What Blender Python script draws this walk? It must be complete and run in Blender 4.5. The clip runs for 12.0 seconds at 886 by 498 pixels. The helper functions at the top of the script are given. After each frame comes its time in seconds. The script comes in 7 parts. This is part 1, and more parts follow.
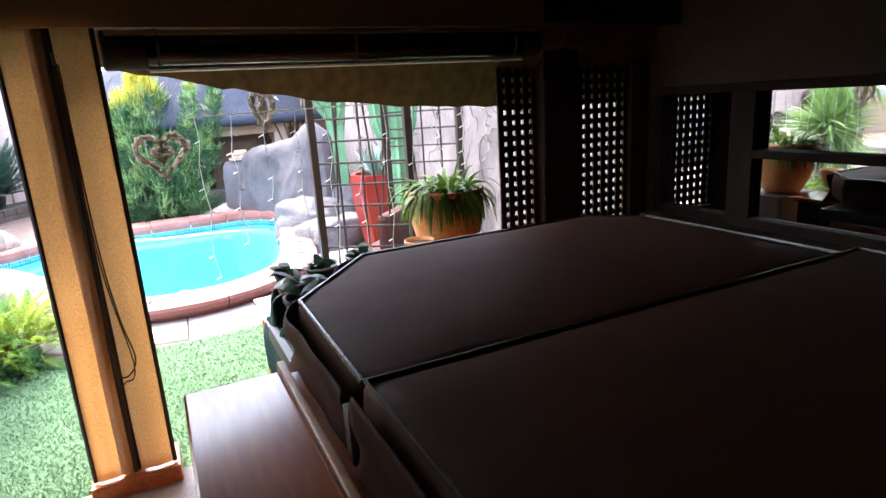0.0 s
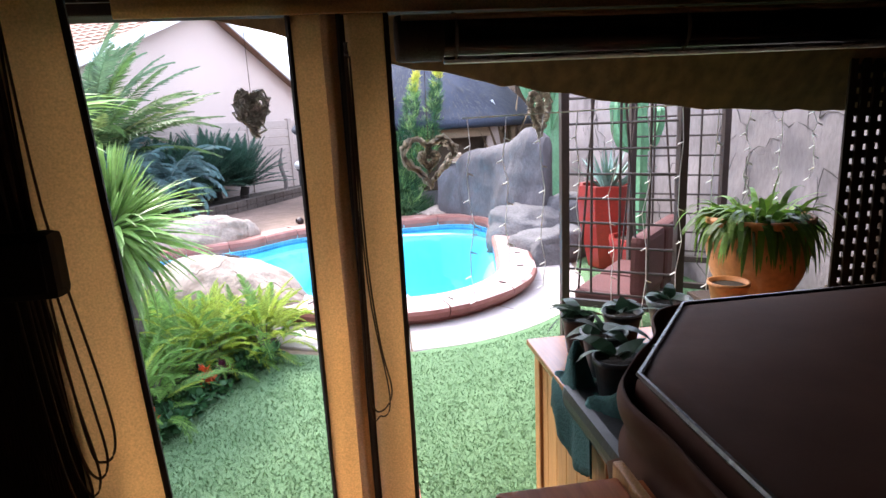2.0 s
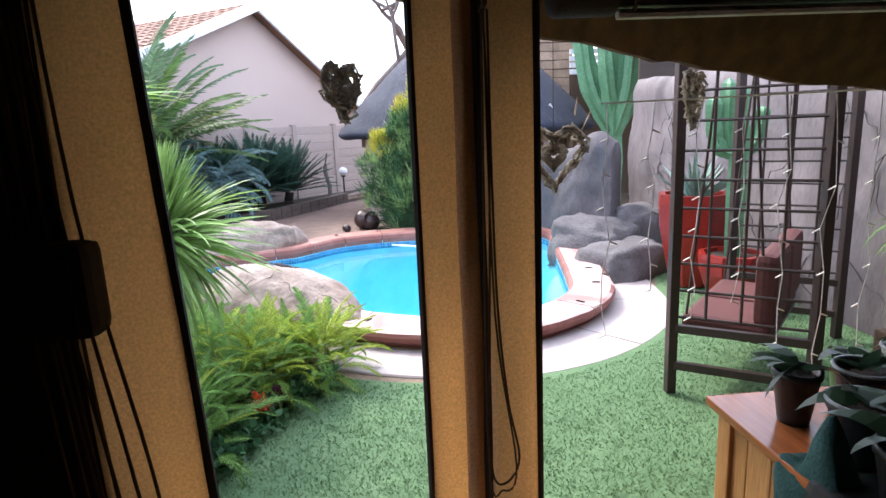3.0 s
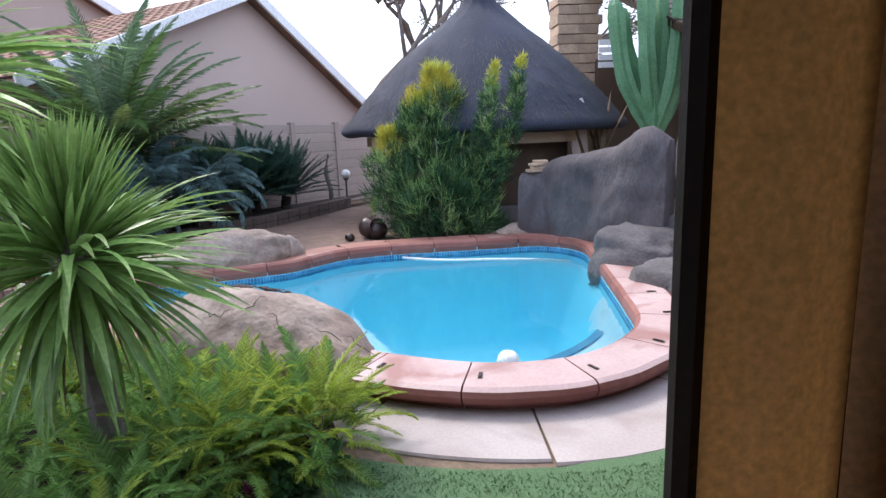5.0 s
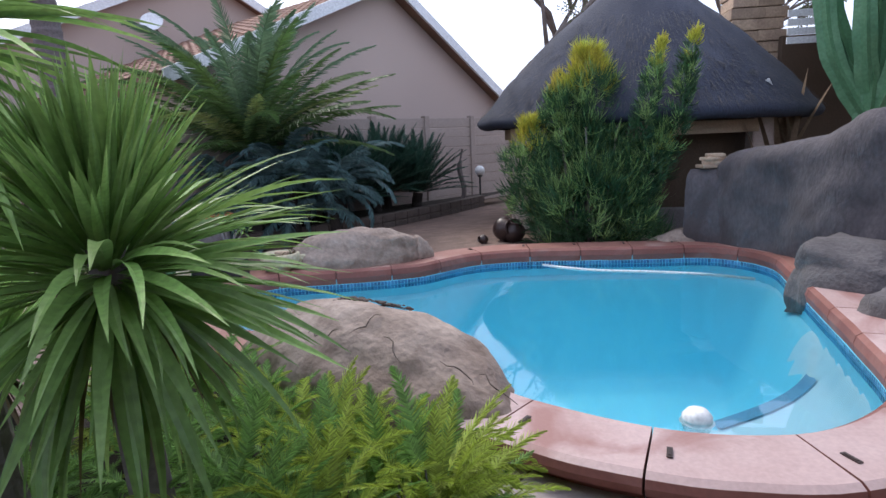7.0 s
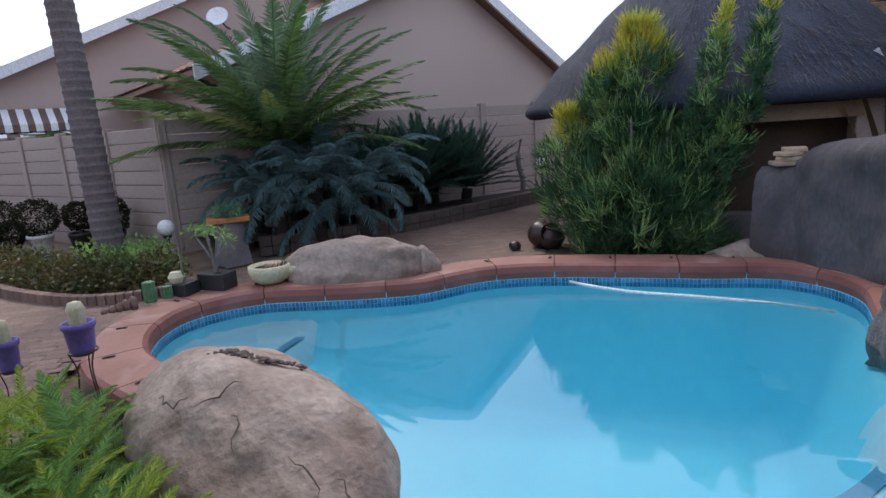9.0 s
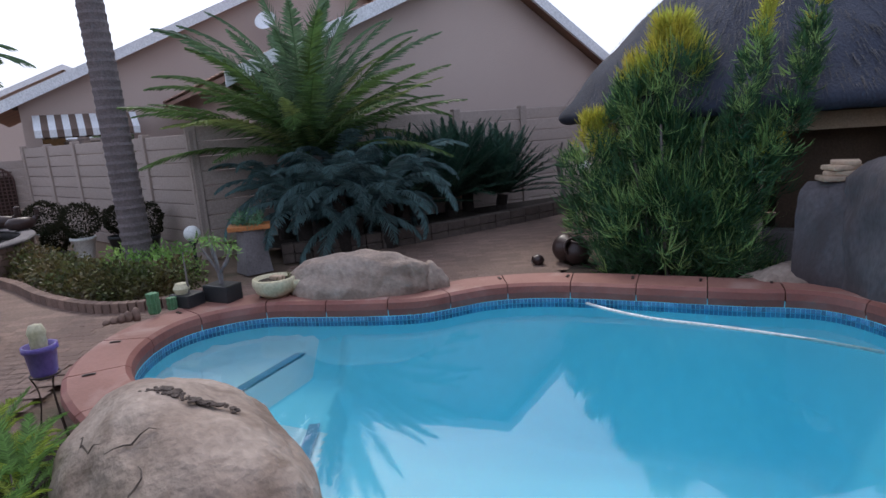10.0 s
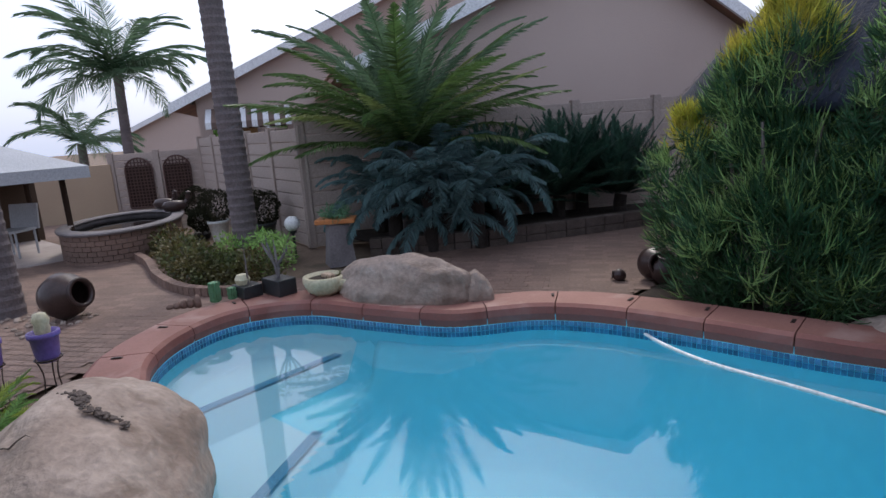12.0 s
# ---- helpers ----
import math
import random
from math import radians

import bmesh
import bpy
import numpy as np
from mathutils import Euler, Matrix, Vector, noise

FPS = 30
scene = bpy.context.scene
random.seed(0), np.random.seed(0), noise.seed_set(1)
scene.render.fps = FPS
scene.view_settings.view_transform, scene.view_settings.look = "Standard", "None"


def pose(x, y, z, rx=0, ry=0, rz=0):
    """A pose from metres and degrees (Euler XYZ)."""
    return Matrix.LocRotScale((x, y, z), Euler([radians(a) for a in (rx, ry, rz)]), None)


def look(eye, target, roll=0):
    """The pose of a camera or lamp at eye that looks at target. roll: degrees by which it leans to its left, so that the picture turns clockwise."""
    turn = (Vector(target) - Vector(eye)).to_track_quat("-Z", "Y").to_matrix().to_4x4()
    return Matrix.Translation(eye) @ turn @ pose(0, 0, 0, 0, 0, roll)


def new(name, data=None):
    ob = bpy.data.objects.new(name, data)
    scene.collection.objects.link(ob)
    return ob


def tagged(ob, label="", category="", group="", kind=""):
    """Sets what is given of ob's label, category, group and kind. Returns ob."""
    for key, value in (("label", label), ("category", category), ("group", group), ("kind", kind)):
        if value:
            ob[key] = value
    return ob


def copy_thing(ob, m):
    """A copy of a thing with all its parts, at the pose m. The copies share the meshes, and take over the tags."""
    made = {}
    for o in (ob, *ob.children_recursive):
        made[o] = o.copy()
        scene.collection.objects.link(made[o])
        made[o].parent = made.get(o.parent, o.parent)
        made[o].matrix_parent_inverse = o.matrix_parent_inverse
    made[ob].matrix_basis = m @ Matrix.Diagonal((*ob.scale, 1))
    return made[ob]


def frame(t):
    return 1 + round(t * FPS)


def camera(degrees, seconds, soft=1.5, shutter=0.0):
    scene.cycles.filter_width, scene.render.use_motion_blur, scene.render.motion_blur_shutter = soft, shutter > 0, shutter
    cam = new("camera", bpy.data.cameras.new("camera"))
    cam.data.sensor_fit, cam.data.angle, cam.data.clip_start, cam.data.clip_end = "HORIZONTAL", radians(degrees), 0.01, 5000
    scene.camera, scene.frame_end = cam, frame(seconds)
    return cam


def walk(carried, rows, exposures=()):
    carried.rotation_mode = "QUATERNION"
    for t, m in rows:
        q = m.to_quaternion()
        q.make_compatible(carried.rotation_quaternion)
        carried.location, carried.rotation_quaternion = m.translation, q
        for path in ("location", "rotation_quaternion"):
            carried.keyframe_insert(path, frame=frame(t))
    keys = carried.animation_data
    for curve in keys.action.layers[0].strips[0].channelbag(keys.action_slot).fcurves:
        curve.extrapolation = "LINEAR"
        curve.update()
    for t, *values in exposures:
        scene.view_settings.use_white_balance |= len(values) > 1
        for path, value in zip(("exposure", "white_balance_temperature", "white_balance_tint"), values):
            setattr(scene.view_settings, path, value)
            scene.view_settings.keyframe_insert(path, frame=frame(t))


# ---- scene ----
cam = camera(74.0, 12.0)
PATH = [
    (0, (-0.015, 0.157, 1.708), (0.817, 1.908, 1.217), -3.6),
    (0.5, (-0.047, 0.271, 1.719), (0.635, 2.087, 1.236), -3.6),
    (1, (-0.12, 0.421, 1.728), (0.392, 2.296, 1.256), -3.4),
    (1.5, (-0.145, 0.62, 1.706), (0.186, 2.539, 1.252), -3.0),
    (2, (-0.282, 0.828, 1.716), (-0.025, 2.762, 1.274), -2.9),
    (2.5, (-0.386, 1.09, 1.679), (-0.227, 3.041, 1.268), -2.6),
    (3, (-0.542, 1.401, 1.645), (-0.394, 3.354, 1.238), -2.5),
    (3.2, (-0.58, 1.511, 1.63), (-0.432, 3.463, 1.221), -2.5),
    (4.8, (-0.672, 2.532, 1.525), (-0.512, 4.487, 1.136), -2.1),
    (5, (-0.68, 2.621, 1.511), (-0.533, 4.578, 1.123), -2.1),
    (5.5, (-0.695, 2.833, 1.487), (-0.614, 4.793, 1.099), -2.3),
    (6, (-0.708, 3.06, 1.463), (-0.777, 5.022, 1.08), -2.4),
    (6.5, (-0.762, 3.28, 1.429), (-0.972, 5.232, 1.049), -2.4),
    (7, (-0.8, 3.545, 1.404), (-1.089, 5.489, 1.03), -2.4),
    (8.8, (-0.078, 4.485, 1.465), (-0.672, 6.35, 1.053), -3.6),
    (9, (0.002, 4.587, 1.485), (-0.634, 6.438, 1.074), -3.7),
    (9.5, (0.202, 4.836, 1.538), (-0.527, 6.652, 1.127), -3.8),
    (10, (0.382, 5.067, 1.567), (-0.454, 6.837, 1.16), -3.9),
    (10.5, (0.591, 5.345, 1.589), (-0.364, 7.054, 1.178), -4.0),
    (11, (0.748, 5.576, 1.582), (-0.337, 7.203, 1.164), -4.1),
    (11.5, (0.961, 5.796, 1.589), (-0.264, 7.322, 1.176), -4.1),
    (12, (1.154, 6.064, 1.591), (-0.18, 7.496, 1.181), -4.1),
]
EXPOSURES = [(0.0, 2.65), (1.0, 2.35), (2.0, 1.95), (3.0, 1.38), (4.8, 0.56), (5.5, 0.34), (7.0, 0.0), (9.0, -0.3), (12.0, -0.5)]
walk(cam, [(t, look(eye, target, roll)) for t, eye, target, roll in PATH], EXPOSURES)

# ---- daylight ----
SUN_EL, SUN_AZ = 50.0, -38.0   # azimuth: degrees clockwise from +y, where the light comes from
world = bpy.data.worlds.new("sky")
scene.world = world
world.use_nodes = True
wn = world.node_tree.nodes
sky = wn.new("ShaderNodeTexSky")
sky.sky_type, sky.sun_disc = "NISHITA", False
sky.sun_elevation, sky.sun_rotation = radians(SUN_EL), radians(SUN_AZ)
sky.dust_density, sky.air_density = 5.0, 1.0
haze = wn.new("ShaderNodeMix")
haze.data_type = "RGBA"
haze.inputs[0].default_value = 0.5
haze.inputs[7].default_value = (9.0, 10.0, 13.2, 1)   # thin bright cloud over the whole sky
world.node_tree.links.new(sky.outputs[0], haze.inputs[6])
world.node_tree.links.new(haze.outputs[2], wn["Background"].inputs[0])
wn["Background"].inputs[1].default_value = 0.2
sun = new("sun", bpy.data.lights.new("sun", "SUN"))
sun.data.energy, sun.data.angle, sun.data.color = 1.7, radians(10), (1.0, 0.97, 0.93)
_d = Vector((math.sin(radians(SUN_AZ)) * math.cos(radians(SUN_EL)), math.cos(radians(SUN_AZ)) * math.cos(radians(SUN_EL)), math.sin(radians(SUN_EL))))
sun.matrix_world = look(_d * 30, (0, 0, 0))

# ---- materials ----
def material(name, c1, c2, rough=0.7, scale=3.0, fine=40.0, bump=0.15, metal=0.0, spec=0.4, vary=0.0, leaf=0.0, stain=None, stain_scale=1.2, island=False, coat=0.0, stretch=None, grain=0.22):
    """Two-scale mottled surface: c1 to c2 in broad patches, grain on top, optional stains and per-piece variation."""
    m = bpy.data.materials.new(name)
    m.use_nodes = True
    nt = m.node_tree
    n, l = nt.nodes, nt.links
    b = n["Principled BSDF"]
    tc = n.new("ShaderNodeTexCoord")
    src = tc.outputs["Object"]
    if stretch:
        mp = n.new("ShaderNodeMapping")
        mp.inputs["Scale"].default_value = stretch
        l.new(src, mp.inputs[0])
        src = mp.outputs[0]
    big, small = n.new("ShaderNodeTexNoise"), n.new("ShaderNodeTexNoise")
    for t, s, d in ((big, scale, 4.0), (small, fine, 6.0)):
        t.inputs["Scale"].default_value, t.inputs["Detail"].default_value = s, d
        l.new(src, t.inputs["Vector"])
    ramp = n.new("ShaderNodeMapRange")
    ramp.inputs[1].default_value, ramp.inputs[2].default_value = 0.32, 0.68
    l.new(big.outputs[0], ramp.inputs[0])
    mix = n.new("ShaderNodeMix")
    mix.data_type = "RGBA"
    mix.inputs[6].default_value, mix.inputs[7].default_value = (*c1, 1), (*c2, 1)
    l.new(ramp.outputs[0], mix.inputs[0])
    col = mix.outputs[2]
    hsv = n.new("ShaderNodeHueSaturation")
    gr = n.new("ShaderNodeMapRange")
    gr.inputs[1].default_value, gr.inputs[2].default_value, gr.inputs[3].default_value, gr.inputs[4].default_value = 0.25, 0.75, 1 - grain, 1 + grain
    l.new(small.outputs[0], gr.inputs[0])
    l.new(gr.outputs[0], hsv.inputs["Value"])
    l.new(col, hsv.inputs["Color"])
    col = hsv.outputs[0]
    if stain:
        st = n.new("ShaderNodeTexNoise")
        st.inputs["Scale"].default_value, st.inputs["Detail"].default_value, st.inputs["Distortion"].default_value = stain_scale, 8.0, 1.2
        l.new(src, st.inputs["Vector"])
        sr = n.new("ShaderNodeMapRange")
        sr.inputs[1].default_value, sr.inputs[2].default_value, sr.inputs[4].default_value = 0.52, 0.68, 0.8
        l.new(st.outputs[0], sr.inputs[0])
        sm = n.new("ShaderNodeMix")
        sm.data_type = "RGBA"
        sm.inputs[7].default_value = (*stain, 1)
        l.new(sr.outputs[0], sm.inputs[0])
        l.new(col, sm.inputs[6])
        col = sm.outputs[2]
    if vary:
        if island:
            ri = n.new("ShaderNodeNewGeometry").outputs["Random Per Island"]
        else:
            ri = n.new("ShaderNodeObjectInfo").outputs["Random"]
        vr = n.new("ShaderNodeMapRange")
        vr.inputs[3].default_value, vr.inputs[4].default_value = 1 - vary, 1 + vary
        l.new(ri, vr.inputs[0])
        hv = n.new("ShaderNodeHueSaturation")
        l.new(vr.outputs[0], hv.inputs["Value"])
        l.new(col, hv.inputs["Color"])
        col = hv.outputs[0]
    l.new(col, b.inputs["Base Color"])
    b.inputs["Roughness"].default_value, b.inputs["Metallic"].default_value, b.inputs["Specular IOR Level"].default_value = rough, metal, spec
    b.inputs["Coat Weight"].default_value = coat
    b.inputs["Coat Roughness"].default_value = 0.15
    if bump:
        bp = n.new("ShaderNodeBump")
        bp.inputs["Strength"].default_value, bp.inputs["Distance"].default_value = bump, 0.02
        l.new(small.outputs[0], bp.inputs["Height"])
        l.new(bp.outputs[0], b.inputs["Normal"])
    if leaf:
        tr = n.new("ShaderNodeBsdfTranslucent")
        l.new(col, tr.inputs[0])
        ms = n.new("ShaderNodeMixShader")
        ms.inputs[0].default_value = leaf
        l.new(b.outputs[0], ms.inputs[1])
        l.new(tr.outputs[0], ms.inputs[2])
        l.new(ms.outputs[0], n["Material Output"].inputs[0])
    return m


TURF = material("artificial_turf", (0.09, 0.18, 0.075), (0.138, 0.232, 0.11), 0.75, 1.5, 120, 0.5, vary=0.25, island=True, leaf=0.2)
TURFB = material("turf_backing", (0.087, 0.162, 0.072), (0.113, 0.194, 0.092), 0.9, 2, 160, 0.6)
SLAB = material("cast_concrete", (0.45, 0.395, 0.375), (0.37, 0.315, 0.295), 0.75, 1.6, 60, 0.06, vary=0.06, stain=(0.29, 0.235, 0.21), grain=0.1)
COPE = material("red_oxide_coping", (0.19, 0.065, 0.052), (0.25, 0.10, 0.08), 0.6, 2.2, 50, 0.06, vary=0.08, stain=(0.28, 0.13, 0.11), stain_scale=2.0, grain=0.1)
# worn tops of the near stones, with sky glare put into the paler colour
COPETOP = material("worn_skylit_coping_top", (0.52, 0.39, 0.375), (0.43, 0.295, 0.275), 0.55, 1.8, 50, 0.05, vary=0.08, stain=(0.27, 0.12, 0.10), stain_scale=1.6, grain=0.09)
# less worn red tops of the far stones, their shade put into the colour
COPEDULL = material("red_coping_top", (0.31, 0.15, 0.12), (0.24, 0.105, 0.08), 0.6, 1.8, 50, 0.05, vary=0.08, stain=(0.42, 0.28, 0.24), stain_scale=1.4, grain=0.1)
PAVE = material("clay_paving", (0.21, 0.135, 0.105), (0.155, 0.10, 0.078), 0.8, 1.0, 40, 0.2, vary=0.16)
EARTH = material("packed_earth", (0.24, 0.17, 0.12), (0.16, 0.11, 0.08), 0.95, 1.2, 30, 0.5, stain=(0.10, 0.08, 0.05))
PLASTER = material("pool_plaster", (0.25, 0.83, 0.97), (0.235, 0.81, 0.96), 0.6, 0.6, 12, 0.0, grain=0.03)
PLASTER_PALE = material("pale_pool_plaster", (0.62, 0.86, 0.92), (0.58, 0.84, 0.91), 0.6, 0.8, 14, 0.0, grain=0.03)
TILE = material("blue_mosaic", (0.045, 0.17, 0.33), (0.09, 0.27, 0.44), 0.25, 6, 60, 0.05, vary=0.4, island=True)
STRIPE = material("navy_step_tile", (0.12, 0.33, 0.50), (0.16, 0.39, 0.55), 0.3, 6, 60, 0.05)
BOULDER = material("weathered_boulder", (0.37, 0.295, 0.245), (0.24, 0.178, 0.142), 0.9, 2.6, 24, 0.75, stain=(0.15, 0.105, 0.08), stain_scale=3.2, grain=0.22)
# crust of the boulder seam; also the painted shade on the bed wall
CRUSTSHADE = material("dark_crust_and_shade", (0.13, 0.10, 0.085), (0.09, 0.07, 0.06), 0.95, 8, 60, 0.6)
GREYROCK = material("grey_cast_rock", (0.085, 0.077, 0.08), (0.14, 0.128, 0.13), 0.85, 2.4, 30, 0.7, stain=(0.11, 0.10, 0.10), stain_scale=2.2)
ROCKWALL = material("sculpted_cement", (0.10, 0.088, 0.093), (0.062, 0.055, 0.06), 0.85, 1.1, 24, 0.5, stain=(0.06, 0.05, 0.052), stain_scale=1.7, stretch=(1.5, 1.5, 0.7))
EASTWALL = material("streaked_cement", (0.18, 0.154, 0.157), (0.13, 0.111, 0.115), 0.85, 1.0, 22, 0.3, stain=(0.075, 0.06, 0.062), stain_scale=1.1, stretch=(1.3, 1.3, 0.6), grain=0.16)
CRACK = material("dark_joint", (0.07, 0.06, 0.06), (0.045, 0.04, 0.04), 0.9, 6, 40, 0.1)
HOUSE = material("beige_house_paint", (0.51, 0.405, 0.355), (0.47, 0.37, 0.325), 0.85, 0.5, 80, 0.12)
HOUSE2 = material("ochre_wall_paint", (0.42, 0.31, 0.21), (0.36, 0.26, 0.18), 0.85, 0.7, 60, 0.15)
FASCIA = material("white_fascia_paint", (0.78, 0.79, 0.80), (0.70, 0.71, 0.73), 0.5, 2, 40, 0.05)
ROOFTILE = material("clay_roof_tile", (0.30, 0.17, 0.12), (0.22, 0.13, 0.10), 0.85, 2, 30, 0.3, vary=0.2, island=True)
FENCE = material("precast_concrete", (0.40, 0.325, 0.285), (0.34, 0.275, 0.24), 0.85, 1.3, 60, 0.2, vary=0.05)
THATCH = material("blackened_thatch", (0.022, 0.027, 0.045), (0.037, 0.043, 0.066), 0.85, 1.2, 50, 0.8, stretch=(1, 1, 0.3))
THATCHEDGE = material("thatch_ends", (0.085, 0.082, 0.088), (0.05, 0.05, 0.056), 0.95, 5, 60, 0.9)
STRAW = material("straw_thatch", (0.24, 0.125, 0.045), (0.13, 0.066, 0.024), 0.9, 3, 60, 0.9, stretch=(6, 6, 0.5))
DARKWOOD = material("dark_stained_wood", (0.048, 0.029, 0.019), (0.03, 0.019, 0.013), 0.65, 2, 30, 0.3, spec=0.15, stretch=(6, 6, 0.6))
VARNISH = material("varnished_timber", (0.46, 0.15, 0.05), (0.36, 0.11, 0.038), 0.2, 1.5, 8, 0.015, coat=0.2, stretch=(8, 0.7, 8))
PINE = material("honey_pine_boards", (0.55, 0.28, 0.10), (0.42, 0.20, 0.07), 0.4, 2, 20, 0.1, vary=0.1, stretch=(8, 8, 0.6))
VINYL = material("brown_vinyl", (0.10, 0.046, 0.030), (0.075, 0.035, 0.023), 0.6, 2.2, 7, 0.14, spec=0.05, grain=0.1)
PIPING = material("vinyl_piping", (0.10, 0.07, 0.058), (0.075, 0.055, 0.045), 0.25, 4, 60, 0.1, spec=0.6)
CANVAS = material("tan_canvas", (0.78, 0.56, 0.33), (0.68, 0.48, 0.27), 0.85, 1.4, 150, 0.2, leaf=0.6)
BLACKTRIM = material("black_binding", (0.02, 0.015, 0.012), (0.03, 0.022, 0.018), 0.7, 6, 90, 0.1)
CORD = material("brown_cord", (0.08, 0.05, 0.03), (0.06, 0.04, 0.025), 0.8, 20, 90, 0.2)
STEEL = material("dark_painted_steel", (0.05, 0.032, 0.028), (0.035, 0.024, 0.02), 0.45, 4, 60, 0.1, metal=0.2)
CUSHION = material("maroon_cushion", (0.085, 0.022, 0.019), (0.062, 0.016, 0.014), 0.75, 3, 90, 0.2)
TERRA = material("terracotta", (0.52, 0.21, 0.07), (0.42, 0.15, 0.05), 0.55, 3, 40, 0.1, stain=(0.60, 0.38, 0.24), stain_scale=3)
REDGLAZE = material("red_glaze", (0.205, 0.013, 0.009), (0.16, 0.011, 0.007), 0.35, 2, 40, 0.05, stain=(0.22, 0.03, 0.02))
DARKGLAZE = material("dark_brown_glaze", (0.04, 0.024, 0.022), (0.06, 0.034, 0.028), 0.35, 3, 40, 0.1)
BLACKPOT = material("black_plastic", (0.022, 0.024, 0.026), (0.03, 0.032, 0.034), 0.4, 5, 60, 0.05)
CREAM = material("cream_glaze", (0.55, 0.50, 0.34), (0.46, 0.41, 0.27), 0.45, 4, 40, 0.1)
PURPLE = material("purple_glaze", (0.16, 0.11, 0.36), (0.12, 0.08, 0.28), 0.35, 3, 40, 0.05)
WHITE = material("white_plastic", (0.80, 0.80, 0.78), (0.74, 0.74, 0.72), 0.35, 3, 40, 0.02)
CEMENT = material("cement_plinth", (0.20, 0.18, 0.18), (0.15, 0.135, 0.135), 0.9, 3, 40, 0.4)
STONE = material("split_sandstone", (0.46, 0.34, 0.24), (0.36, 0.26, 0.19), 0.85, 4, 30, 0.5, vary=0.15)
WICKER = material("woven_twigs", (0.68, 0.63, 0.56), (0.52, 0.47, 0.41), 0.9, 8, 50, 0.3, vary=0.3, island=True, leaf=0.5)
BARK = material("grey_bark", (0.20, 0.17, 0.16), (0.13, 0.11, 0.10), 0.95, 3, 30, 0.7)
PALMBARK = material("ringed_palm_bark", (0.17, 0.14, 0.14), (0.12, 0.10, 0.10), 0.95, 4, 40, 0.5, vary=0.15, island=True)
SOIL = material("potting_soil", (0.05, 0.035, 0.025), (0.03, 0.022, 0.016), 0.95, 8, 60, 0.6)
CLOTH = material("green_cloth", (0.03, 0.10, 0.09), (0.02, 0.07, 0.065), 0.85, 4, 120, 0.3)
SWITCHBOX = material("dark_plastic", (0.012, 0.011, 0.010), (0.015, 0.014, 0.013), 0.8, 5, 60, 0.05)
INNERWALL = material("brown_interior_plaster", (0.11, 0.074, 0.05), (0.08, 0.054, 0.036), 0.85, 1.2, 50, 0.15)
CEILWOOD = material("dark_ceiling_boards", (0.05, 0.034, 0.025), (0.03, 0.021, 0.015), 0.7, 1.5, 40, 0.2, stretch=(0.6, 8, 8))
FLOORTILE = material("brown_floor_tile", (0.20, 0.13, 0.09), (0.15, 0.10, 0.07), 0.45, 1.5, 40, 0.1)

YUCCA = material("yucca_blade", (0.20, 0.36, 0.095), (0.32, 0.47, 0.155), 0.38, 2, 30, 0.05, vary=0.4, leaf=0.35)
GOLDFERN = material("golden_fern", (0.33, 0.44, 0.07), (0.47, 0.52, 0.11), 0.6, 2, 30, 0, vary=0.4, island=True, leaf=0.4)
GREENFERN = material("green_fern", (0.18, 0.34, 0.09), (0.28, 0.43, 0.12), 0.6, 2, 30, 0, vary=0.4, island=True, leaf=0.35)
CYCAD = material("cycad_leaf", (0.06, 0.13, 0.042), (0.105, 0.165, 0.048), 0.4, 1.5, 30, 0, vary=0.4, island=True, leaf=0.4)
CYCADNEW = material("young_cycad_leaf", (0.19, 0.27, 0.08), (0.28, 0.31, 0.11), 0.5, 1.5, 30, 0, vary=0.3, island=True, leaf=0.35)
CYCADGREY = material("glaucous_cycad_leaf", (0.08, 0.155, 0.085), (0.135, 0.21, 0.12), 0.4, 1.5, 30, 0, vary=0.3, island=True, leaf=0.4)
CYCADBLUE = material("blue_cycad_leaf", (0.09, 0.16, 0.16), (0.15, 0.23, 0.23), 0.35, 1.5, 30, 0, vary=0.4, island=True, leaf=0.15)
DARKCYCAD = material("dark_cycad_leaf", (0.026, 0.07, 0.05), (0.036, 0.088, 0.056), 0.4, 1.5, 30, 0, vary=0.4, island=True, leaf=0.15)
PENCIL = material("pencil_bush_stem", (0.028, 0.082, 0.036), (0.05, 0.118, 0.045), 0.5, 2, 30, 0, vary=0.45, island=True, leaf=0.25)
# lighter copy of the stem colour that stands in for highlights on the bush
PENCILPALE = material("pale_pencil_bush_stem", (0.19, 0.32, 0.105), (0.28, 0.40, 0.14), 0.55, 2, 30, 0, vary=0.4, island=True, leaf=0.25)
PENCILTIP = material("pencil_bush_tip", (0.40, 0.46, 0.07), (0.58, 0.42, 0.06), 0.6, 2, 30, 0, vary=0.35, island=True, leaf=0.3)
HEDGE = material("hedge_leaf", (0.07, 0.10, 0.03), (0.13, 0.09, 0.035), 0.55, 3, 30, 0, vary=0.5, island=True, leaf=0.25)
TOPIARY = material("topiary_leaf", (0.022, 0.026, 0.014), (0.036, 0.032, 0.02), 0.9, 3, 30, 0, spec=0.1, vary=0.4, island=True, leaf=0.2)
GROUNDLEAF = material("groundcover_leaf", (0.05, 0.14, 0.06), (0.08, 0.20, 0.08), 0.5, 3, 30, 0, vary=0.4, island=True, leaf=0.3)
REDFLOWER = material("red_flower", (0.60, 0.07, 0.02), (0.70, 0.16, 0.06), 0.6, 6, 40, 0, vary=0.3, island=True, leaf=0.3)
PURPLELEAF = material("purple_leaf", (0.14, 0.03, 0.08), (0.09, 0.02, 0.05), 0.5, 6, 40, 0, vary=0.3, island=True, leaf=0.3)
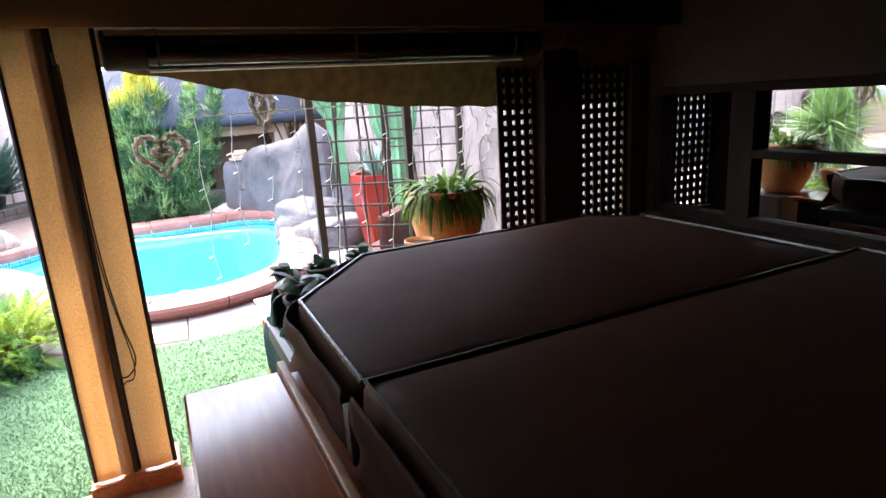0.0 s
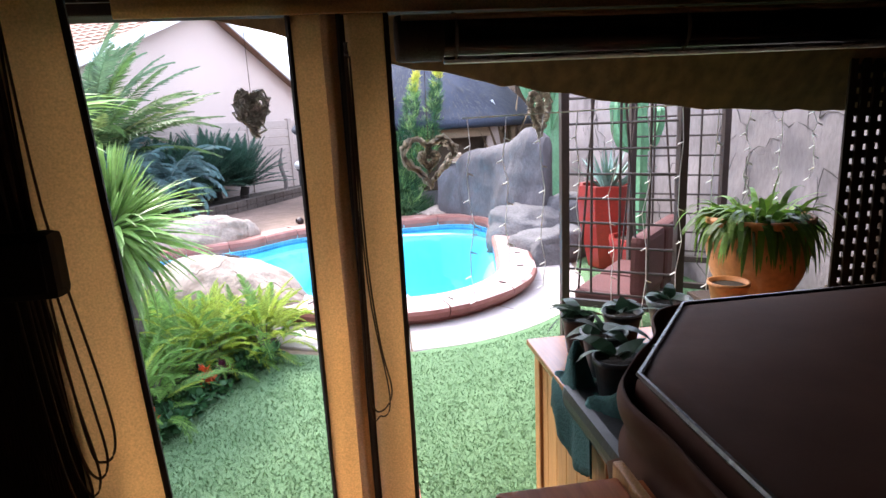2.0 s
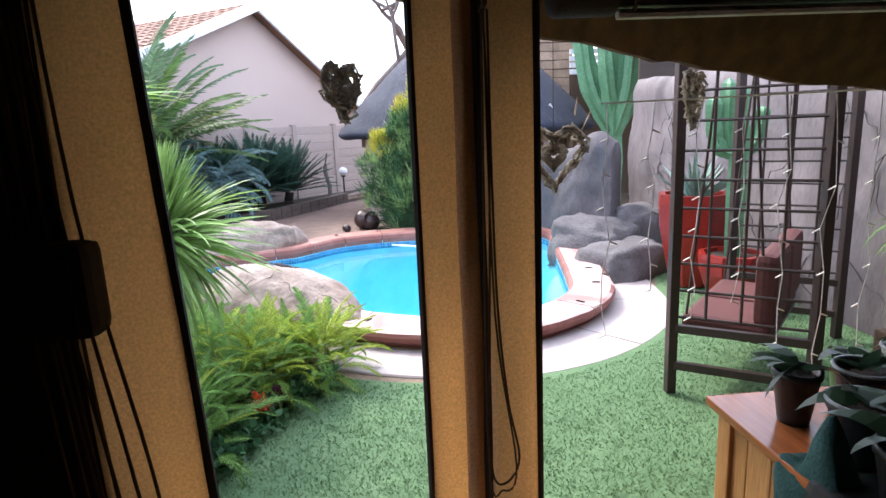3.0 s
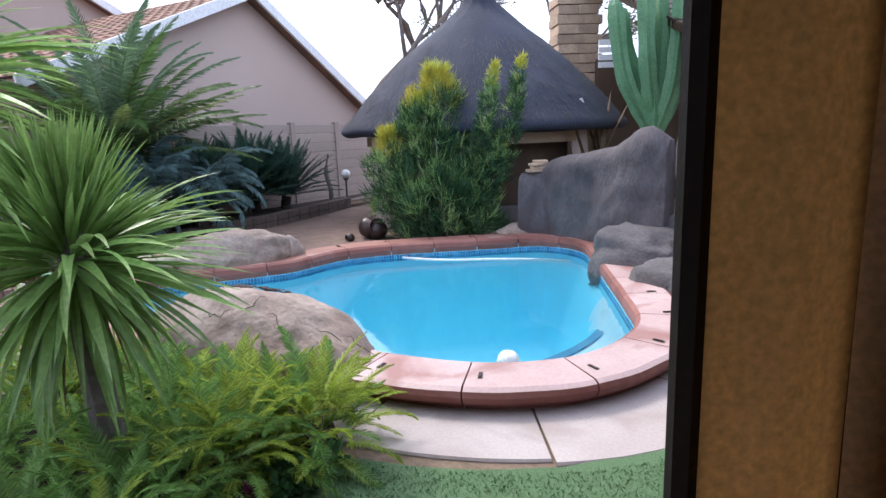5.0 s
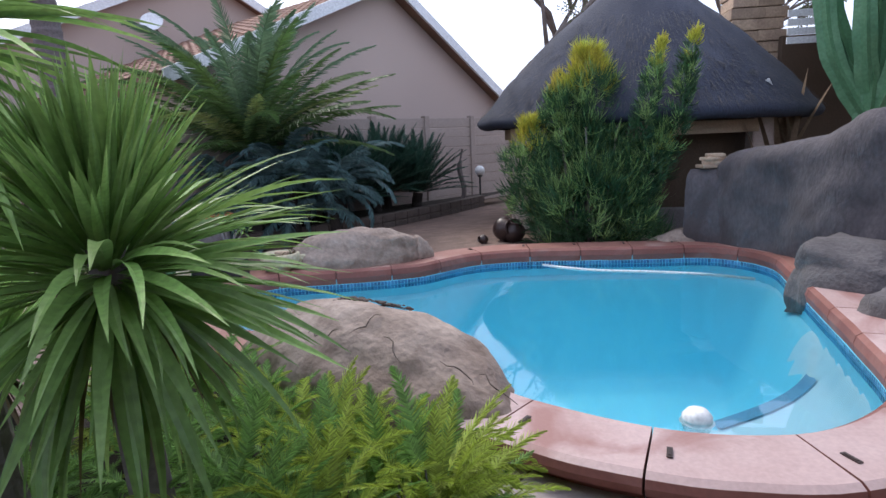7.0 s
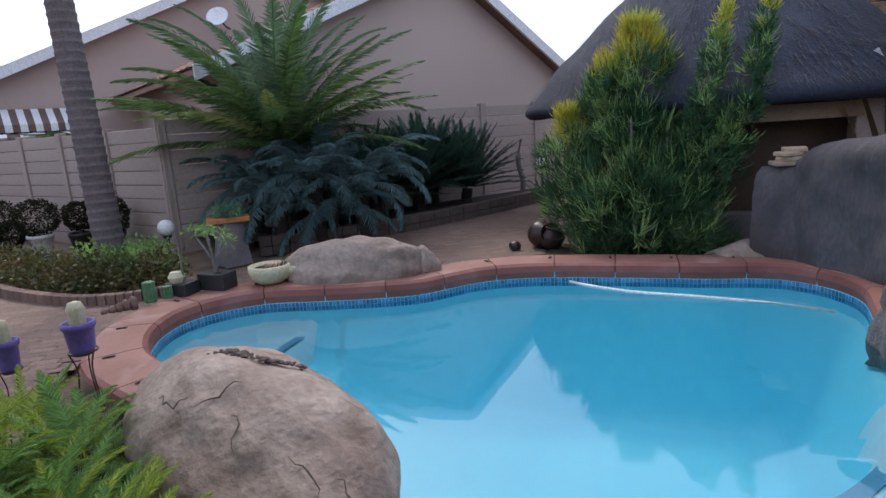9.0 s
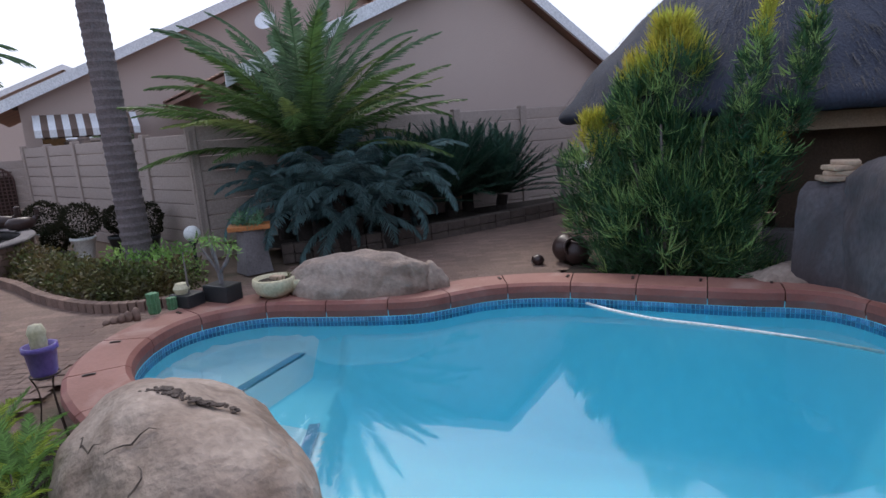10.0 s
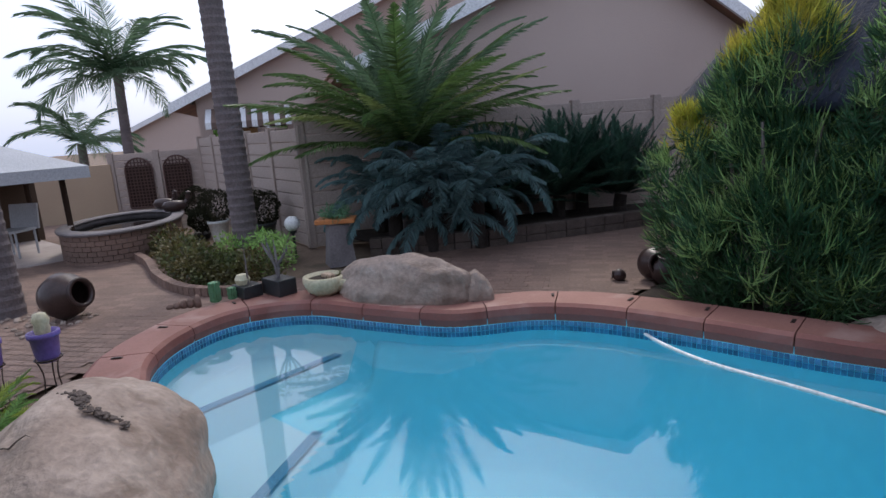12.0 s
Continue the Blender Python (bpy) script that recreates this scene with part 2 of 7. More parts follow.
CACTUS = material("cactus_skin", (0.08, 0.20, 0.10), (0.13, 0.27, 0.14), 0.5, 3, 30, 0.1)
AGAVE = material("agave_blade", (0.12, 0.20, 0.17), (0.17, 0.26, 0.21), 0.5, 2, 30, 0, vary=0.2, island=True)
HANGLEAF = material("hanging_cactus_leaf", (0.07, 0.15, 0.02), (0.15, 0.25, 0.03), 0.45, 3, 30, 0, vary=0.5, island=True, leaf=0.35)
DRYLEAF = material("dry_leaf", (0.24, 0.17, 0.11), (0.17, 0.11, 0.07), 0.8, 3, 30, 0, vary=0.3, island=True, leaf=0.2)
FARLEAF = material("far_tree_leaf", (0.07, 0.09, 0.05), (0.11, 0.12, 0.06), 0.7, 2, 20, 0, vary=0.4, island=True, leaf=0.3)


def clear_water():
    m = bpy.data.materials.new("pool_water")
    m.use_nodes = True
    n, l = m.node_tree.nodes, m.node_tree.links
    n.remove(n["Principled BSDF"])
    tr, gl, fr, mx = n.new("ShaderNodeBsdfTransparent"), n.new("ShaderNodeBsdfGlossy"), n.new("ShaderNodeFresnel"), n.new("ShaderNodeMixShader")
    tr.inputs[0].default_value = (0.92, 0.99, 0.99, 1)
    gl.inputs["Roughness"].default_value = 0.02
    fr.inputs[0].default_value = 1.6
    no, bp = n.new("ShaderNodeTexNoise"), n.new("ShaderNodeBump")
    no.inputs["Scale"].default_value, no.inputs["Detail"].default_value = 2.2, 3.0
    bp.inputs["Strength"].default_value, bp.inputs["Distance"].default_value = 0.02, 0.05
    tc = n.new("ShaderNodeTexCoord")
    l.new(tc.outputs["Object"], no.inputs["Vector"])
    l.new(no.outputs[0], bp.inputs["Height"])
    l.new(bp.outputs[0], gl.inputs["Normal"])
    l.new(bp.outputs[0], fr.inputs["Normal"])
    l.new(fr.outputs[0], mx.inputs[0])
    l.new(tr.outputs[0], mx.inputs[1])
    l.new(gl.outputs[0], mx.inputs[2])
    l.new(mx.outputs[0], n["Material Output"].inputs[0])
    return m


def clear_sheet(name, tint, ior, rough):
    m = clear_water()
    m.name = name
    for nd in m.node_tree.nodes:
        if nd.type == "BSDF_TRANSPARENT":
            nd.inputs[0].default_value = (*tint, 1)
        if nd.type == "FRESNEL":
            nd.inputs[0].default_value = ior
        if nd.type == "BSDF_GLOSSY":
            nd.inputs["Roughness"].default_value = rough
    return m


WATER = clear_water()
CLEARVINYL = clear_sheet("clear_vinyl", (0.75, 0.7, 0.62), 1.6, 0.10)
DARKGLASS = material("dark_window_glass", (0.006, 0.006, 0.006), (0.004, 0.004, 0.004), 0.02, 1, 1, 0, spec=1.0)
DARKGLASS.node_tree.nodes["Principled BSDF"].inputs["IOR"].default_value = 3.8


# ---- mesh helpers ----
def link(name, me, mat, parent=None, m=None, smooth=False):
    if mat and not me.materials:
        me.materials.append(mat)
    if smooth:
        me.shade_smooth()
    ob = new(name, me)
    ob.parent = parent
    if m is not None:
        ob.matrix_basis = m
    return ob


def raw(name, verts, faces, mat, parent=None, m=None, smooth=False):
    me = bpy.data.meshes.new(name)
    me.from_pydata([tuple(v) for v in verts], [], [tuple(f) for f in faces])
    me.update()
    return link(name, me, mat, parent, m, smooth)


def part(name, bm, mat, parent=None, label="", m=None, smooth=False):
    bmesh.ops.recalc_face_normals(bm, faces=bm.faces)
    me = bpy.data.meshes.new(name)
    bm.to_mesh(me)
    bm.free()
    ob = link(name, me, mat, parent, m, smooth)
    return tagged(ob, label) if label else ob


def thing(name, loc, label, category, group="", rz=0.0):
    e = new(name)
    e.empty_display_size = 0.1
    e.matrix_basis = pose(*loc, 0, 0, rz)
    return tagged(e, label, category, group)


def box(x0, x1, y0, y1, z0, z1, bevel=0.0, bm=None, m=None):
    bm = bm or bmesh.new()
    r = bmesh.ops.create_cube(bm, size=1)
    vs = r["verts"]
    t = Matrix.Translation(((x0 + x1) / 2, (y0 + y1) / 2, (z0 + z1) / 2)) @ Matrix.Diagonal((x1 - x0, y1 - y0, z1 - z0, 1))
    bmesh.ops.transform(bm, matrix=(m @ t) if m is not None else t, verts=vs)
    if bevel:
        es = list({e for v in vs for e in v.link_edges})
        bmesh.ops.bevel(bm, geom=es, offset=bevel, segments=2, profile=0.6, affect="EDGES")
    return bm


def lathe(profile, seg=24, bm=None, m=None):
    bm = bm or bmesh.new()
    rings = []
    for r, z in profile:
        if r < 1e-4:
            rings.append([bm.verts.new((0, 0, z))])
        else:
            rings.append([bm.verts.new((r * math.cos(2 * math.pi * i / seg), r * math.sin(2 * math.pi * i / seg), z)) for i in range(seg)])
    for a, b in zip(rings, rings[1:]):
        for i in range(seg):
            j = (i + 1) % seg
            if len(a) == 1 and len(b) > 1:
                bm.faces.new((a[0], b[j], b[i]))
            elif len(b) == 1 and len(a) > 1:
                bm.faces.new((a[i], a[j], b[0]))
            elif len(a) > 1:
                bm.faces.new((a[i], a[j], b[j], b[i]))
    if m is not None:
        bmesh.ops.transform(bm, matrix=m, verts=[v for r in rings for v in r])
    return bm


def tube(pts, rad, seg=8, bm=None, close=True):
    """A round rod along points; rad is one radius or one for each point."""
    bm = bm or bmesh.new()
    pts = [Vector(p) for p in pts]
    rads = rad if isinstance(rad, (list, tuple)) else [rad] * len(pts)
    rings = []
    for i, p in enumerate(pts):
        d = (pts[min(i + 1, len(pts) - 1)] - pts[max(i - 1, 0)]).normalized()
        a = d.cross(Vector((0, 0, 1)) if abs(d.z) < 0.9 else Vector((1, 0, 0))).normalized()
        b = d.cross(a)
        rings.append([bm.verts.new(p + float(rads[i]) * (math.cos(2 * math.pi * k / seg) * a + math.sin(2 * math.pi * k / seg) * b)) for k in range(seg)])
    for a, b in zip(rings, rings[1:]):
        for k in range(seg):
            j = (k + 1) % seg
            bm.faces.new((a[k], a[j], b[j], b[k]))
    if close:
        bm.faces.new(rings[0])
        bm.faces.new(rings[-1])
    return bm


def spline(pts, n, closed=False):
    """Catmull-Rom through the points, n steps a span."""
    pts = [np.array(p, float) for p in pts]
    out, k = [], len(pts)
    for i in range(k if closed else k - 1):
        p0, p1, p2, p3 = (pts[j % k] if closed else pts[min(max(j, 0), k - 1)] for j in (i - 1, i, i + 1, i + 2))
        for s in range(n):
            t = s / n
            out.append(0.5 * (2 * p1 + (p2 - p0) * t + (2 * p0 - 5 * p1 + 4 * p2 - p3) * t * t + (3 * p1 - p0 - 3 * p2 + p3) * t ** 3))
    if not closed:
        out.append(pts[-1])
    return out


def rock(name, loc, size, seed, mat, parent=None, rz=0.0, detail=4, rough=0.22, flat=0.0, m=None):
    """A rounded boulder: a ball pushed about by noise, with a flattened foot."""
    bm = bmesh.new()
    bmesh.ops.create_icosphere(bm, subdivisions=detail, radius=1)
    off = Vector((seed * 7.3, seed * 3.1, seed * 1.7))
    for v in bm.verts:
        p = v.co.copy()
        q = Vector([math.copysign(abs(c) ** 0.66, c) for c in p]) if flat else p
        k = 1 + rough * (noise.noise(p * 1.3 + off) + 0.45 * noise.noise(p * 3.1 + off) + 0.16 * noise.noise(p * 8 + off))
        v.co = Vector((q.x * size[0], q.y * size[1], max(q.z, -0.55) * size[2])) * k
    return part(name, bm, mat, parent, m=m if m is not None else pose(*loc, 0, 0, rz), smooth=True)


def leaf_cloud(centre, radii, count, length, width, seed, shell=0.55):
    """Loose small leaves filling an uneven ellipsoid; returns verts, faces."""
    rng = np.random.default_rng(seed)
    d = rng.normal(size=(count, 3))
    d /= np.linalg.norm(d, axis=1)[:, None]
    r = shell + (1 - shell) * rng.random(count) ** 0.6
    lump = np.array([1 + 0.28 * noise.noise(Vector(x) * 2.2 + Vector((seed, 0, 0))) for x in d])
    p = np.array(tuple(centre)) + d * (r * lump)[:, None] * np.array(radii)
    a = d + rng.normal(size=(count, 3)) * 0.7
    a /= np.linalg.norm(a, axis=1)[:, None]
    b = np.cross(a, rng.normal(size=(count, 3)))
    b /= np.linalg.norm(b, axis=1)[:, None]
    L, W = length * (0.6 + 0.8 * rng.random(count))[:, None], width * (0.6 + 0.8 * rng.random(count))[:, None]
    v = np.stack([p, p + a * L * 0.5 + b * W, p + a * L, p + a * L * 0.5 - b * W], 1).reshape(-1, 3)
    f = np.arange(count * 4).reshape(-1, 4)
    return v, f


def blade_cloud(base, dirs, length, width, droop, seg=3, seed=0, fold=0.0):
    """Strap leaves from base points along dirs, each bending down; returns verts, faces."""
    rng = np.random.default_rng(seed)
    V, F = [], []
    for p, d, L in zip(base, dirs, length):
        d = np.array(d) / np.linalg.norm(d)
        side = np.cross(d, (0, 0, 1.0))
        if np.linalg.norm(side) < 1e-3:
            side = np.array((1.0, 0, 0))
        side /= np.linalg.norm(side)
        tw = rng.normal() * 0.5
        side = side * math.cos(tw) + np.cross(d, side) * math.sin(tw)
        k = len(V)
        q, dd = np.array(p, float), d.copy()
        dr = droop * (0.4 + 1.2 * rng.random())
        for i in range(seg + 1):
            s = i / seg
            w = width * (1 - s) ** 0.7 * min(1, 0.55 + s * 2)
            if i < seg:
                V += [q - side * w, q + side * w]
            else:
                V.append(q)
            dd = dd + np.array((0, 0, -dr / seg))
            dd /= np.linalg.norm(dd)
            q = q + dd * L / seg
        for i in range(seg - 1):
            F.append((k + 2 * i, k + 2 * i + 1, k + 2 * i + 3, k + 2 * i + 2))
        F.append((k + 2 * seg - 2, k + 2 * seg - 1, k + 2 * seg))
    return V, F


def frond(length, pairs, leaf, width, droop, vee=0.35, taper=True, lean=0.5, seed=0):
    """A feather leaf that grows along +y from the origin, rises by nothing and bends by droop radians; returns verts, faces."""
    rng = np.random.default_rng(seed)
    V, F = [], []
    y, z, a = 0.0, 0.0, 0.0
    steps = pairs
    rach = []
    for i in range(steps + 1):
        rach.append((y, z, a))
        a = -droop * ((i + 1) / steps) ** 1.6
        y += math.cos(a) * length / steps
        z += math.sin(a) * length / steps
    for i in range(0, steps, 3):
        j = min(i + 3, steps)
        w0, w1 = width * 0.9 * (1 - i / steps) + 0.003, width * 0.9 * (1 - j / steps) + 0.002
        k = len(V)
        (y0, z0, _), (y1, z1, _) = rach[i], rach[j]
        V += [(-w0, y0, z0), (w0, y0, z0), (w1, y1, z1), (-w1, y1, z1)]
        F.append((k, k + 1, k + 2, k + 3))
    for i in range(2, steps + 1):
        s = i / steps
        ll = leaf * (math.sin(math.pi * min(1, 0.12 + 0.88 * s)) ** 0.55 if taper else 1) * (0.85 + 0.3 * rng.random())
        yy, zz, aa = rach[i]
        for sd in (-1, 1):
            up = vee + rng.normal() * 0.12
            fw = lean + 0.6 * s + rng.normal() * 0.08
            dx, dy, dz = sd * math.cos(fw) * math.cos(up), math.sin(fw), math.sin(up) * math.cos(fw)
            dy, dz = dy * math.cos(aa) - dz * math.sin(aa), dy * math.sin(aa) + dz * math.cos(aa)
            k = len(V)
            wy = width
            V += [(0, yy - wy, zz), (0, yy + wy, zz), (dx * ll * 0.55, yy + dy * ll * 0.55 + wy, zz + dz * ll * 0.55), (dx * ll, yy + dy * ll, zz + dz * ll - ll * 0.08), (dx * ll * 0.5, yy + dy * ll * 0.5 - wy, zz + dz * ll * 0.5)]
            F.append((k, k + 1, k + 2, k + 3, k + 4))
    return V, F


def frond_mesh(name, mat, **kw):
    me = bpy.data.meshes.new(name)
    v, f = frond(**kw)
    me.from_pydata(v, [], f)
    me.materials.append(mat)
    return me


def frond_pose(p, az, el, roll=0):
    """Frond turned to azimuth az (degrees, anticlockwise from +y), raised by el degrees."""
    return Matrix.Translation(p) @ Matrix.Rotation(radians(az), 4, "Z") @ Matrix.Rotation(radians(el), 4, "X") @ Matrix.Rotation(radians(roll), 4, "Y")

# ---- the pool and the ground ----
G = -0.05            # ground level
LIP, WATER_Z = 0.108, -0.078
POOL = spline([(-0.26, 6.08), (0.27, 6.04), (0.72, 6.27), (1.05, 6.68), (1.22, 7.4), (1.36, 8.15), (1.52, 9.05), (1.60, 9.76), (1.22, 10.25), (0.5, 10.23),
               (-0.35, 10.21), (-1.0, 10.14), (-1.5, 9.92), (-1.95, 9.45), (-2.65, 9.2), (-3.35, 8.98), (-3.68, 8.5), (-3.58, 8.0), (-3.2, 7.55), (-2.6, 7.28), (-1.9, 7.1), (-1.25, 6.72), (-0.8, 6.34)], 8, True)
POOL = np.array(POOL)


def resample(pts, step):
    q = np.vstack([pts, pts[:1]])
    d = np.r_[0, np.cumsum(np.linalg.norm(np.diff(q, axis=0), axis=1))]
    n = int(round(d[-1] / step))
    s = np.linspace(0, d[-1], n, endpoint=False)
    return np.c_[np.interp(s, d, q[:, 0]), np.interp(s, d, q[:, 1])], d[-1] / n


RIM, RIMSTEP = resample(POOL, 0.07)
_t = np.roll(RIM, -1, 0) - np.roll(RIM, 1, 0)
_t /= np.linalg.norm(_t, axis=1)[:, None]
OUT = np.c_[_t[:, 1], -_t[:, 0]]
for _ in range(6):
    OUT = (np.roll(OUT, 1, 0) + OUT + np.roll(OUT, -1, 0)) / 3
OUT /= np.linalg.norm(OUT, axis=1)[:, None]
NR = len(RIM)


def ring_at(off, z):
    p = RIM + OUT * off
    return [(x, y, z) for x, y in p]


def sheet_with_hole(name, outer, hole, z, mat):
    bm = bmesh.new()
    loops = []
    for lp in (outer, hole):
        vs = [bm.verts.new((x, y, z)) for x, y in lp]
        loops += [bm.edges.new((vs[i], vs[(i + 1) % len(vs)])) for i in range(len(vs))]
    bmesh.ops.triangle_fill(bm, use_beauty=True, use_dissolve=False, edges=loops)
    for f in bm.faces:
        if f.normal.z < 0:
            f.normal_flip()
    return part(name, bm, mat)


R0 = 400
ground = sheet_with_hole("ground", [(-R0, -R0), (R0, -R0), (R0, R0), (-R0, R0)], [tuple(p) for p in RIM + OUT * 0.2], G - 0.02, EARTH)
tagged(ground, "bare packed brown earth of the garden", "ground", kind="structure")


def shore(p):
    return float(np.min(np.hypot(RIM[:, 0] - p[0], RIM[:, 1] - p[1])))


def inside(p, poly):
    x, y = p
    a, b = poly, np.roll(poly, -1, 0)
    c = (a[:, 1] > y) != (b[:, 1] > y)
    xs = a[:, 0] + (y - a[:, 1]) / (b[:, 1] - a[:, 1] + 1e-12) * (b[:, 0] - a[:, 0])
    return bool((c & (x < xs)).sum() % 2)


BENCH = np.array([(-0.1, 6.90), (0.3, 7.05), (0.82, 7.42), (1.2, 7.86), (1.5, 8.4)])


def depth(x, y):
    """Floor of the basin: two shallow shelves at the west end, a bench at the south-east, a deep bowl between."""
    d = shore((x, y))
    s = min(1.0, d / 0.5)
    s = s * s * (3 - 2 * s)
    if x < -2.88:
        return -0.18 - 0.17 * min(1, d / 0.12)
    if y < 8.26 - (x + 2.14) * 1.9 + 0.0 and x < -1.6:
        return -0.20 - 0.36 * min(1, d / 0.15)
    if x > -0.1 and y < float(np.interp(x, BENCH[:, 0], BENCH[:, 1])):
        return -0.20 - 0.20 * min(1, d / 0.10)
    bowl = -0.62 - 0.65 * min(1, max(0, (x + 2.9) / 2.2))
    return -0.2 + (bowl + 0.2) * s


bm = bmesh.new()
NX, NY = 120, 96
gx, gy = np.linspace(-3.9, 1.8, NX), np.linspace(5.85, 10.45, NY)
vs = [[None] * NY for _ in range(NX)]
for i in range(NX):
    for j in range(NY):
        p = (gx[i], gy[j])
        ins = inside(p, RIM)
        if ins or shore(p) < 0.1:
            vs[i][j] = bm.verts.new((p[0], p[1], depth(*p) if ins else -0.2))
for i in range(NX - 1):
    for j in range(NY - 1):
        q = (vs[i][j], vs[i + 1][j], vs[i + 1][j + 1], vs[i][j + 1])
        if all(q):
            bm.faces.new(q)
swimming_pool = thing("swimming_pool", (0, 0, 0), "kidney-shaped swimming pool of pale blue plaster, full of clear water", "swimming pool")
basin = part("basin", bm, PLASTER, swimming_pool, smooth=True)
basin.data.materials.append(PLASTER_PALE)
for pl in basin.data.polygons:
    if (pl.center.z > -0.47 and (pl.center.x < -2.85 or (pl.center.x > -0.1 and pl.center.y < 8.3))) or (pl.center.z > -0.58 and pl.center.x < -1.6 and pl.center.y < 8.2):
        pl.material_index = 1
v, f = [], []
for k, (off, z) in enumerate(((0.0, 0.02), (0.0, -0.26), (-0.03, -0.6))):
    v += ring_at(off, z)
for k in range(2):
    for i in range(NR):
        j = (i + 1) % NR
        f.append((k * NR + i, k * NR + j, (k + 1) * NR + j, (k + 1) * NR + i))
raw("basin_wall", v, f, PLASTER, swimming_pool)
# mosaic band: a double row of small tiles, each one proud of the wall
v, f = [], []
for i in range(NR):
    j = (i + 1) % NR
    for z0, z1 in ((-0.076, -0.037), (-0.118, -0.080)):
        a, b = RIM[i] - OUT[i] * 0.006, RIM[j] - OUT[j] * 0.006
        for t0, t1 in ((0.03, 0.47), (0.53, 0.97)):
            p, q = a + (b - a) * t0, a + (b - a) * t1
            k = len(v)
            v += [(*p, z0), (*q, z0), (*q, z1), (*p, z1)]
            f.append((k, k + 1, k + 2, k + 3))
tagged(raw("mosaic_band", v, f, TILE, swimming_pool), "band of small blue mosaic tiles", kind="stuff")


def floor_stripe(a, b, w, z):
    v, f = [], []
    a, b = np.array(a), np.array(b)
    d = (b - a) / np.linalg.norm(b - a)
    s = np.array((-d[1], d[0])) * w / 2
    n = 14
    for i in range(n + 1):
        p = a + (b - a) * i / n
        v += [(*(p - s), z), (*(p + s), z)]
    for i in range(n):
        f.append((2 * i, 2 * i + 1, 2 * i + 3, 2 * i + 2))
    return raw("step_edge_tiles", v, f, STRIPE, swimming_pool)


floor_stripe((-2.955, 9.02), (-2.955, 7.55), 0.085, -0.33)
floor_stripe((-2.28, 8.27), (-1.80, 7.33), 0.085, -0.53)
v, f = [], []
bl = np.array(spline(BENCH[1:], 8))
for p in bl:
    v += [(p[0] + 0.03, p[1] - 0.05, -0.385), (p[0] - 0.015, p[1] + 0.03, -0.385)]
for k in range(len(bl) - 1):
    f.append((2 * k, 2 * k + 1, 2 * k + 3, 2 * k + 2))
raw("step_edge_tiles", v, f, STRIPE, swimming_pool)
bm = bmesh.new()
face = bm.faces.new([bm.verts.new(p) for p in ring_at(0.0, WATER_Z)])
face.normal_update()
if face.normal.z < 0:
    face.normal_flip()
bmesh.ops.triangulate(bm, faces=[face])
pool_mesh = bpy.data.meshes.new("pool_water")
bm.to_mesh(pool_mesh)
bm.free()
pool_water = link("pool_water", pool_mesh, WATER)
tagged(pool_water, "still clear blue water of the swimming pool", "water", kind="structure")


def coping_stone(a, b):
    """One cast coping block between two stations of the rim."""
    prof = ((0.0, -0.034), (-0.018, 0.03), (-0.005, 0.085), (0.03, LIP), (0.39, LIP), (0.425, 0.092), (0.437, 0.06), (0.41, 0.012), (0.345, -0.03), (0.33, -0.09))
    st = np.linspace(a + 0.06, b - 0.06, max(3, int(b - a) + 1))
    v, f = [], []
    for s in st:
        i, t = int(s) % NR, s - int(s)
        p = RIM[i] * (1 - t) + RIM[(i + 1) % NR] * t
        o = OUT[i] * (1 - t) + OUT[(i + 1) % NR] * t
        wob = 0.012 * noise.noise(Vector((s * 0.35, 4.0, 0)))
        for off, z in prof:
            wide = 1.0 + 0.05 * math.tanh(-p[0] * 1.6) if p[1] < 7.2 else 0.94
            q = p + o * (off * wide + (wob if off > 0.3 else 0))
            v.append((q[0], q[1], z + 0.004 * noise.noise(Vector((q[0] * 3, q[1] * 3, 0)))))
    n, k = len(prof), len(st)
    for i in range(k - 1):
        for j in range(n):
            f.append((i * n + j, i * n + (j + 1) % n, (i + 1) * n + (j + 1) % n, (i + 1) * n + j))
    f += [tuple(range(n)), tuple(range((k - 1) * n, k * n))[::-1]]
    return v, f


coping = thing("coping", (0, 0, 0), "cast red-oxide concrete coping round the pool", "coping")
tagged(coping, kind="structure")
JOINT = 0.56 / RIMSTEP
NJ = int(round(NR / JOINT))
COPE_JOBS = [(k * NR / NJ, (k + 1) * NR / NJ) for k in range(NJ)]

# paving slabs in a fan in front of the pool
slab_terrace = thing("slab_terrace", (0, 0, 0), "fan of pale cast concrete slabs along the pool", "paving")
tagged(slab_terrace, kind="structure")


def slab_piece(a, b):
    st = np.linspace(a + 0.07, b - 0.07, 9)
    inn, outr = [], []
    for s in st:
        i, t = int(s) % NR, s - int(s)
        p = RIM[i] * (1 - t) + RIM[(i + 1) % NR] * t
        o = OUT[i] * (1 - t) + OUT[(i + 1) % NR] * t
        wide = 1.0 + 0.06 * math.sin(s * 0.11)
        inn.append(p + o * 0.30)
        outr.append(p + o * (0.33 + wide * 0.565))
    n = len(st)
    lip = [q + (p - q) * 0.015 for p, q in zip(inn, outr)]
    v = [(*p, G) for p in inn] + [(*p, G) for p in lip] + [(*p, G - 0.012) for p in outr] + [(*p, G - 0.06) for p in outr]
    f = []
    for r in range(3):
        for i in range(n - 1):
            f.append((r * n + i, r * n + i + 1, (r + 1) * n + i + 1, (r + 1) * n + i))
    return v, f


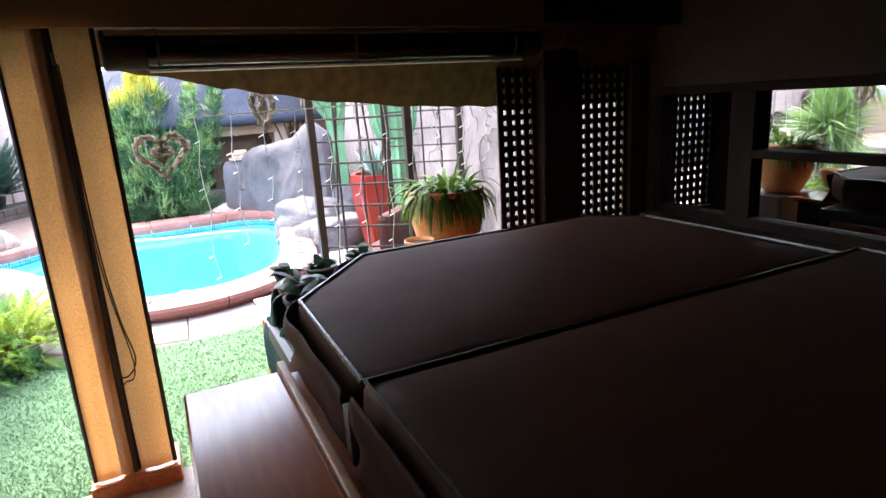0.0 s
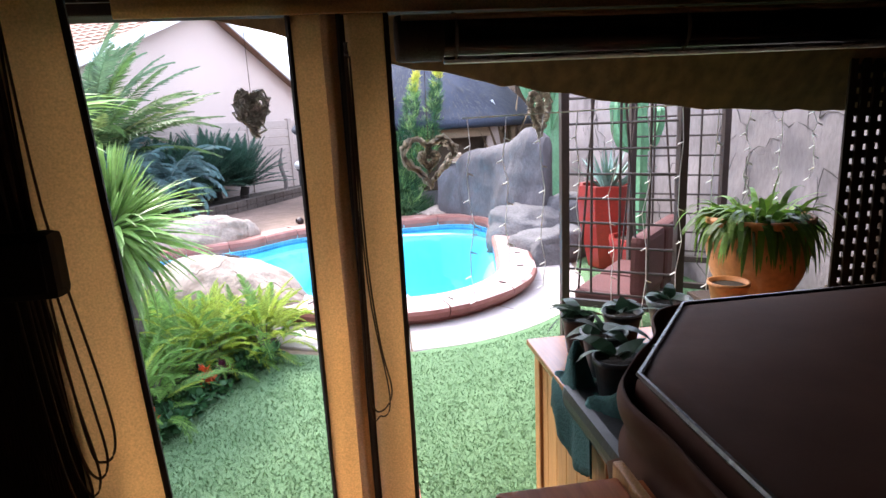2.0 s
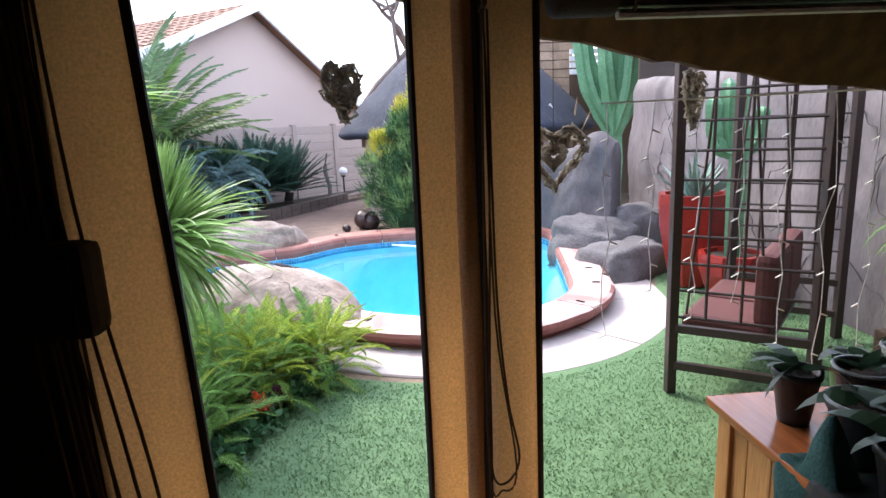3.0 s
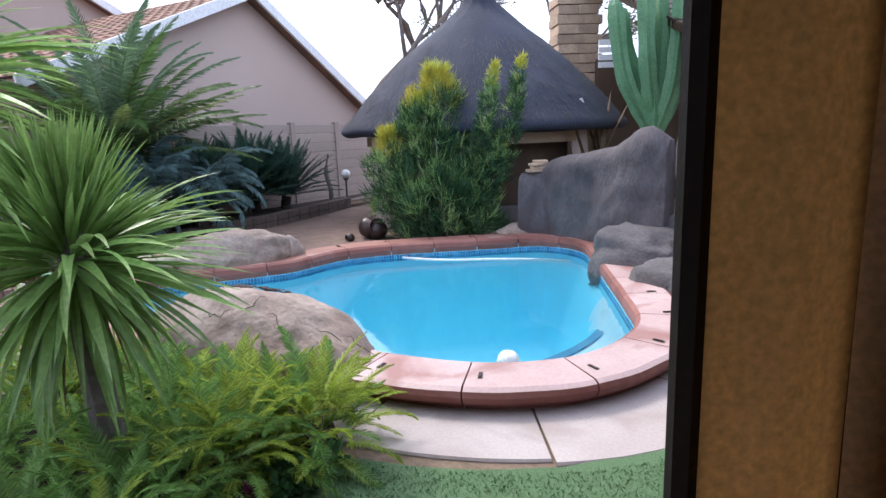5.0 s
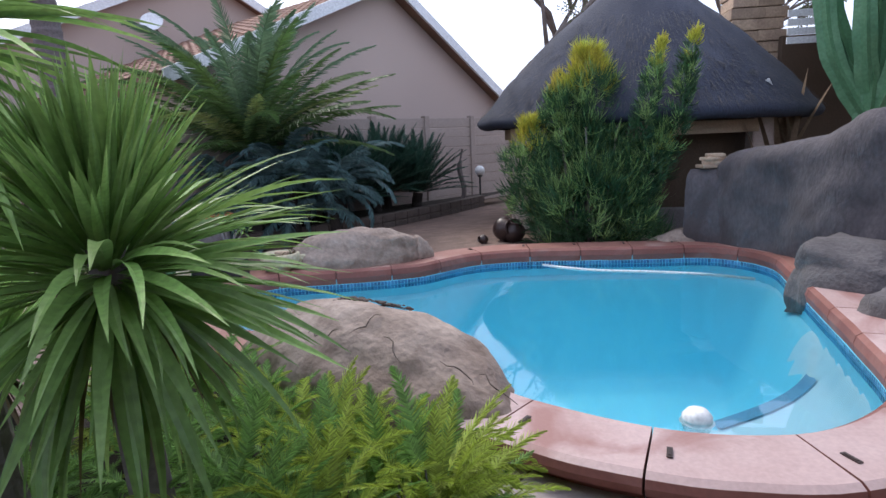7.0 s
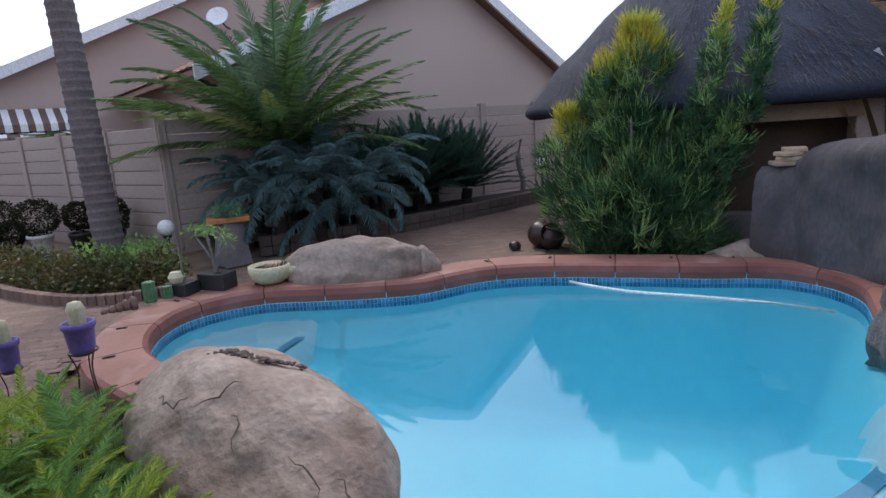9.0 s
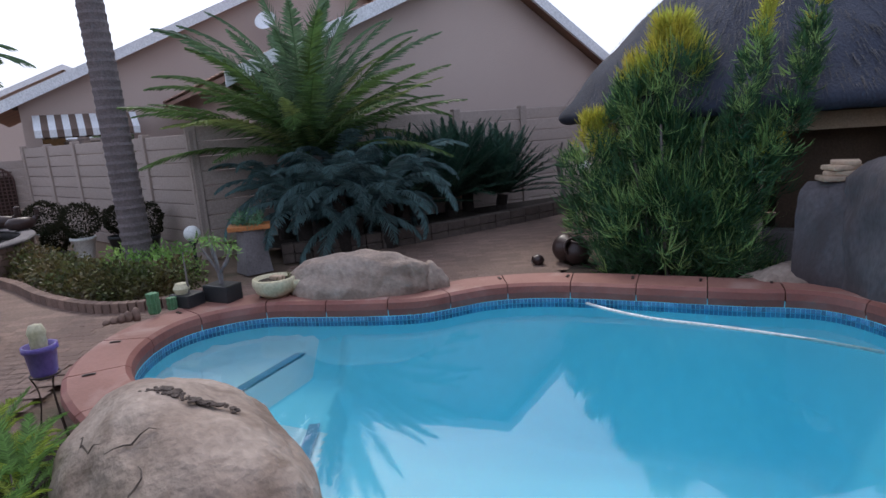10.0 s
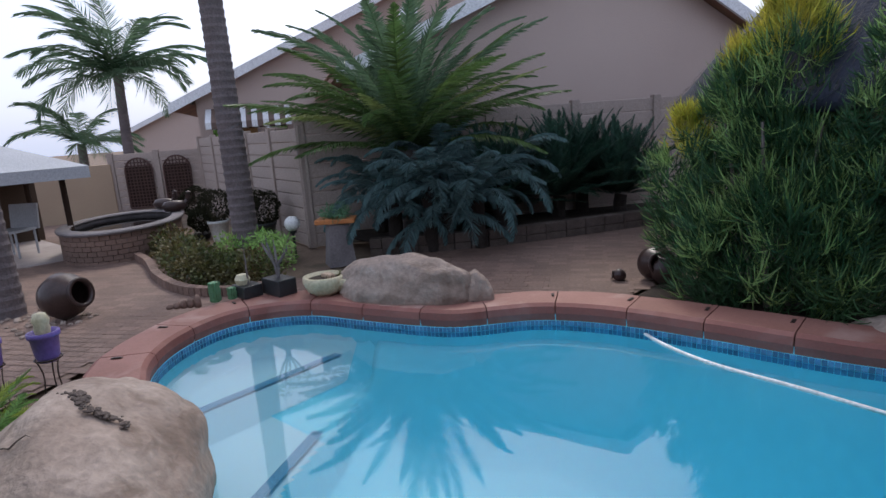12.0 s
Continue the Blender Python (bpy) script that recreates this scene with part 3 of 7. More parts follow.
# turf: backing sheet with an arc cut for the slabs, and short blades
TURF_POLY = np.array([(-1.75, 3.1), (3.0, 3.1), (3.0, 8.0), (2.3, 7.6), (2.0, 6.9), (1.93, 6.45), (1.72, 6.05), (1.38, 5.68), (0.94, 5.38), (0.42, 5.16), (0.04, 5.09), (-0.36, 5.12), (-0.65, 5.19), (-1.01, 5.33), (-1.3, 4.95), (-1.44, 4.5), (-1.6, 4.1)])
turf = raw("lawn", [(*p, G - 0.004) for p in TURF_POLY], [range(len(TURF_POLY))], TURFB)
tagged(turf, "bright green artificial turf lawn", "lawn", kind="structure")
rng = np.random.default_rng(5)
pts = np.c_[rng.uniform(-1.75, 3.0, 90000), 3.1 + 4.4 * rng.random(90000) ** 1.5]
a, b = TURF_POLY, np.roll(TURF_POLY, -1, 0)
keep = np.zeros(len(pts), int)
for (ax, ay), (bx, by) in zip(a, b):
    keep += ((ay > pts[:, 1]) != (by > pts[:, 1])) & (pts[:, 0] < ax + (pts[:, 1] - ay) / (by - ay + 1e-12) * (bx - ax))
pts = pts[keep % 2 == 1]
near_rim = np.concatenate([np.sqrt(((c_[:, None] - RIM[None]) ** 2).sum(2)).min(1) for c_ in np.array_split(pts, 60)])
pts = pts[near_rim > 0.985][:64000]
n = len(pts)
an = rng.uniform(0, 2 * np.pi, n)
h = rng.uniform(0.009, 0.021, n)
w = 0.0026 + 0.002 * rng.random(n)
dx, dy = np.cos(an) * w, np.sin(an) * w
lean = rng.normal(size=(n, 2)) * 0.012
v = np.stack([np.c_[pts[:, 0] - dx, pts[:, 1] - dy, np.full(n, G - 0.004)], np.c_[pts[:, 0] + dx, pts[:, 1] + dy, np.full(n, G - 0.004)], np.c_[pts + lean, G - 0.004 + h]], 1).reshape(-1, 3)
blades = raw("turf_blades", v, np.arange(n * 3).reshape(-1, 3), TURF, turf)
tagged(blades, "short green plastic blades of turf", kind="stuff")

# clay paved yard to the west and behind the pool
YARD = [(-3.3, 6.2), (-14.5, 5.0), (-14.5, 12.0), (-5.6, 9.0), (-4.4, 9.9), (-4.3, 11.2), (-2.0, 15.6), (-1.1, 15.6), (-1.1, 10.9), (-1.2, 10.35), (-1.9, 9.95), (-2.9, 9.5), (-3.7, 9.2), (-4.05, 8.5), (-3.95, 7.8)]
yard = raw("paved_yard", [(*p, G + 0.02) for p in YARD], [range(len(YARD))], material("yard_bedding", (0.22, 0.15, 0.115), (0.18, 0.12, 0.09), 0.9, 1.5, 50, 0.3))
tagged(yard, "reddish clay paved yard, worn and dusty", "paving", kind="structure")
bm = bmesh.new()
YP = np.array(YARD)
paver = bpy.data.meshes.new("paver")
box(-0.098, 0.098, -0.048, 0.048, 0, 0.03, 0, bm)
bm.to_mesh(paver)
bm.free()
paver.materials.append(PAVE)
PAVERS, FARPAVERS = [], []
c45, s45 = math.cos(0.5), math.sin(0.5)
for i in range(-120, 120):
    for j in range(-60, 60):
        for k in range(2):
            # herringbone cell
            bx, by = (i + k * 0.5) * 0.2 + (0.05 if j % 2 else 0), j * 0.1
            if k:
                continue
            x, y = -5 + bx * c45 - by * s45, 9.5 + bx * s45 + by * c45
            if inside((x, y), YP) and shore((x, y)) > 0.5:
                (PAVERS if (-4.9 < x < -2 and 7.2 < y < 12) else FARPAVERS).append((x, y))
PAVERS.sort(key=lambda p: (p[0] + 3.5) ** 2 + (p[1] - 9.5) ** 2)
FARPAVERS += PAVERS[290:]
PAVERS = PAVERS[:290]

# ---- boundary walls of precast panels ----
def plank_wall(name, a, b, bays, top, label, base=G, slats=9):
    """Posts with stacked concrete planks between them."""
    a, b = Vector((*a, base)), Vector((*b, base))
    ang = math.degrees(math.atan2(b.y - a.y, b.x - a.x))
    L = (b - a).length
    w = thing(name, a, label, "wall", rz=ang)
    tagged(w, kind="structure")
    H = top - base
    post = None
    me = None
    for i in range(bays + 1):
        x = L * i / bays
        if post is None:
            post = part("post", box(-0.065, 0.065, -0.06, 0.06, 0, H + 0.04, 0.012), FENCE, w)
            me = post.data
        else:
            link("post", me, None, w, pose(x, 0, 0))
    bw = L / bays - 0.13
    ph = H / slats
    pm = None
    for i in range(bays):
        for k in range(slats):
            m = pose(L * (i + 0.5) / bays, 0.0, k * ph)
            if pm is None:
                p = part("plank", box(-bw / 2, bw / 2, -0.028, 0.028, 0.006, ph - 0.004, 0.012), FENCE, w, m=m)
                pm = p.data
            else:
                link("plank", pm, None, w, m)
    return w


CORNER = (-6.125, 11.05)
plank_wall("wall_north", CORNER, (-0.4, 19.1), 7, 1.80, "beige precast concrete panel wall with ribbed planks")
plank_wall("wall_west", (-12.6, 12.67), CORNER, 5, 1.70, "beige precast concrete panel wall with smooth capped panels")
plank_wall("wall_far_west", (-13.9, 11.1), (-12.6, 12.67), 2, 1.47, "low beige precast wall beside arched grilles")


def block_wall(name, a, b, z0, z1, th, mat, label):
    a, b = Vector((*a, 0)), Vector((*b, 0))
    ob = part(name, box(0, (b - a).length, -th / 2, th / 2, z0, z1, 0.01), mat, m=pose(a.x, a.y, 0, 0, 0, math.degrees(math.atan2(b.y - a.y, b.x - a.x))))
    return tagged(ob, label, "wall", kind="structure")


block_wall("wall_yard", (-16.5, 7.6), (-13.9, 11.1), G - 0.1, 1.25, 0.2, HOUSE2, "ochre painted low boundary wall")


# ---- the neighbours' houses ----
def gable_house(name, peak, ang, left, right, kl, kr, zp, back, label, body=HOUSE):
    """Gable end facing the garden: peak position in plan, wall direction ang, half widths and slopes to both sides."""
    h = thing(name, (*peak, G), label, "house", rz=ang)
    zl, zr = zp - kl * left - G, zp - kr * right - G
    zz = zp - G
    v = [(-left, 0, 0), (right, 0, 0), (right, 0, zr), (0, 0, zz), (-left, 0, zl)]
    v += [(x, back, z) for x, _, z in v]
    f = [(0, 1, 2, 3, 4), (9, 8, 7, 6, 5), (0, 5, 6, 1), (1, 6, 7, 2), (4, 9, 5, 0)]
    raw("wall", v, f, body, h)
    for sd, wd, k, ze in ((-1, left, kl, zl), (1, right, kr, zr)):
        x1, z1 = sd * (wd + 0.55), zz - k * (wd + 0.55)
        vv = [(0, -0.32, zz + 0.10), (x1, -0.32, z1 + 0.10), (x1, back, z1 + 0.10), (0, back, zz + 0.10), (0, -0.32, zz + 0.02), (x1, -0.32, z1 + 0.02), (x1, back, z1 + 0.02), (0, back, zz + 0.02)]
        raw("roof", vv, [(0, 1, 2, 3), (7, 6, 5, 4), (0, 4, 5, 1), (1, 5, 6, 2), (2, 6, 7, 3)], ROOFTILE, h)
        # courses of tiles
        tv, tf = [], []
        L = math.hypot(x1, zz - z1)
        nrow = int(L / 0.32)
        for r in range(nrow):
            for c in range(int(back / 0.3)):
                s0, s1 = r / nrow, (r + 1.1) / nrow
                y0, y1 = -0.30 + c * 0.3, -0.30 + c * 0.3 + 0.285
                q = len(tv)
                for s, up in ((s0, 0.112), (s1, 0.15)):
                    for y in (y0, (y0 + y1) / 2, y1):
                        tv.append((x1 * s, y, zz + (z1 - zz) * s + up + (0.03 if y == (y0 + y1) / 2 else 0)))
                tf += [(q, q + 1, q + 4, q + 3), (q + 1, q + 2, q + 5, q + 4), (q + 3, q + 4, q + 5)]
        tagged(raw("roof_tiles", tv, tf, ROOFTILE, h), "rows of brown clay roof tiles", kind="stuff")
        # white barge board and metal capping
        n = math.hypot(x1, z1 - zz)
        bb = bmesh.new()
        vv = [(0, -0.36, zz + 0.16), (x1, -0.36, z1 + 0.16), (x1, -0.36, z1 - 0.06), (0, -0.36, zz - 0.06)]
        fr = [bb.verts.new(p) for p in vv]
        bk = [bb.verts.new((p[0], -0.30, p[2])) for p in vv]
        for q in ((fr[0], fr[1], fr[2], fr[3]), (bk[3], bk[2], bk[1], bk[0])):
            bb.faces.new(q)
        for i in range(4):
            bb.faces.new((fr[i], bk[i], bk[(i + 1) % 4], fr[(i + 1) % 4]))
        part("barge_board", bb, FASCIA, h, "white painted barge board")
        part("soffit_beam", box(-0.04, 0.04, -0.30, 0.0, 0, 0.10, 0, m=pose(x1 * 0.93, 0, zz + (z1 - zz) * 0.93 - 0.10)), DARKWOOD, h)
    return h


house_b = gable_house("house", (-3.66, 15.85), 57.0, 4.2, 4.4, 0.43, 0.58, 4.42, 7.0, "beige plastered neighbour house with a gable and brown tiled roof")
house_a = gable_house("house", (-8.9, 18.2), 57.0, 6.6, 4.6, 0.46, 0.46, 5.62, 6.0, "large beige plastered neighbour house with a white-edged gable")
house_c = gable_house("house", (-24.0, 21.5), 57.0, 6.0, 6.0, 0.45, 0.45, 4.9, 6.0, "far beige house with a white-edged roof")


def striped_awning(m, width):
    t = new("window_awning")
    t.matrix_basis = m
    tagged(t, "brown and white striped window awning over a dark window", "awning")
    part("window_pane", box(-width / 2 + 0.1, width / 2 - 0.1, -0.03, 0.02, -0.75, 0.02), DARKGLASS, t)
    n = 15
    for i in range(n):
        x0, x1 = -width / 2 + width * i / n, -width / 2 + width * (i + 1) / n
        v = [(x0, -0.03, 0.22), (x1, -0.03, 0.22), (x1, -0.5, -0.10), (x0, -0.5, -0.10), (x1, -0.5, -0.24), (x0, -0.5, -0.24)]
        v += [(x, y + 0.012, z - 0.012) for x, y, z in v]
        raw("stripe", v, [(0, 1, 2, 3), (3, 2, 4, 5), (9, 8, 7, 6), (11, 10, 8, 9), (5, 4, 10, 11), (0, 3, 9, 6), (1, 7, 8, 2)], AWN_BROWN if i % 2 else FASCIA, t)
    return t


AWN_BROWN = material("brown_awning_cloth", (0.16, 0.11, 0.09), (0.13, 0.09, 0.07), 0.8, 3, 60, 0.1)
_u = Vector((math.cos(radians(57)), math.sin(radians(57)), 0))
_p = Vector((-8.9, 18.2, 0)) + _u * -5.45
striped_awning(pose(_p.x + 0.03, _p.y - 0.02, 2.12, 0, 0, 57.0), 1.9)
sat = thing("satellite_dish", (-9.2, 16.6, 4.2), "white satellite dish on a bracket under the gable", "satellite dish", rz=20)
part("dish", lathe([(0.0, 0.0), (0.10, 0.013), (0.19, 0.047), (0.25, 0.09), (0.246, 0.097), (0.185, 0.058), (0.0, 0.01)], 28, m=pose(0, 0, 0, 60, 0, 0)), FASCIA, sat, smooth=True)
part("bracket", tube([(0, 0.02, 0), (0, 0.5, -0.1), (0, 0.9, -0.1)], 0.02), STEEL, sat)

# ---- thatched hut behind the pool ----
HUT = (0.95, 13.6)
hut = thing("thatched_hut", (*HUT, G), "round garden hut with a blackened thatch roof and tan pillars", "hut")
prof = [(2.42, 1.48), (2.52, 1.50), (2.56, 1.60), (2.40, 1.78), (2.12, 2.10), (1.70, 2.52), (1.28, 2.90), (0.86, 3.24), (0.50, 3.54), (0.30, 3.74), (0.20, 3.95), (0.0, 4.05)]
bm = lathe([(r, z - G) for r, z in spline(prof, 3)], 72)
for v_ in bm.verts:
    p = v_.co
    k = 0.025 * noise.noise(p * 2.0) + 0.012 * noise.noise(Vector((math.atan2(p.y, p.x) * 14, p.z * 1.5, 0)))
    v_.co += Vector((p.x, p.y, 0)).normalized() * k + Vector((0, 0, k))
part("thatch_roof", bm, THATCH, hut, "dark weathered thatch cone", smooth=True)
rng = np.random.default_rng(8)
V, F = [], []
for i in range(5200):
    a = rng.uniform(0, 2 * np.pi)
    s = rng.random() ** 1.7
    r = 2.5 - s * 1.3
    z = np.interp(r, [1.2, 1.28, 1.70, 2.12, 2.40, 2.56], [2.97, 2.90, 2.52, 2.10, 1.78, 1.60]) - G + 0.02
    L = rng.uniform(0.08, 0.2)
    d = np.array((math.cos(a), math.sin(a), -0.95 + rng.normal() * 0.12)); d /= np.linalg.norm(d)
    t = np.array((-math.sin(a), math.cos(a), 0)) * 0.006
    p = np.array((math.cos(a) * r, math.sin(a) * r, z))
    k = len(V)
    V += [p - t, p + t, p + d * L + np.array((0, 0, 0.02))]
    F.append((k, k + 1, k + 2))
tagged(raw("loose_thatch", V, F, THATCHEDGE, hut), "loose grey straw ends", kind="stuff")
part("eave_lining", lathe([(2.44, 1.55 - G), (2.0, 1.62 - G), (0.0, 2.6 - G)], 40), DARKWOOD, hut)
for az in (205, 150, 262, 310, 100, 40):
    x, y = 2.05 * math.cos(radians(az)), 2.05 * math.sin(radians(az))
    part("pillar", box(x - 0.14, x + 0.14, y - 0.14, y + 0.14, 0, 1.62, 0.02), HOUSE, hut)
v = []
for i in range(49):
    a = radians(140 + 230 * i / 48)
    for r, z in ((2.12, 1.36), (2.12, 1.52), (1.98, 1.52), (1.98, 1.36)):
        v.append((r * math.cos(a), r * math.sin(a), z))
raw("ring_beam", v, [(4 * i + j, 4 * i + (j + 1) % 4, 4 * i + 4 + (j + 1) % 4, 4 * i + 4 + j) for i in range(48) for j in range(4)], HOUSE2, hut)
v = []
for i in range(41):
    a = radians(20 + 320 * i / 40 - 110)
    v += [(1.7 * math.cos(a), 1.7 * math.sin(a), 0), (1.7 * math.cos(a), 1.7 * math.sin(a), 1.7)]
raw("inner_wall", v, [(2 * i, 2 * i + 1, 2 * i + 3, 2 * i + 2) for i in range(40)], INNERWALL, hut)
part("low_wall", box(-1.6, 1.0, -2.15, -1.95, 0, 0.42, 0.02), CEMENT, hut)

# ---- sculpted cement rock wall beside the pool ----
def slab_along(name, pts, tops, th, mat, parent=None, base=-0.3, seed=1, rough=0.05, nz=22):
    """A thick wall along a plan line with a varying top and a lumpy face."""
    pl = np.array(spline([(*p, t) for p, t in zip(pts, tops)], 14))
    d = np.gradient(pl[:, :2], axis=0)
    d /= np.linalg.norm(d, axis=1)[:, None]
    nrm = np.c_[-d[:, 1], d[:, 0]]
    n = len(pl)
    bm = bmesh.new()
    cols = []
    for i in range(n):
        col = []
        for side in (-1, 1):
            zs = np.linspace(base, pl[i, 2], nz)
            for z in (zs if side < 0 else zs[::-1]):
                u = (z - base) / (pl[i, 2] - base)
                t = th / 2 * (1 + 0.35 * (1 - u)) * (1 - 0.75 * max(0, (u - 0.9) / 0.1) ** 2)
                p = np.array((*(pl[i, :2] + nrm[i] * side * t), z))
                k = rough * (noise.noise(Vector(p * 1.4) + Vector((seed, 0, 0))) + 0.5 * noise.noise(Vector(p * 3.7)) + 0.25 * noise.noise(Vector(p * 9)))
                col.append(bm.verts.new((p[0] + nrm[i][0] * side * k, p[1] + nrm[i][1] * side * k, z + 0.4 * k * (u > 0.8))))
        cols.append(col)
    for a, b in zip(cols, cols[1:]):
        for j in range(len(a)):
            q = (j + 1) % len(a)
            bm.faces.new((a[j], a[q], b[q], b[j]))
    bm.faces.new(cols[0])
    bm.faces.new(cols[-1][::-1])
    return part(name, bm, mat, parent, smooth=True)


rock_wall = thing("rock_wall", (0, 0, 0), "sculpted grey cement rock wall rising in a curve at the pool edge", "rock wall")
slab_along("rock_face", [(1.50, 10.62), (1.66, 10.25), (1.84, 9.85), (2.02, 9.45), (2.16, 9.15), (2.36, 8.95)], [1.08, 1.16, 1.22, 1.32, 1.49, 1.34], 0.34, ROCKWALL, rock_wall, seed=3, rough=0.09)
slab_along("rock_pier", [(1.08, 10.78), (1.28, 10.66), (1.54, 10.56)], [0.93, 0.95, 0.94], 0.36, ROCKWALL, rock_wall, seed=9, rough=0.07)
tall_wall = slab_along("wall_east", [(3.16, 10.15), (3.16, 9.4), (3.16, 8.6), (3.17, 7.4), (3.17, 6.2), (3.17, 5.0), (3.17, 3.3)], [2.20, 2.19, 2.15, 2.17, 2.15, 2.15, 2.15], 0.24, EASTWALL, None, seed=5, rough=0.05, nz=30)
tagged(tall_wall, "tall pale cement wall with sculpted cracks and dark runs", "wall", kind="structure")
# crack lines sculpted in the tall wall
cracks = thing("sculpted_cracks", (2.9, 8.0, 0), "dark crack lines modelled in the cement wall", "wall relief")
rngc = random.Random(4)
for k in range(60):
    y, z = rngc.uniform(3.6, 9.6), rngc.uniform(0.2, 2.0)
    a = rngc.choice((-1, 1)) * rngc.gauss(1.45, 0.5)
    pts_ = []
    for s in range(9):
        u = (z + 0.3) / 2.5
        pts_.append((3.035 - 2.9 - 0.042 * (1 - u), y - 8.0, z))
        y += math.cos(a) * 0.09
        z = min(2.1, max(0.05, z + math.sin(a) * 0.09))
        a += rngc.gauss(0, 0.75)
    part("crack", tube(pts_, [0.001, 0.003, 0.005, 0.004, 0.006, 0.004, 0.004, 0.003, 0.001], 5), CRACK, cracks)
for p, s, sd, rz in (((1.98, 7.72, 0.02), (0.50, 0.40, 0.27), 3, 20), ((1.98, 8.75, 0.02), (0.52, 0.50, 0.38), 5, 40), ((2.62, 9.0, 0.08), (0.36, 0.32, 0.42), 8, 10), ((2.2, 8.2, -0.02), (0.45, 0.4, 0.22), 12, 70)):
    tagged(rock("pool_rock", p, s, sd, GREYROCK, rz=rz, flat=1, rough=0.25), "rounded grey cast rock at the edge of the pool", "rock", "rocks beside the rock wall")
slates = thing("stacked_stones", (1.30, 10.70, 0.93), "small stack of flat sandstone pieces on the rock pier", "stones")
for k, (sx, sy, z, r) in enumerate(((0.16, 0.11, 0.0, 10), (0.14, 0.10, 0.045, -15), (0.12, 0.09, 0.085, 25), (0.10, 0.07, 0.12, -5))):
    part("stone", box(-sx, sx, -sy, sy, 0.002, 0.042, 0.012, m=pose(0.02 * (k % 2), 0, z, 3 * (k % 2), 0, r)), STONE, slates)

near_b = rock("boulder", (-1.76, 6.70, 0.02), (0.95, 0.52, 0.46), 2, BOULDER, rz=-28, detail=5, rough=0.13)
crust = bmesh.new()
rrb = random.Random(5)
inv = near_b.matrix_basis.inverted()
top = [near_b.matrix_basis @ q.co for q in near_b.data.vertices]
for k in range(150):
    u = k / 149
    x, y = -1.90 + 0.42 * u + rrb.gauss(0, 0.010), 6.70 + 0.03 * math.sin(u * 9) + 0.10 * u + rrb.gauss(0, 0.014)
    q = max((w for w in top if abs(w.x - x) < 0.06 and abs(w.y - y) < 0.06), key=lambda w: w.z, default=None)
    if q is not None:
        s = rrb.uniform(0.004, 0.013) * (0.6 + 0.8 * abs(math.sin(u * 7)))
        bmesh.ops.create_icosphere(crust, subdivisions=1, radius=1, matrix=inv @ Matrix.Translation((x, y, q.z - s * 0.25)) @ Matrix.Diagonal((s * 1.3, s, s * 0.7, 1)))
part("chipped_seam", crust, CRUSTSHADE, near_b, "dark chipped seam of crust")
for k in range(5):
    cx, cy, ca = -1.95 + 0.22 * k + rrb.uniform(-0.05, 0.05), 6.42 + 0.10 * rrb.random() - 0.06 * k, rrb.uniform(-0.9, 0.9)
    line = []
    for _ in range(7):
        q = max((w for w in top if abs(w.x - cx) < 0.05 and abs(w.y - cy) < 0.05), key=lambda w: w.z, default=None)
        if q is not None:
            line.append(inv @ Vector((cx, cy, q.z + 0.001)))
        cx, cy, ca = cx + 0.035 * math.cos(ca), cy + 0.035 * math.sin(ca), ca + rrb.gauss(0, 0.5)
    if len(line) > 2:
        part("hairline_crack", tube(line, [0.0045 * (1 - abs(2 * i / (len(line) - 1) - 1) * 0.7) for i in range(len(line))], 5), CRUSTSHADE, near_b)
tagged(near_b, "large tan weathered boulder with a dark chipped seam on the coping", "boulder", "pool boulders")
far_b = rock("boulder", (-2.65, 9.60, 0.125), (0.70, 0.30, 0.35), 6, BOULDER, rz=18, detail=5, rough=0.16)
tagged(far_b, "pale weathered boulder standing on the far coping", "boulder", "pool boulders")
tagged(rock("boulder", (-2.02, 9.86, 0.10), (0.16, 0.14, 0.24), 11, BOULDER, rz=10, detail=4), "small pale stone leaning beside the far boulder", "boulder", "pool boulders")

# ---- the covered patio room ----
FLOOR = 0.03
tagged(part("floor", box(-1.75, 3.1, -2.6, 3.05, -0.15, FLOOR, 0), FLOORTILE), "brown tiled patio floor", "floor", kind="structure")
tagged(part("wall_room_west", box(-1.85, -1.7, -2.6, 2.78, FLOOR, 2.45), INNERWALL), "brown plastered room wall", "wall", kind="structure")
tagged(part("wall_room_south", box(-1.7, 3.1, -2.75, -2.6, FLOOR, 2.45), INNERWALL), "brown plastered room wall", "wall", kind="structure")
bm = box(2.97, 3.12, -2.6, 0.3, FLOOR, 2.45)
box(2.97, 3.12, 3.06, 3.24, FLOOR, 2.45, bm=bm)
box(2.97, 3.12, 0.3, 3.06, FLOOR, 0.90, bm=bm)
box(2.97, 3.12, 0.3, 3.06, 1.70, 2.45, bm=bm)
box(3.3, 3.32, 0.0, 3.2, FLOOR, 2.45, bm=bm)
tagged(part("wall_room_east", bm, INNERWALL), "brown plastered room wall with a wide window", "wall", kind="structure")
bm = box(1.86, 2.97, 3.14, 3.24, FLOOR, 0.84)
box(2.82, 2.97, 3.14, 3.24, 0.84, 2.45, bm=bm)
tagged(part("wall_room_north", bm, INNERWALL), "low brown wall under the lattice", "wall", kind="structure")
bm = box(-1.9, 3.2, -2.8, 3.2, 2.34, 2.48)
for k in range(9):
    x = -1.5 + k * 0.55
    box(x, x + 0.07, -2.6, 3.3, 2.24, 2.34, bm=bm)
tagged(part("ceiling", bm, CEILWOOD), "dark boarded ceiling with rafters", "ceiling", kind="structure")
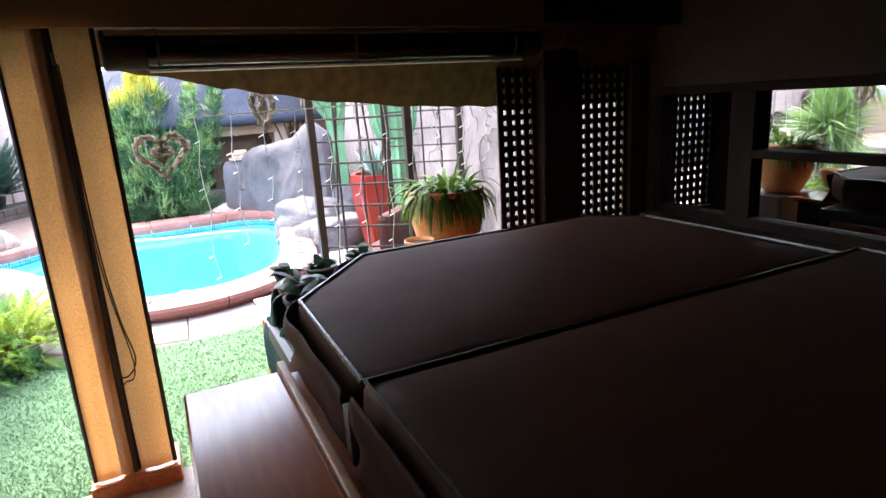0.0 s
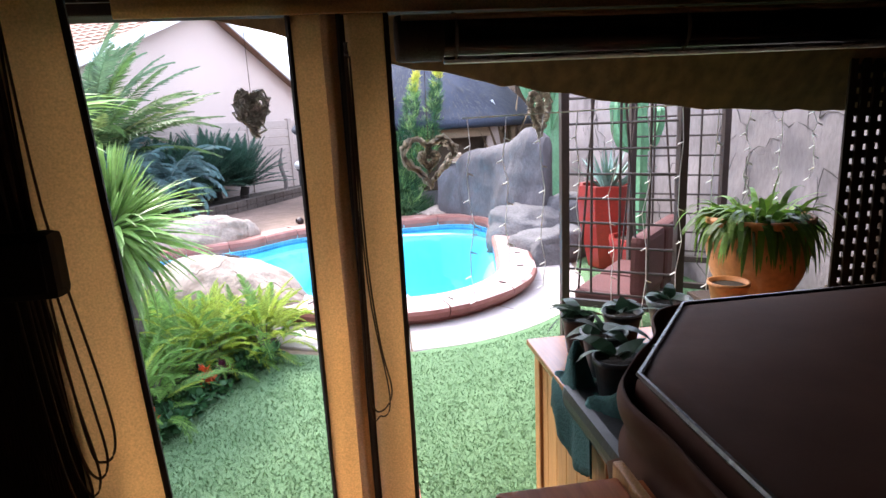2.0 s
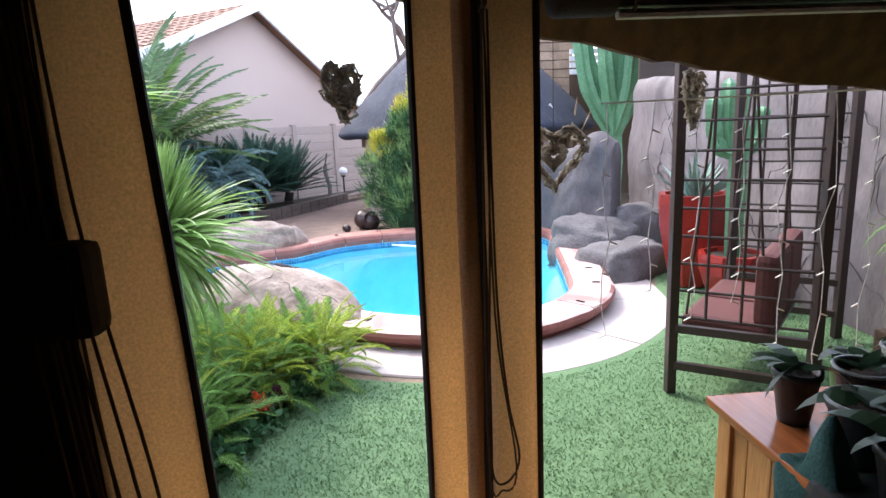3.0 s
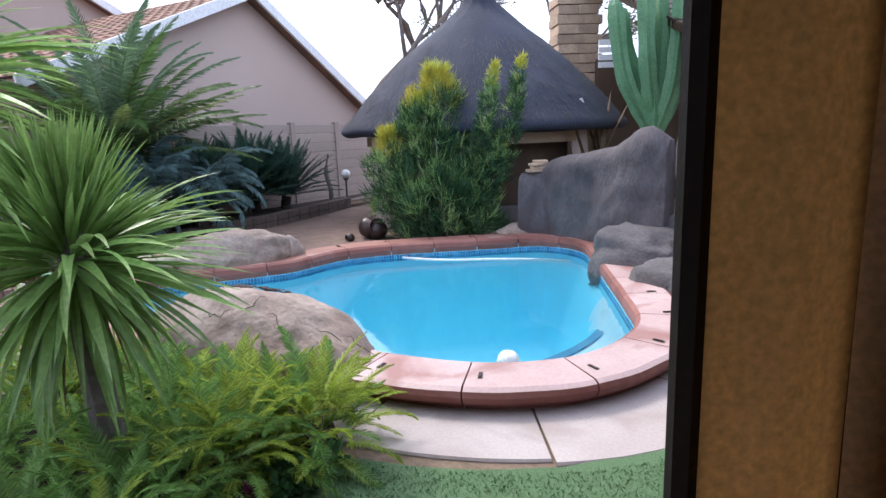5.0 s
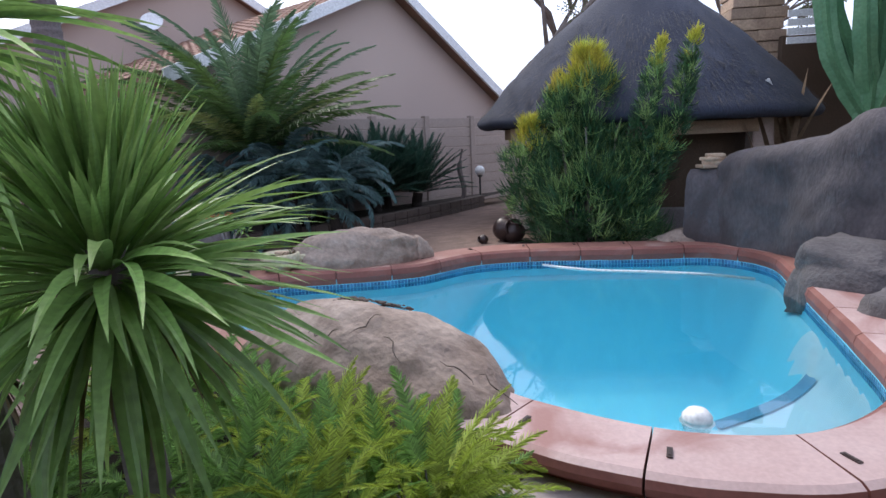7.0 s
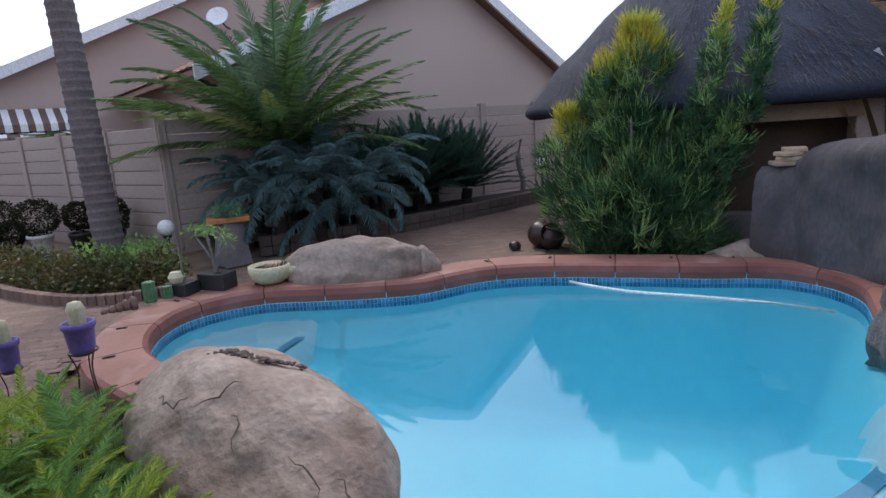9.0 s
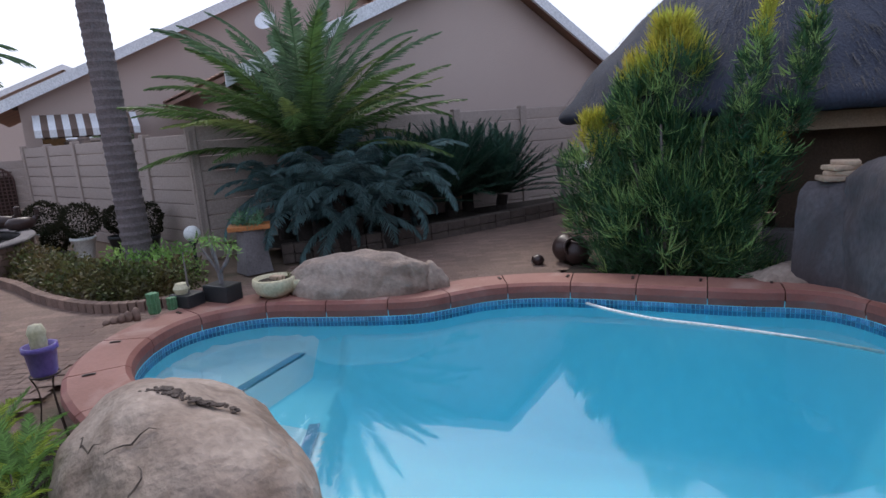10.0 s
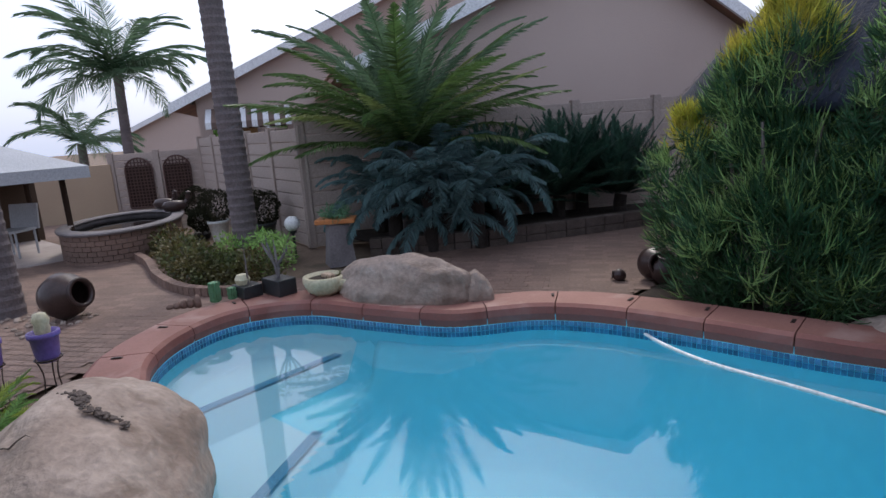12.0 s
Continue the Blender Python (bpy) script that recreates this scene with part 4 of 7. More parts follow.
tagged(part("head_beam", box(-1.75, 3.0, 2.90, 3.04, 2.07, 2.24, 0.01), DARKWOOD), "dark stained timber beam above the openings", "beam", kind="structure")
tagged(part("threshold", box(-0.51, -0.13, 2.95, 3.19, -0.06, 0.11, 0.015), VARNISH), "brown timber footing block of the post", "threshold", kind="structure")

# thatched eave in front of the room
v, f = [], []
NE = 80
rng = np.random.default_rng(3)
for i in range(NE + 1):
    x = -1.9 + 5.0 * i / NE
    zb = np.interp(x, [-1.9, -1.1, -0.5, 0.0, 0.8, 1.3, 1.9, 3.1], [2.30, 2.20, 2.05, 1.91, 1.75, 1.69, 1.655, 1.62]) + 0.012 * noise.noise(Vector((x * 5, 0, 0))) + rng.normal() * 0.003
    v += [(x, 3.42, zb), (x, 3.36, zb - 0.004), (x, 3.08, zb + 0.33), (x, 3.05, 2.55), (x, 3.5, 2.33 + 0.3 * (zb - 1.9)), (x, 3.46, zb + 0.1)]
for i in range(NE):
    for j in range(6):
        f.append((6 * i + j, 6 * i + (j + 1) % 6, 6 * i + 6 + (j + 1) % 6, 6 * i + 6 + j))
f += [tuple(range(6)), tuple(range(6 * NE, 6 * NE + 6))]
eave = raw("thatched_eave", v, f, STRAW)
tagged(eave, "sagging edge of golden straw thatch over the opening", "eave", kind="structure")
tagged(part("roof_overhang", box(-1.9, 3.1, 3.05, 3.95, 2.42, 2.52), THATCH), "thatch overhang above the opening", "roof", kind="structure")

# ---- post with canvas blinds tied back ----
def canvas_strip(parent, x0, x1, y, z0, z1, edge, seed, flare=0.0):
    """A hanging canvas border with soft folds and a black bound edge on one side."""
    nx, nz = 8, 30
    v, f = [], []
    for i in range(nx + 1):
        for k in range(nz + 1):
            u, w = i / nx, k / nz
            x = x0 + (x1 - x0) * u + flare * (1 - w) * u
            z = z0 + (z1 - z0) * w
            yy = y + 0.010 * noise.noise(Vector((u * 2.5 + seed, w * 3, 0))) - 0.012 * math.sin(u * math.pi)
            v.append((x + 0.006 * noise.noise(Vector((seed, w * 4, 1))), yy, z))
    for i in range(nx):
        for k in range(nz):
            a = i * (nz + 1) + k
            f.append((a, a + nz + 1, a + nz + 2, a + 1))
    ob = raw("canvas_border", v, f, CANVAS, parent, smooth=True)
    sm = ob.modifiers.new("thick", "SOLIDIFY")
    sm.thickness = 0.004
    ex = x0 if edge < 0 else x1
    fl = flare if edge > 0 else 0.0
    bm = bmesh.new()
    tube([(ex + fl, y, z0), (ex + fl / 2, y, (z0 + z1) / 2), (ex, y, z1)], 0.011, 6, bm)
    part("binding", bm, BLACKTRIM, parent)


post = thing("patio_post", (-0.318, 3.06, FLOOR), "dark timber post flanked by tan canvas blind borders", "post")
part("timber", box(-0.062, 0.03, -0.05, 0.085, 0.08, 2.05, 0.012), DARKWOOD, post)
canvas_strip(post, -0.168, -0.045, -0.068, 0.09, 2.06, -1, 1.0)
canvas_strip(post, 0.02, 0.164, -0.068, 0.09, 2.06, 1, 7.0)
canvas_strip(post, -0.06, 0.0, -0.088, 0.10, 2.06, 1, 3.0)
part("hook", tube([(0.02, -0.08, 1.90), (0.02, -0.13, 1.91), (0.02, -0.14, 1.94)], 0.008), STEEL, post)
part("cord", tube(spline([(0.03, -0.105, 1.90), (0.035, -0.11, 1.2), (0.06, -0.115, 0.85), (0.09, -0.12, 0.66), (0.05, -0.12, 0.58), (0.01, -0.12, 0.62), (0.01, -0.115, 0.9), (0.025, -0.11, 1.5), (0.02, -0.105, 1.9)], 6), 0.0035, 5), CORD, post)
part("cord", tube(spline([(0.02, -0.11, 1.90), (0.03, -0.112, 1.1), (0.08, -0.125, 0.64), (0.04, -0.125, 0.56), (0.0, -0.12, 0.68), (0.015, -0.11, 1.9)], 6), 0.003, 5), CORD, post)

lpost = thing("patio_post", (-1.2, 2.64, FLOOR), "dark timber post with a wide tan canvas border and hanging cords", "post")
part("timber", box(-0.5, -0.0, 0.0, 0.12, 0.0, 2.3, 0.012), DARKWOOD, lpost)
canvas_strip(lpost, -0.02, 0.155, -0.01, 0.05, 2.2, 1, 11.0, 0.085)
for k in range(4):
    x = -0.07 + 0.03 * k
    part("cord", tube(spline([(x, -0.05, 2.2), (x + 0.02, -0.06, 1.5), (x + 0.06 + 0.01 * k, -0.07, 0.95), (x + 0.10, -0.075, 0.62 + 0.05 * k), (x + 0.06, -0.075, 0.56 + 0.05 * k), (x + 0.02, -0.07, 0.8), (x - 0.01, -0.06, 1.4), (x, -0.05, 2.15)], 6), 0.004, 5), CORD, lpost)
swb = thing("switch_box", (-1.215, 2.56, 1.27), "dark plastic switch box on the side panel", "switch box")
part("body", box(-0.085, 0.085, -0.04, 0.05, 0.0, 0.19, 0.025), SWITCHBOX, swb)
part("cover_plate", box(-0.06, 0.06, -0.046, -0.04, 0.02, 0.165, 0.003), SWITCHBOX, swb)


def rolled_blind(x0, x1, y, z, r):
    t = thing("rolled_blind", (x0, y, z), "clear vinyl blind rolled up, with brown canvas ends", "blind")
    L = x1 - x0
    bm = bmesh.new()
    prev = None
    n = 60
    for i in range(n + 1):
        a = i / n * 2 * math.pi * 2.6
        rr = r * (0.55 + 0.45 * i / n)
        p = [bm.verts.new((x, rr * math.cos(a), rr * math.sin(a))) for x in np.linspace(0.16, L - 0.10, 12)]
        if prev:
            for j in range(11):
                bm.faces.new((prev[j], prev[j + 1], p[j + 1], p[j]))
        prev = p
    part("clear_roll", bm, CLEARVINYL, t, "glossy clear vinyl roll", smooth=True)
    for a, b in ((0.0, 0.16), (L - 0.10, L)):
        part("canvas_end", tube([(a, 0, 0), (a + 0.01, 0, 0), (b - 0.01, 0, 0), (b, 0, 0)], [r * 0.95, r * 1.03, r * 1.03, r * 0.98], 20), DARKWOOD, t, smooth=True)
    part("pole", tube([(0.02, 0, 0), (L - 0.02, 0, 0)], r * 0.5, 12), DARKWOOD, t)
    # hem coloured white to stand in for the sky highlight along the roll
    part("bottom_hem", tube([(0.16, -r * 0.35, -r * 1.02), (L - 0.10, -r * 0.35, -r * 1.02)], 0.013, 8), WHITE, t)
    part("top_hem", tube([(0.02, -r * 0.75, r * 0.80), (L - 0.02, -r * 0.75, r * 0.80)], 0.010, 8), CANVAS, t, "tan canvas hem")
    for x in (0.2, L * 0.5, L - 0.16):
        part("strap", tube([(x, r * 1.06 * math.cos(a), r * 1.06 * math.sin(a)) for a in np.linspace(0, 2 * math.pi, 17)], 0.006, 5), CORD, t)
    return t


rolled_blind(-0.13, 1.92, 2.93, 1.975, 0.075)
rolled_blind(-1.3, -0.50, 2.93, 2.16, 0.05)
tagged(part("blind_pelmet", box(-1.0, 1.95, 2.872, 2.884, 2.055, 2.235, 0.003), CANVAS), "tan canvas pelmet above the rolled blind", "pelmet", kind="structure")


def lattice(x0, x1, y, z0, z1, step):
    t = thing("lattice_panel", ((x0 + x1) / 2, y, z0), "dark stained square timber lattice panel", "lattice", "lattice panels")
    w, h = x1 - x0, z1 - z0
    sl = 0.036
    n = int(round(w / step))
    for i in range(n + 1):
        x = -w / 2 + w * i / n
        part("slat", box(x - sl / 2, x + sl / 2, -0.012, 0.0, 0, h), DARKWOOD, t)
    m = int(round(h / step))
    for k in range(m + 1):
        z = h * k / m
        part("slat", box(-w / 2, w / 2, 0.001, 0.013, max(0, z - sl / 2), z + sl / 2), DARKWOOD, t)
    return t


lattice(1.85, 2.09, 3.19, 0.845, 2.07, 0.062)
lattice(2.37, 2.81, 3.19, 0.845, 2.07, 0.062)
tagged(part("lattice_post", box(2.10, 2.36, 3.10, 3.26, FLOOR, 2.34, 0.015), DARKWOOD), "broad dark timber post between lattice panels", "post", kind="structure")

# window with dark reflecting panes
window = thing("window_1", (2.97, 0.3, 0.90), "wide dark window with timber frame reflecting the garden", "window")
tagged(window, kind="structure")
part("pane", box(0.05, 0.056, 0.05, 2.05, 0.42, 0.76), DARKGLASS, window)
part("pane", box(0.03, 0.036, 2.20, 2.71, 0.05, 0.76), DARKGLASS, window)
part("pane", box(0.03, 0.036, 0.05, 2.05, 0.05, 0.40), DARKGLASS, window)
for y0, y1, z0, z1 in ((0, 2.76, 0, 0.05), (0, 2.76, 0.75, 0.80), (0, 0.05, 0.05, 0.75), (2.05, 2.20, 0.05, 0.75), (2.71, 2.76, 0.05, 0.75), (0.05, 2.05, 0.39, 0.435)):
    part("frame_rail", box(-0.02, 0.07, y0, y1, z0, z1, 0.006), DARKWOOD, window)
part("window_sill", box(-0.14, -0.022, -0.05, 2.76, -0.05, 0.0, 0.01), DARKWOOD, window)

# ---- hot tub with folded vinyl cover ----
tub = thing("hot_tub", (1.25, 1.4, FLOOR), "hot tub boxed in brown varnished timber", "hot tub")
part("cabinet", box(-0.92, 0.95, -1.1, 1.0, 0.0, 0.78, 0.02), VARNISH, tub)
part("rim", box(-0.97, 0.98, -1.14, 1.06, 0.78, 0.86, 0.03), BLACKPOT, tub)
cover = thing("tub_cover", (1.25, 1.36, 0.89), "brown padded vinyl hot tub cover in two folding halves", "tub cover")


def padded(poly, z0, z1, mat, name, parent, crown=0.02):
    """A soft slab on a plan polygon: rounded rim, slightly crowned top."""
    bm = bmesh.new()
    P = np.array(poly)
    cen = P.mean(0)
    q = np.array(spline(poly, 1, True))
    dense = []
    for i in range(len(q)):
        a, b = q[i], q[(i + 1) % len(q)]
        for t in np.linspace(0, 1, 8, endpoint=False):
            dense.append(a + (b - a) * t)
    dense = np.array(dense)
    rings = []
    levels = [(0.0, z0, 0.0), (0.0, z0 + 0.02, 0.006), (0.0, (z0 + z1) / 2, 0.014), (0.0, z1 - 0.02, 0.006), (0.0, z1 - 0.006, -0.006), (0.06, z1, 0), (0.3, z1 + crown * 0.6, 0), (0.65, z1 + crown, 0)]
    for sh, z, bulge in levels:
        r = []
        for p in dense:
            d = p - cen
            dn = d / np.linalg.norm(d)
            w = p - d * sh + dn * bulge
            r.append(bm.verts.new((w[0], w[1], z + (0.004 * noise.noise(Vector((w[0] * 6, w[1] * 6, z * 9)))))))
        rings.append(r)
    n = len(dense)
    for a, b in zip(rings, rings[1:]):
        for i in range(n):
            bm.faces.new((a[i], a[(i + 1) % n], b[(i + 1) % n], b[i]))
    bm.faces.new(rings[-1])
    bm.faces.new(rings[0][::-1])
    return part(name, bm, mat, parent, smooth=True)


FRONT = [(-0.91, 0.03), (0.92, 0.03), (0.92, 0.98), (0.70, 1.18), (-0.52, 1.18), (-0.90, 0.72)]
BACKH = [(-0.92, -1.1), (0.92, -1.1), (0.92, -0.03), (-0.92, -0.03)]
padded(FRONT, 0.03, 0.19, VINYL, "cover_half", cover)
padded(BACKH, 0.03, 0.22, VINYL, "cover_half", cover)
part("piping", tube([(*p, 0.187) for p in FRONT + FRONT[:1]], 0.008, 6), PIPING, cover)
part("piping", tube([(*p, 0.217) for p in BACKH + BACKH[:1]], 0.008, 6), PIPING, cover)


def skirt(pts, z0, z1, seed):
    """Hanging vinyl flap with soft creases."""
    line = np.array(spline(pts, 12))
    d = np.gradient(line, axis=0)
    d /= np.linalg.norm(d, axis=1)[:, None]
    v, f = [], []
    nz = 18
    for i, p in enumerate(line):
        for k in range(nz + 1):
            w = k / nz
            o = 0.012 + 0.022 * (1 - w) + 0.013 * math.sin(w * 8.5 + 1.6 * noise.noise(Vector((i * 0.06 + seed, 0, 0)))) + 0.012 * noise.noise(Vector((i * 0.13 + seed, w * 2.5, 0)))
            q = p + np.array((d[i][1], -d[i][0])) * o * (-1)
            v.append((q[0], q[1], z0 + (z1 - z0) * w + 0.012 * (1 - w) * noise.noise(Vector((i * 0.2 + seed, 5, 0)))))
    n = nz + 1
    for i in range(len(line) - 1):
        for k in range(nz):
            f.append((i * n + k, (i + 1) * n + k, (i + 1) * n + k + 1, i * n + k + 1))
    ob = raw("skirt", v, f, VINYL, cover, smooth=True)
    sm = ob.modifiers.new("thick", "SOLIDIFY")
    sm.thickness = 0.005


skirt([(-0.93, 0.04), (-0.93, 0.4), (-0.92, 0.72), (-0.7, 0.97), (-0.53, 1.2), (0.0, 1.2), (0.7, 1.2)], -0.09, 0.17, 2.0)
skirt([(-0.94, -1.1), (-0.94, -0.6), (-0.94, -0.05)], -0.09, 0.20, 6.0)
part("strap", box(-0.965, -0.94, -0.02, 0.03, -0.10, 0.15, 0.006), PIPING, cover, "dark vinyl tie strap")

surround = thing("side_counter", (0.1, 0.9, FLOOR), "glossy brown varnished timber counter beside the hot tub", "counter")
part("top", box(-0.15, 0.13, -0.1, 1.03, 0.855, 0.885, 0.008), VARNISH, surround)
part("edge_trim", box(0.13, 0.155, -0.1, 1.06, 0.85, 0.905, 0.006), PINE, surround)
part("raised_ledge", box(0.155, 0.24, -0.1, 1.03, 0.80, 0.87, 0.006), VARNISH, surround)
part("front_panel", box(-0.13, -0.10, -0.08, 1.0, 0.0, 0.855, 0.004), VARNISH, surround)
part("end_panel", box(-0.10, 0.13, 0.98, 1.01, 0.0, 0.855, 0.004), VARNISH, surround)

cab = thing("pine_cabinet", (0.31, 2.17, FLOOR), "honey-coloured pine cabinet with a glossy top behind the hot tub", "cabinet")
part("worktop", box(-0.02, 1.62, 0.0, 0.70, 0.82, 0.845, 0.006), VARNISH, cab, "glossy reddish worktop")
part("body", box(0.03, 1.58, 0.05, 0.64, 0.02, 0.82, 0.004), DARKWOOD, cab)
for k in range(6):
    y = 0.06 + k * 0.097
    part("board", box(0.012, 0.03, y, y + 0.094, 0.05, 0.80, 0.004), PINE, cab)
for y in (0.035, 0.635):
    part("corner_post", box(0.0, 0.045, y - 0.03, y + 0.03, 0.0, 0.82, 0.006), PINE, cab)
for k in range(15):
    x = 0.06 + k * 0.1
    part("board", box(x, x + 0.097, 0.64, 0.66, 0.05, 0.80, 0.004), PINE, cab)


# ---- things on the cabinet ----
def flower_pot(name, loc, r, h, mat, label, category="flower pot", rim=0.01, seg=22):
    t = thing(name, loc, label, category)
    part("pot", lathe([(0.0, 0.0), (r * 0.66, 0.0), (r * 0.70, h * 0.1), (r * 0.97, h * 0.86), (r * 1.04, h * 0.87), (r * 1.05, h), (r * 0.95, h), (r * 0.90, h * 0.85), (0, h * 0.84)], seg), mat, t, smooth=True)
    part("soil", lathe([(0, h * 0.87), (r * 0.9, h * 0.86)], seg), SOIL, t)
    return t


rng = np.random.default_rng(17)
BROADLEAF = material("dark_seedling_leaf", (0.03, 0.07, 0.04), (0.05, 0.10, 0.05), 0.4, 4, 40, 0, vary=0.3, island=True, leaf=0.2)
def seedling(t, z, k, L, wide, mat):
    rr = np.random.default_rng(k)
    n = 6
    az = rr.uniform(0, 2 * np.pi, n)
    v, f = blade_cloud([(0.01 * math.cos(a), 0.01 * math.sin(a), z) for a in az], [(math.cos(a), math.sin(a), rr.uniform(0.5, 1.6)) for a in az], [L * rr.uniform(0.6, 1.1) for _ in az], wide, 1.4, 5, k)
    raw("leaves", v, f, mat, t)


CAB_Z = FLOOR + 0.846
GREYPOT = material("grey_green_plastic", (0.30, 0.33, 0.32), (0.24, 0.27, 0.26), 0.4, 5, 60, 0.05)
GREENPOT = material("green_plastic", (0.08, 0.26, 0.06), (0.06, 0.20, 0.05), 0.35, 5, 60, 0.05)
for k, (x, y, r, h, m, L) in enumerate(((0.44, 2.50, 0.068, 0.15, BLACKPOT, 0.13), (0.575, 2.66, 0.064, 0.15, BLACKPOT, 0.12), (0.79, 2.74, 0.075, 0.15, GREYPOT, 0.10), (0.43, 2.70, 0.055, 0.14, BLACKPOT, 0.13), (0.63, 2.78, 0.045, 0.13, GREENPOT, 0.06), (0.405, 2.33, 0.066, 0.14, BLACKPOT, 0.12))):
    t = flower_pot("seedling_pot", (x, y, CAB_Z), r, h, m, ("small black plastic pot with a dark broad-leaved seedling" if m is BLACKPOT else "small plastic pot with a pale rim and a dark seedling"), "plant pot")
    tagged(t, group="seedling pots")
    seedling(t, h, 30 + k, L * 1.3, 0.030, BROADLEAF)
    if k < 3:
        part("rim", tube([(r * 1.06 * math.cos(a), r * 1.06 * math.sin(a), h) for a in np.linspace(0, 2 * math.pi, 25)], 0.0045, 6), GREYPOT, t, "pale grey rim")
tn = 26
v, f = [], []
for i in range(tn + 1):
    for j in range(tn + 1):
        u, w = i / tn, j / tn
        x, y = 0.20 + 0.36 * u, 2.19 + 0.34 * w + 0.03 * math.sin(u * 7)
        over = max(0.0, 0.30 - x)
        z = CAB_Z + 0.006 + (0.20 if over == 0 else 0.0) * max(0, noise.noise(Vector((u * 4, w * 4, 3)))) + 0.02 * max(0, noise.noise(Vector((u * 11, w * 11, 3))))
        v.append((x + over * 0.88 - (0.035 * (0.5 + 0.5 * noise.noise(Vector((over * 9, w * 5, 8)))) * min(1, over * 25)), y, z - over * (1.25 + 0.7 * math.sin(w * 3.0 + 0.4))))
for i in range(tn):
    for j in range(tn):
        a = i * (tn + 1) + j
        f.append((a, a + tn + 1, a + tn + 2, a + 1))
towel = raw("crumpled_cloth", v, f, CLOTH, smooth=True)
towel.modifiers.new("thick", "SOLIDIFY").thickness = 0.006
tagged(towel, "crumpled dark green cloth draped over the cabinet edge", "cloth")

big_pot = thing("terracotta_pot", (1.48, 3.22, FLOOR + 0.79), "large round terracotta pot with a trailing green plant and fairy lights", "plant pot")
part("pot", lathe([(0.0, 0.0), (0.12, 0.0), (0.14, 0.02), (0.19, 0.12), (0.215, 0.22), (0.215, 0.30), (0.20, 0.35), (0.225, 0.36), (0.225, 0.39), (0.20, 0.39), (0.19, 0.34), (0.0, 0.33)], 36), TERRA, big_pot, smooth=True)
rng = np.random.default_rng(23)
B, D, L = [], [], []
for i in range(340):
    a = rng.uniform(0, 2 * np.pi)
    r = 0.17 * math.sqrt(rng.random())
    B.append((r * math.cos(a), r * math.sin(a), 0.36 + 0.03 * rng.random()))
    D.append((math.cos(a) * rng.uniform(0.3, 1.3), math.sin(a) * rng.uniform(0.3, 1.3), rng.uniform(0.5, 1.9)))
    L.append(rng.uniform(0.14, 0.30))
v, f = blade_cloud(B, D, L, 0.019, 3.8, 6, 4)
raw("trailing_leaves", v, f, HANGLEAF, big_pot)
tagged(part("pot_stand", box(1.25, 1.72, 3.06, 3.40, FLOOR - 0.08, FLOOR + 0.79, 0.01), DARKWOOD), "dark timber stand under the terracotta pot", "stand")
sp = flower_pot("terracotta_pot", (1.20, 3.0, CAB_Z - 0.02), 0.08, 0.13, TERRA, "small round terracotta pot beside the large one")

# ---- garden swing of dark steel with grid panels ----
swing = thing("garden_swing", (1.1, 4.72, G), "dark steel garden swing seat with square grid end panels", "garden swing")
def grid_panel(a, b, z1, cols, rows):
    a, b = Vector((*a, 0)), Vector((*b, 0))
    for p in (a, b):
        part("post", box(p.x - 0.028, p.x + 0.028, p.y - 0.028, p.y + 0.028, 0, z1, 0.004), STEEL, swing)
    for i in range(1, cols):
        p = a + (b - a) * i / cols
        part("bar", tube([(p.x, p.y, 0.5), (p.x, p.y, z1 - 0.05)], 0.009, 6), STEEL, swing)
    for k in range(rows + 1):
        z = 0.5 + (z1 - 0.05 - 0.5) * k / rows
        part("bar", tube([(a.x, a.y, z), (b.x, b.y, z)], 0.009, 6), STEEL, swing)
    for z in (0.16, 0.40):
        q = (b - a).to_2d().angle_signed(Vector((1, 0)))
        part("rail", box(0, (b - a).length, -0.02, 0.02, z, z + 0.05, 0.004, m=pose(a.x, a.y, 0, 0, 0, math.degrees(q))), STEEL, swing)


P1, P2, P3, P4 = (0.0, 0.0), (0.62, -0.42), (1.02, 1.10), (1.62, 0.66)
grid_panel(P1, P2, 2.05, 4, 9)
grid_panel(P3, P4, 2.05, 4, 9)
part("top_beam", tube([(*P1, 2.03), (*P3, 2.03)], 0.03, 8), STEEL, swing)
part("top_beam", tube([(*P2, 2.03), (*P4, 2.03)], 0.03, 8), STEEL, swing)
ux = (Vector((*P3, 0)) - Vector((*P1, 0))).normalized()
uy = Vector((-ux.y, ux.x, 0))
mm = Matrix(((ux.x, -uy.x, 0, 0.62), (ux.y, -uy.y, 0, 0.30), (0, 0, 1, 0), (0, 0, 0, 1)))
for k in range(9):
    part("seat_slat", box(-0.5, 0.5, -0.26 + k * 0.06, -0.215 + k * 0.06, 0.36, 0.385, 0.003, m=mm), STEEL, swing)
for x in (-0.26, 0.26):
    part("seat_cushion", box(x - 0.245, x + 0.245, -0.24, 0.26, 0.387, 0.48, 0.035, m=mm), CUSHION, swing, "maroon seat cushion")
    part("back_cushion", box(x - 0.245, x + 0.245, 0.16, 0.28, 0.46, 0.90, 0.045, m=mm), CUSHION, swing, "maroon back cushion")
for x in (-0.48, 0.48):
    for y in (-0.22, 0.24):
        part("hanger", tube([mm @ Vector((x, y, 0.38)), mm @ Vector((x, y * 0.4, 2.02))], 0.008, 6), STEEL, swing)

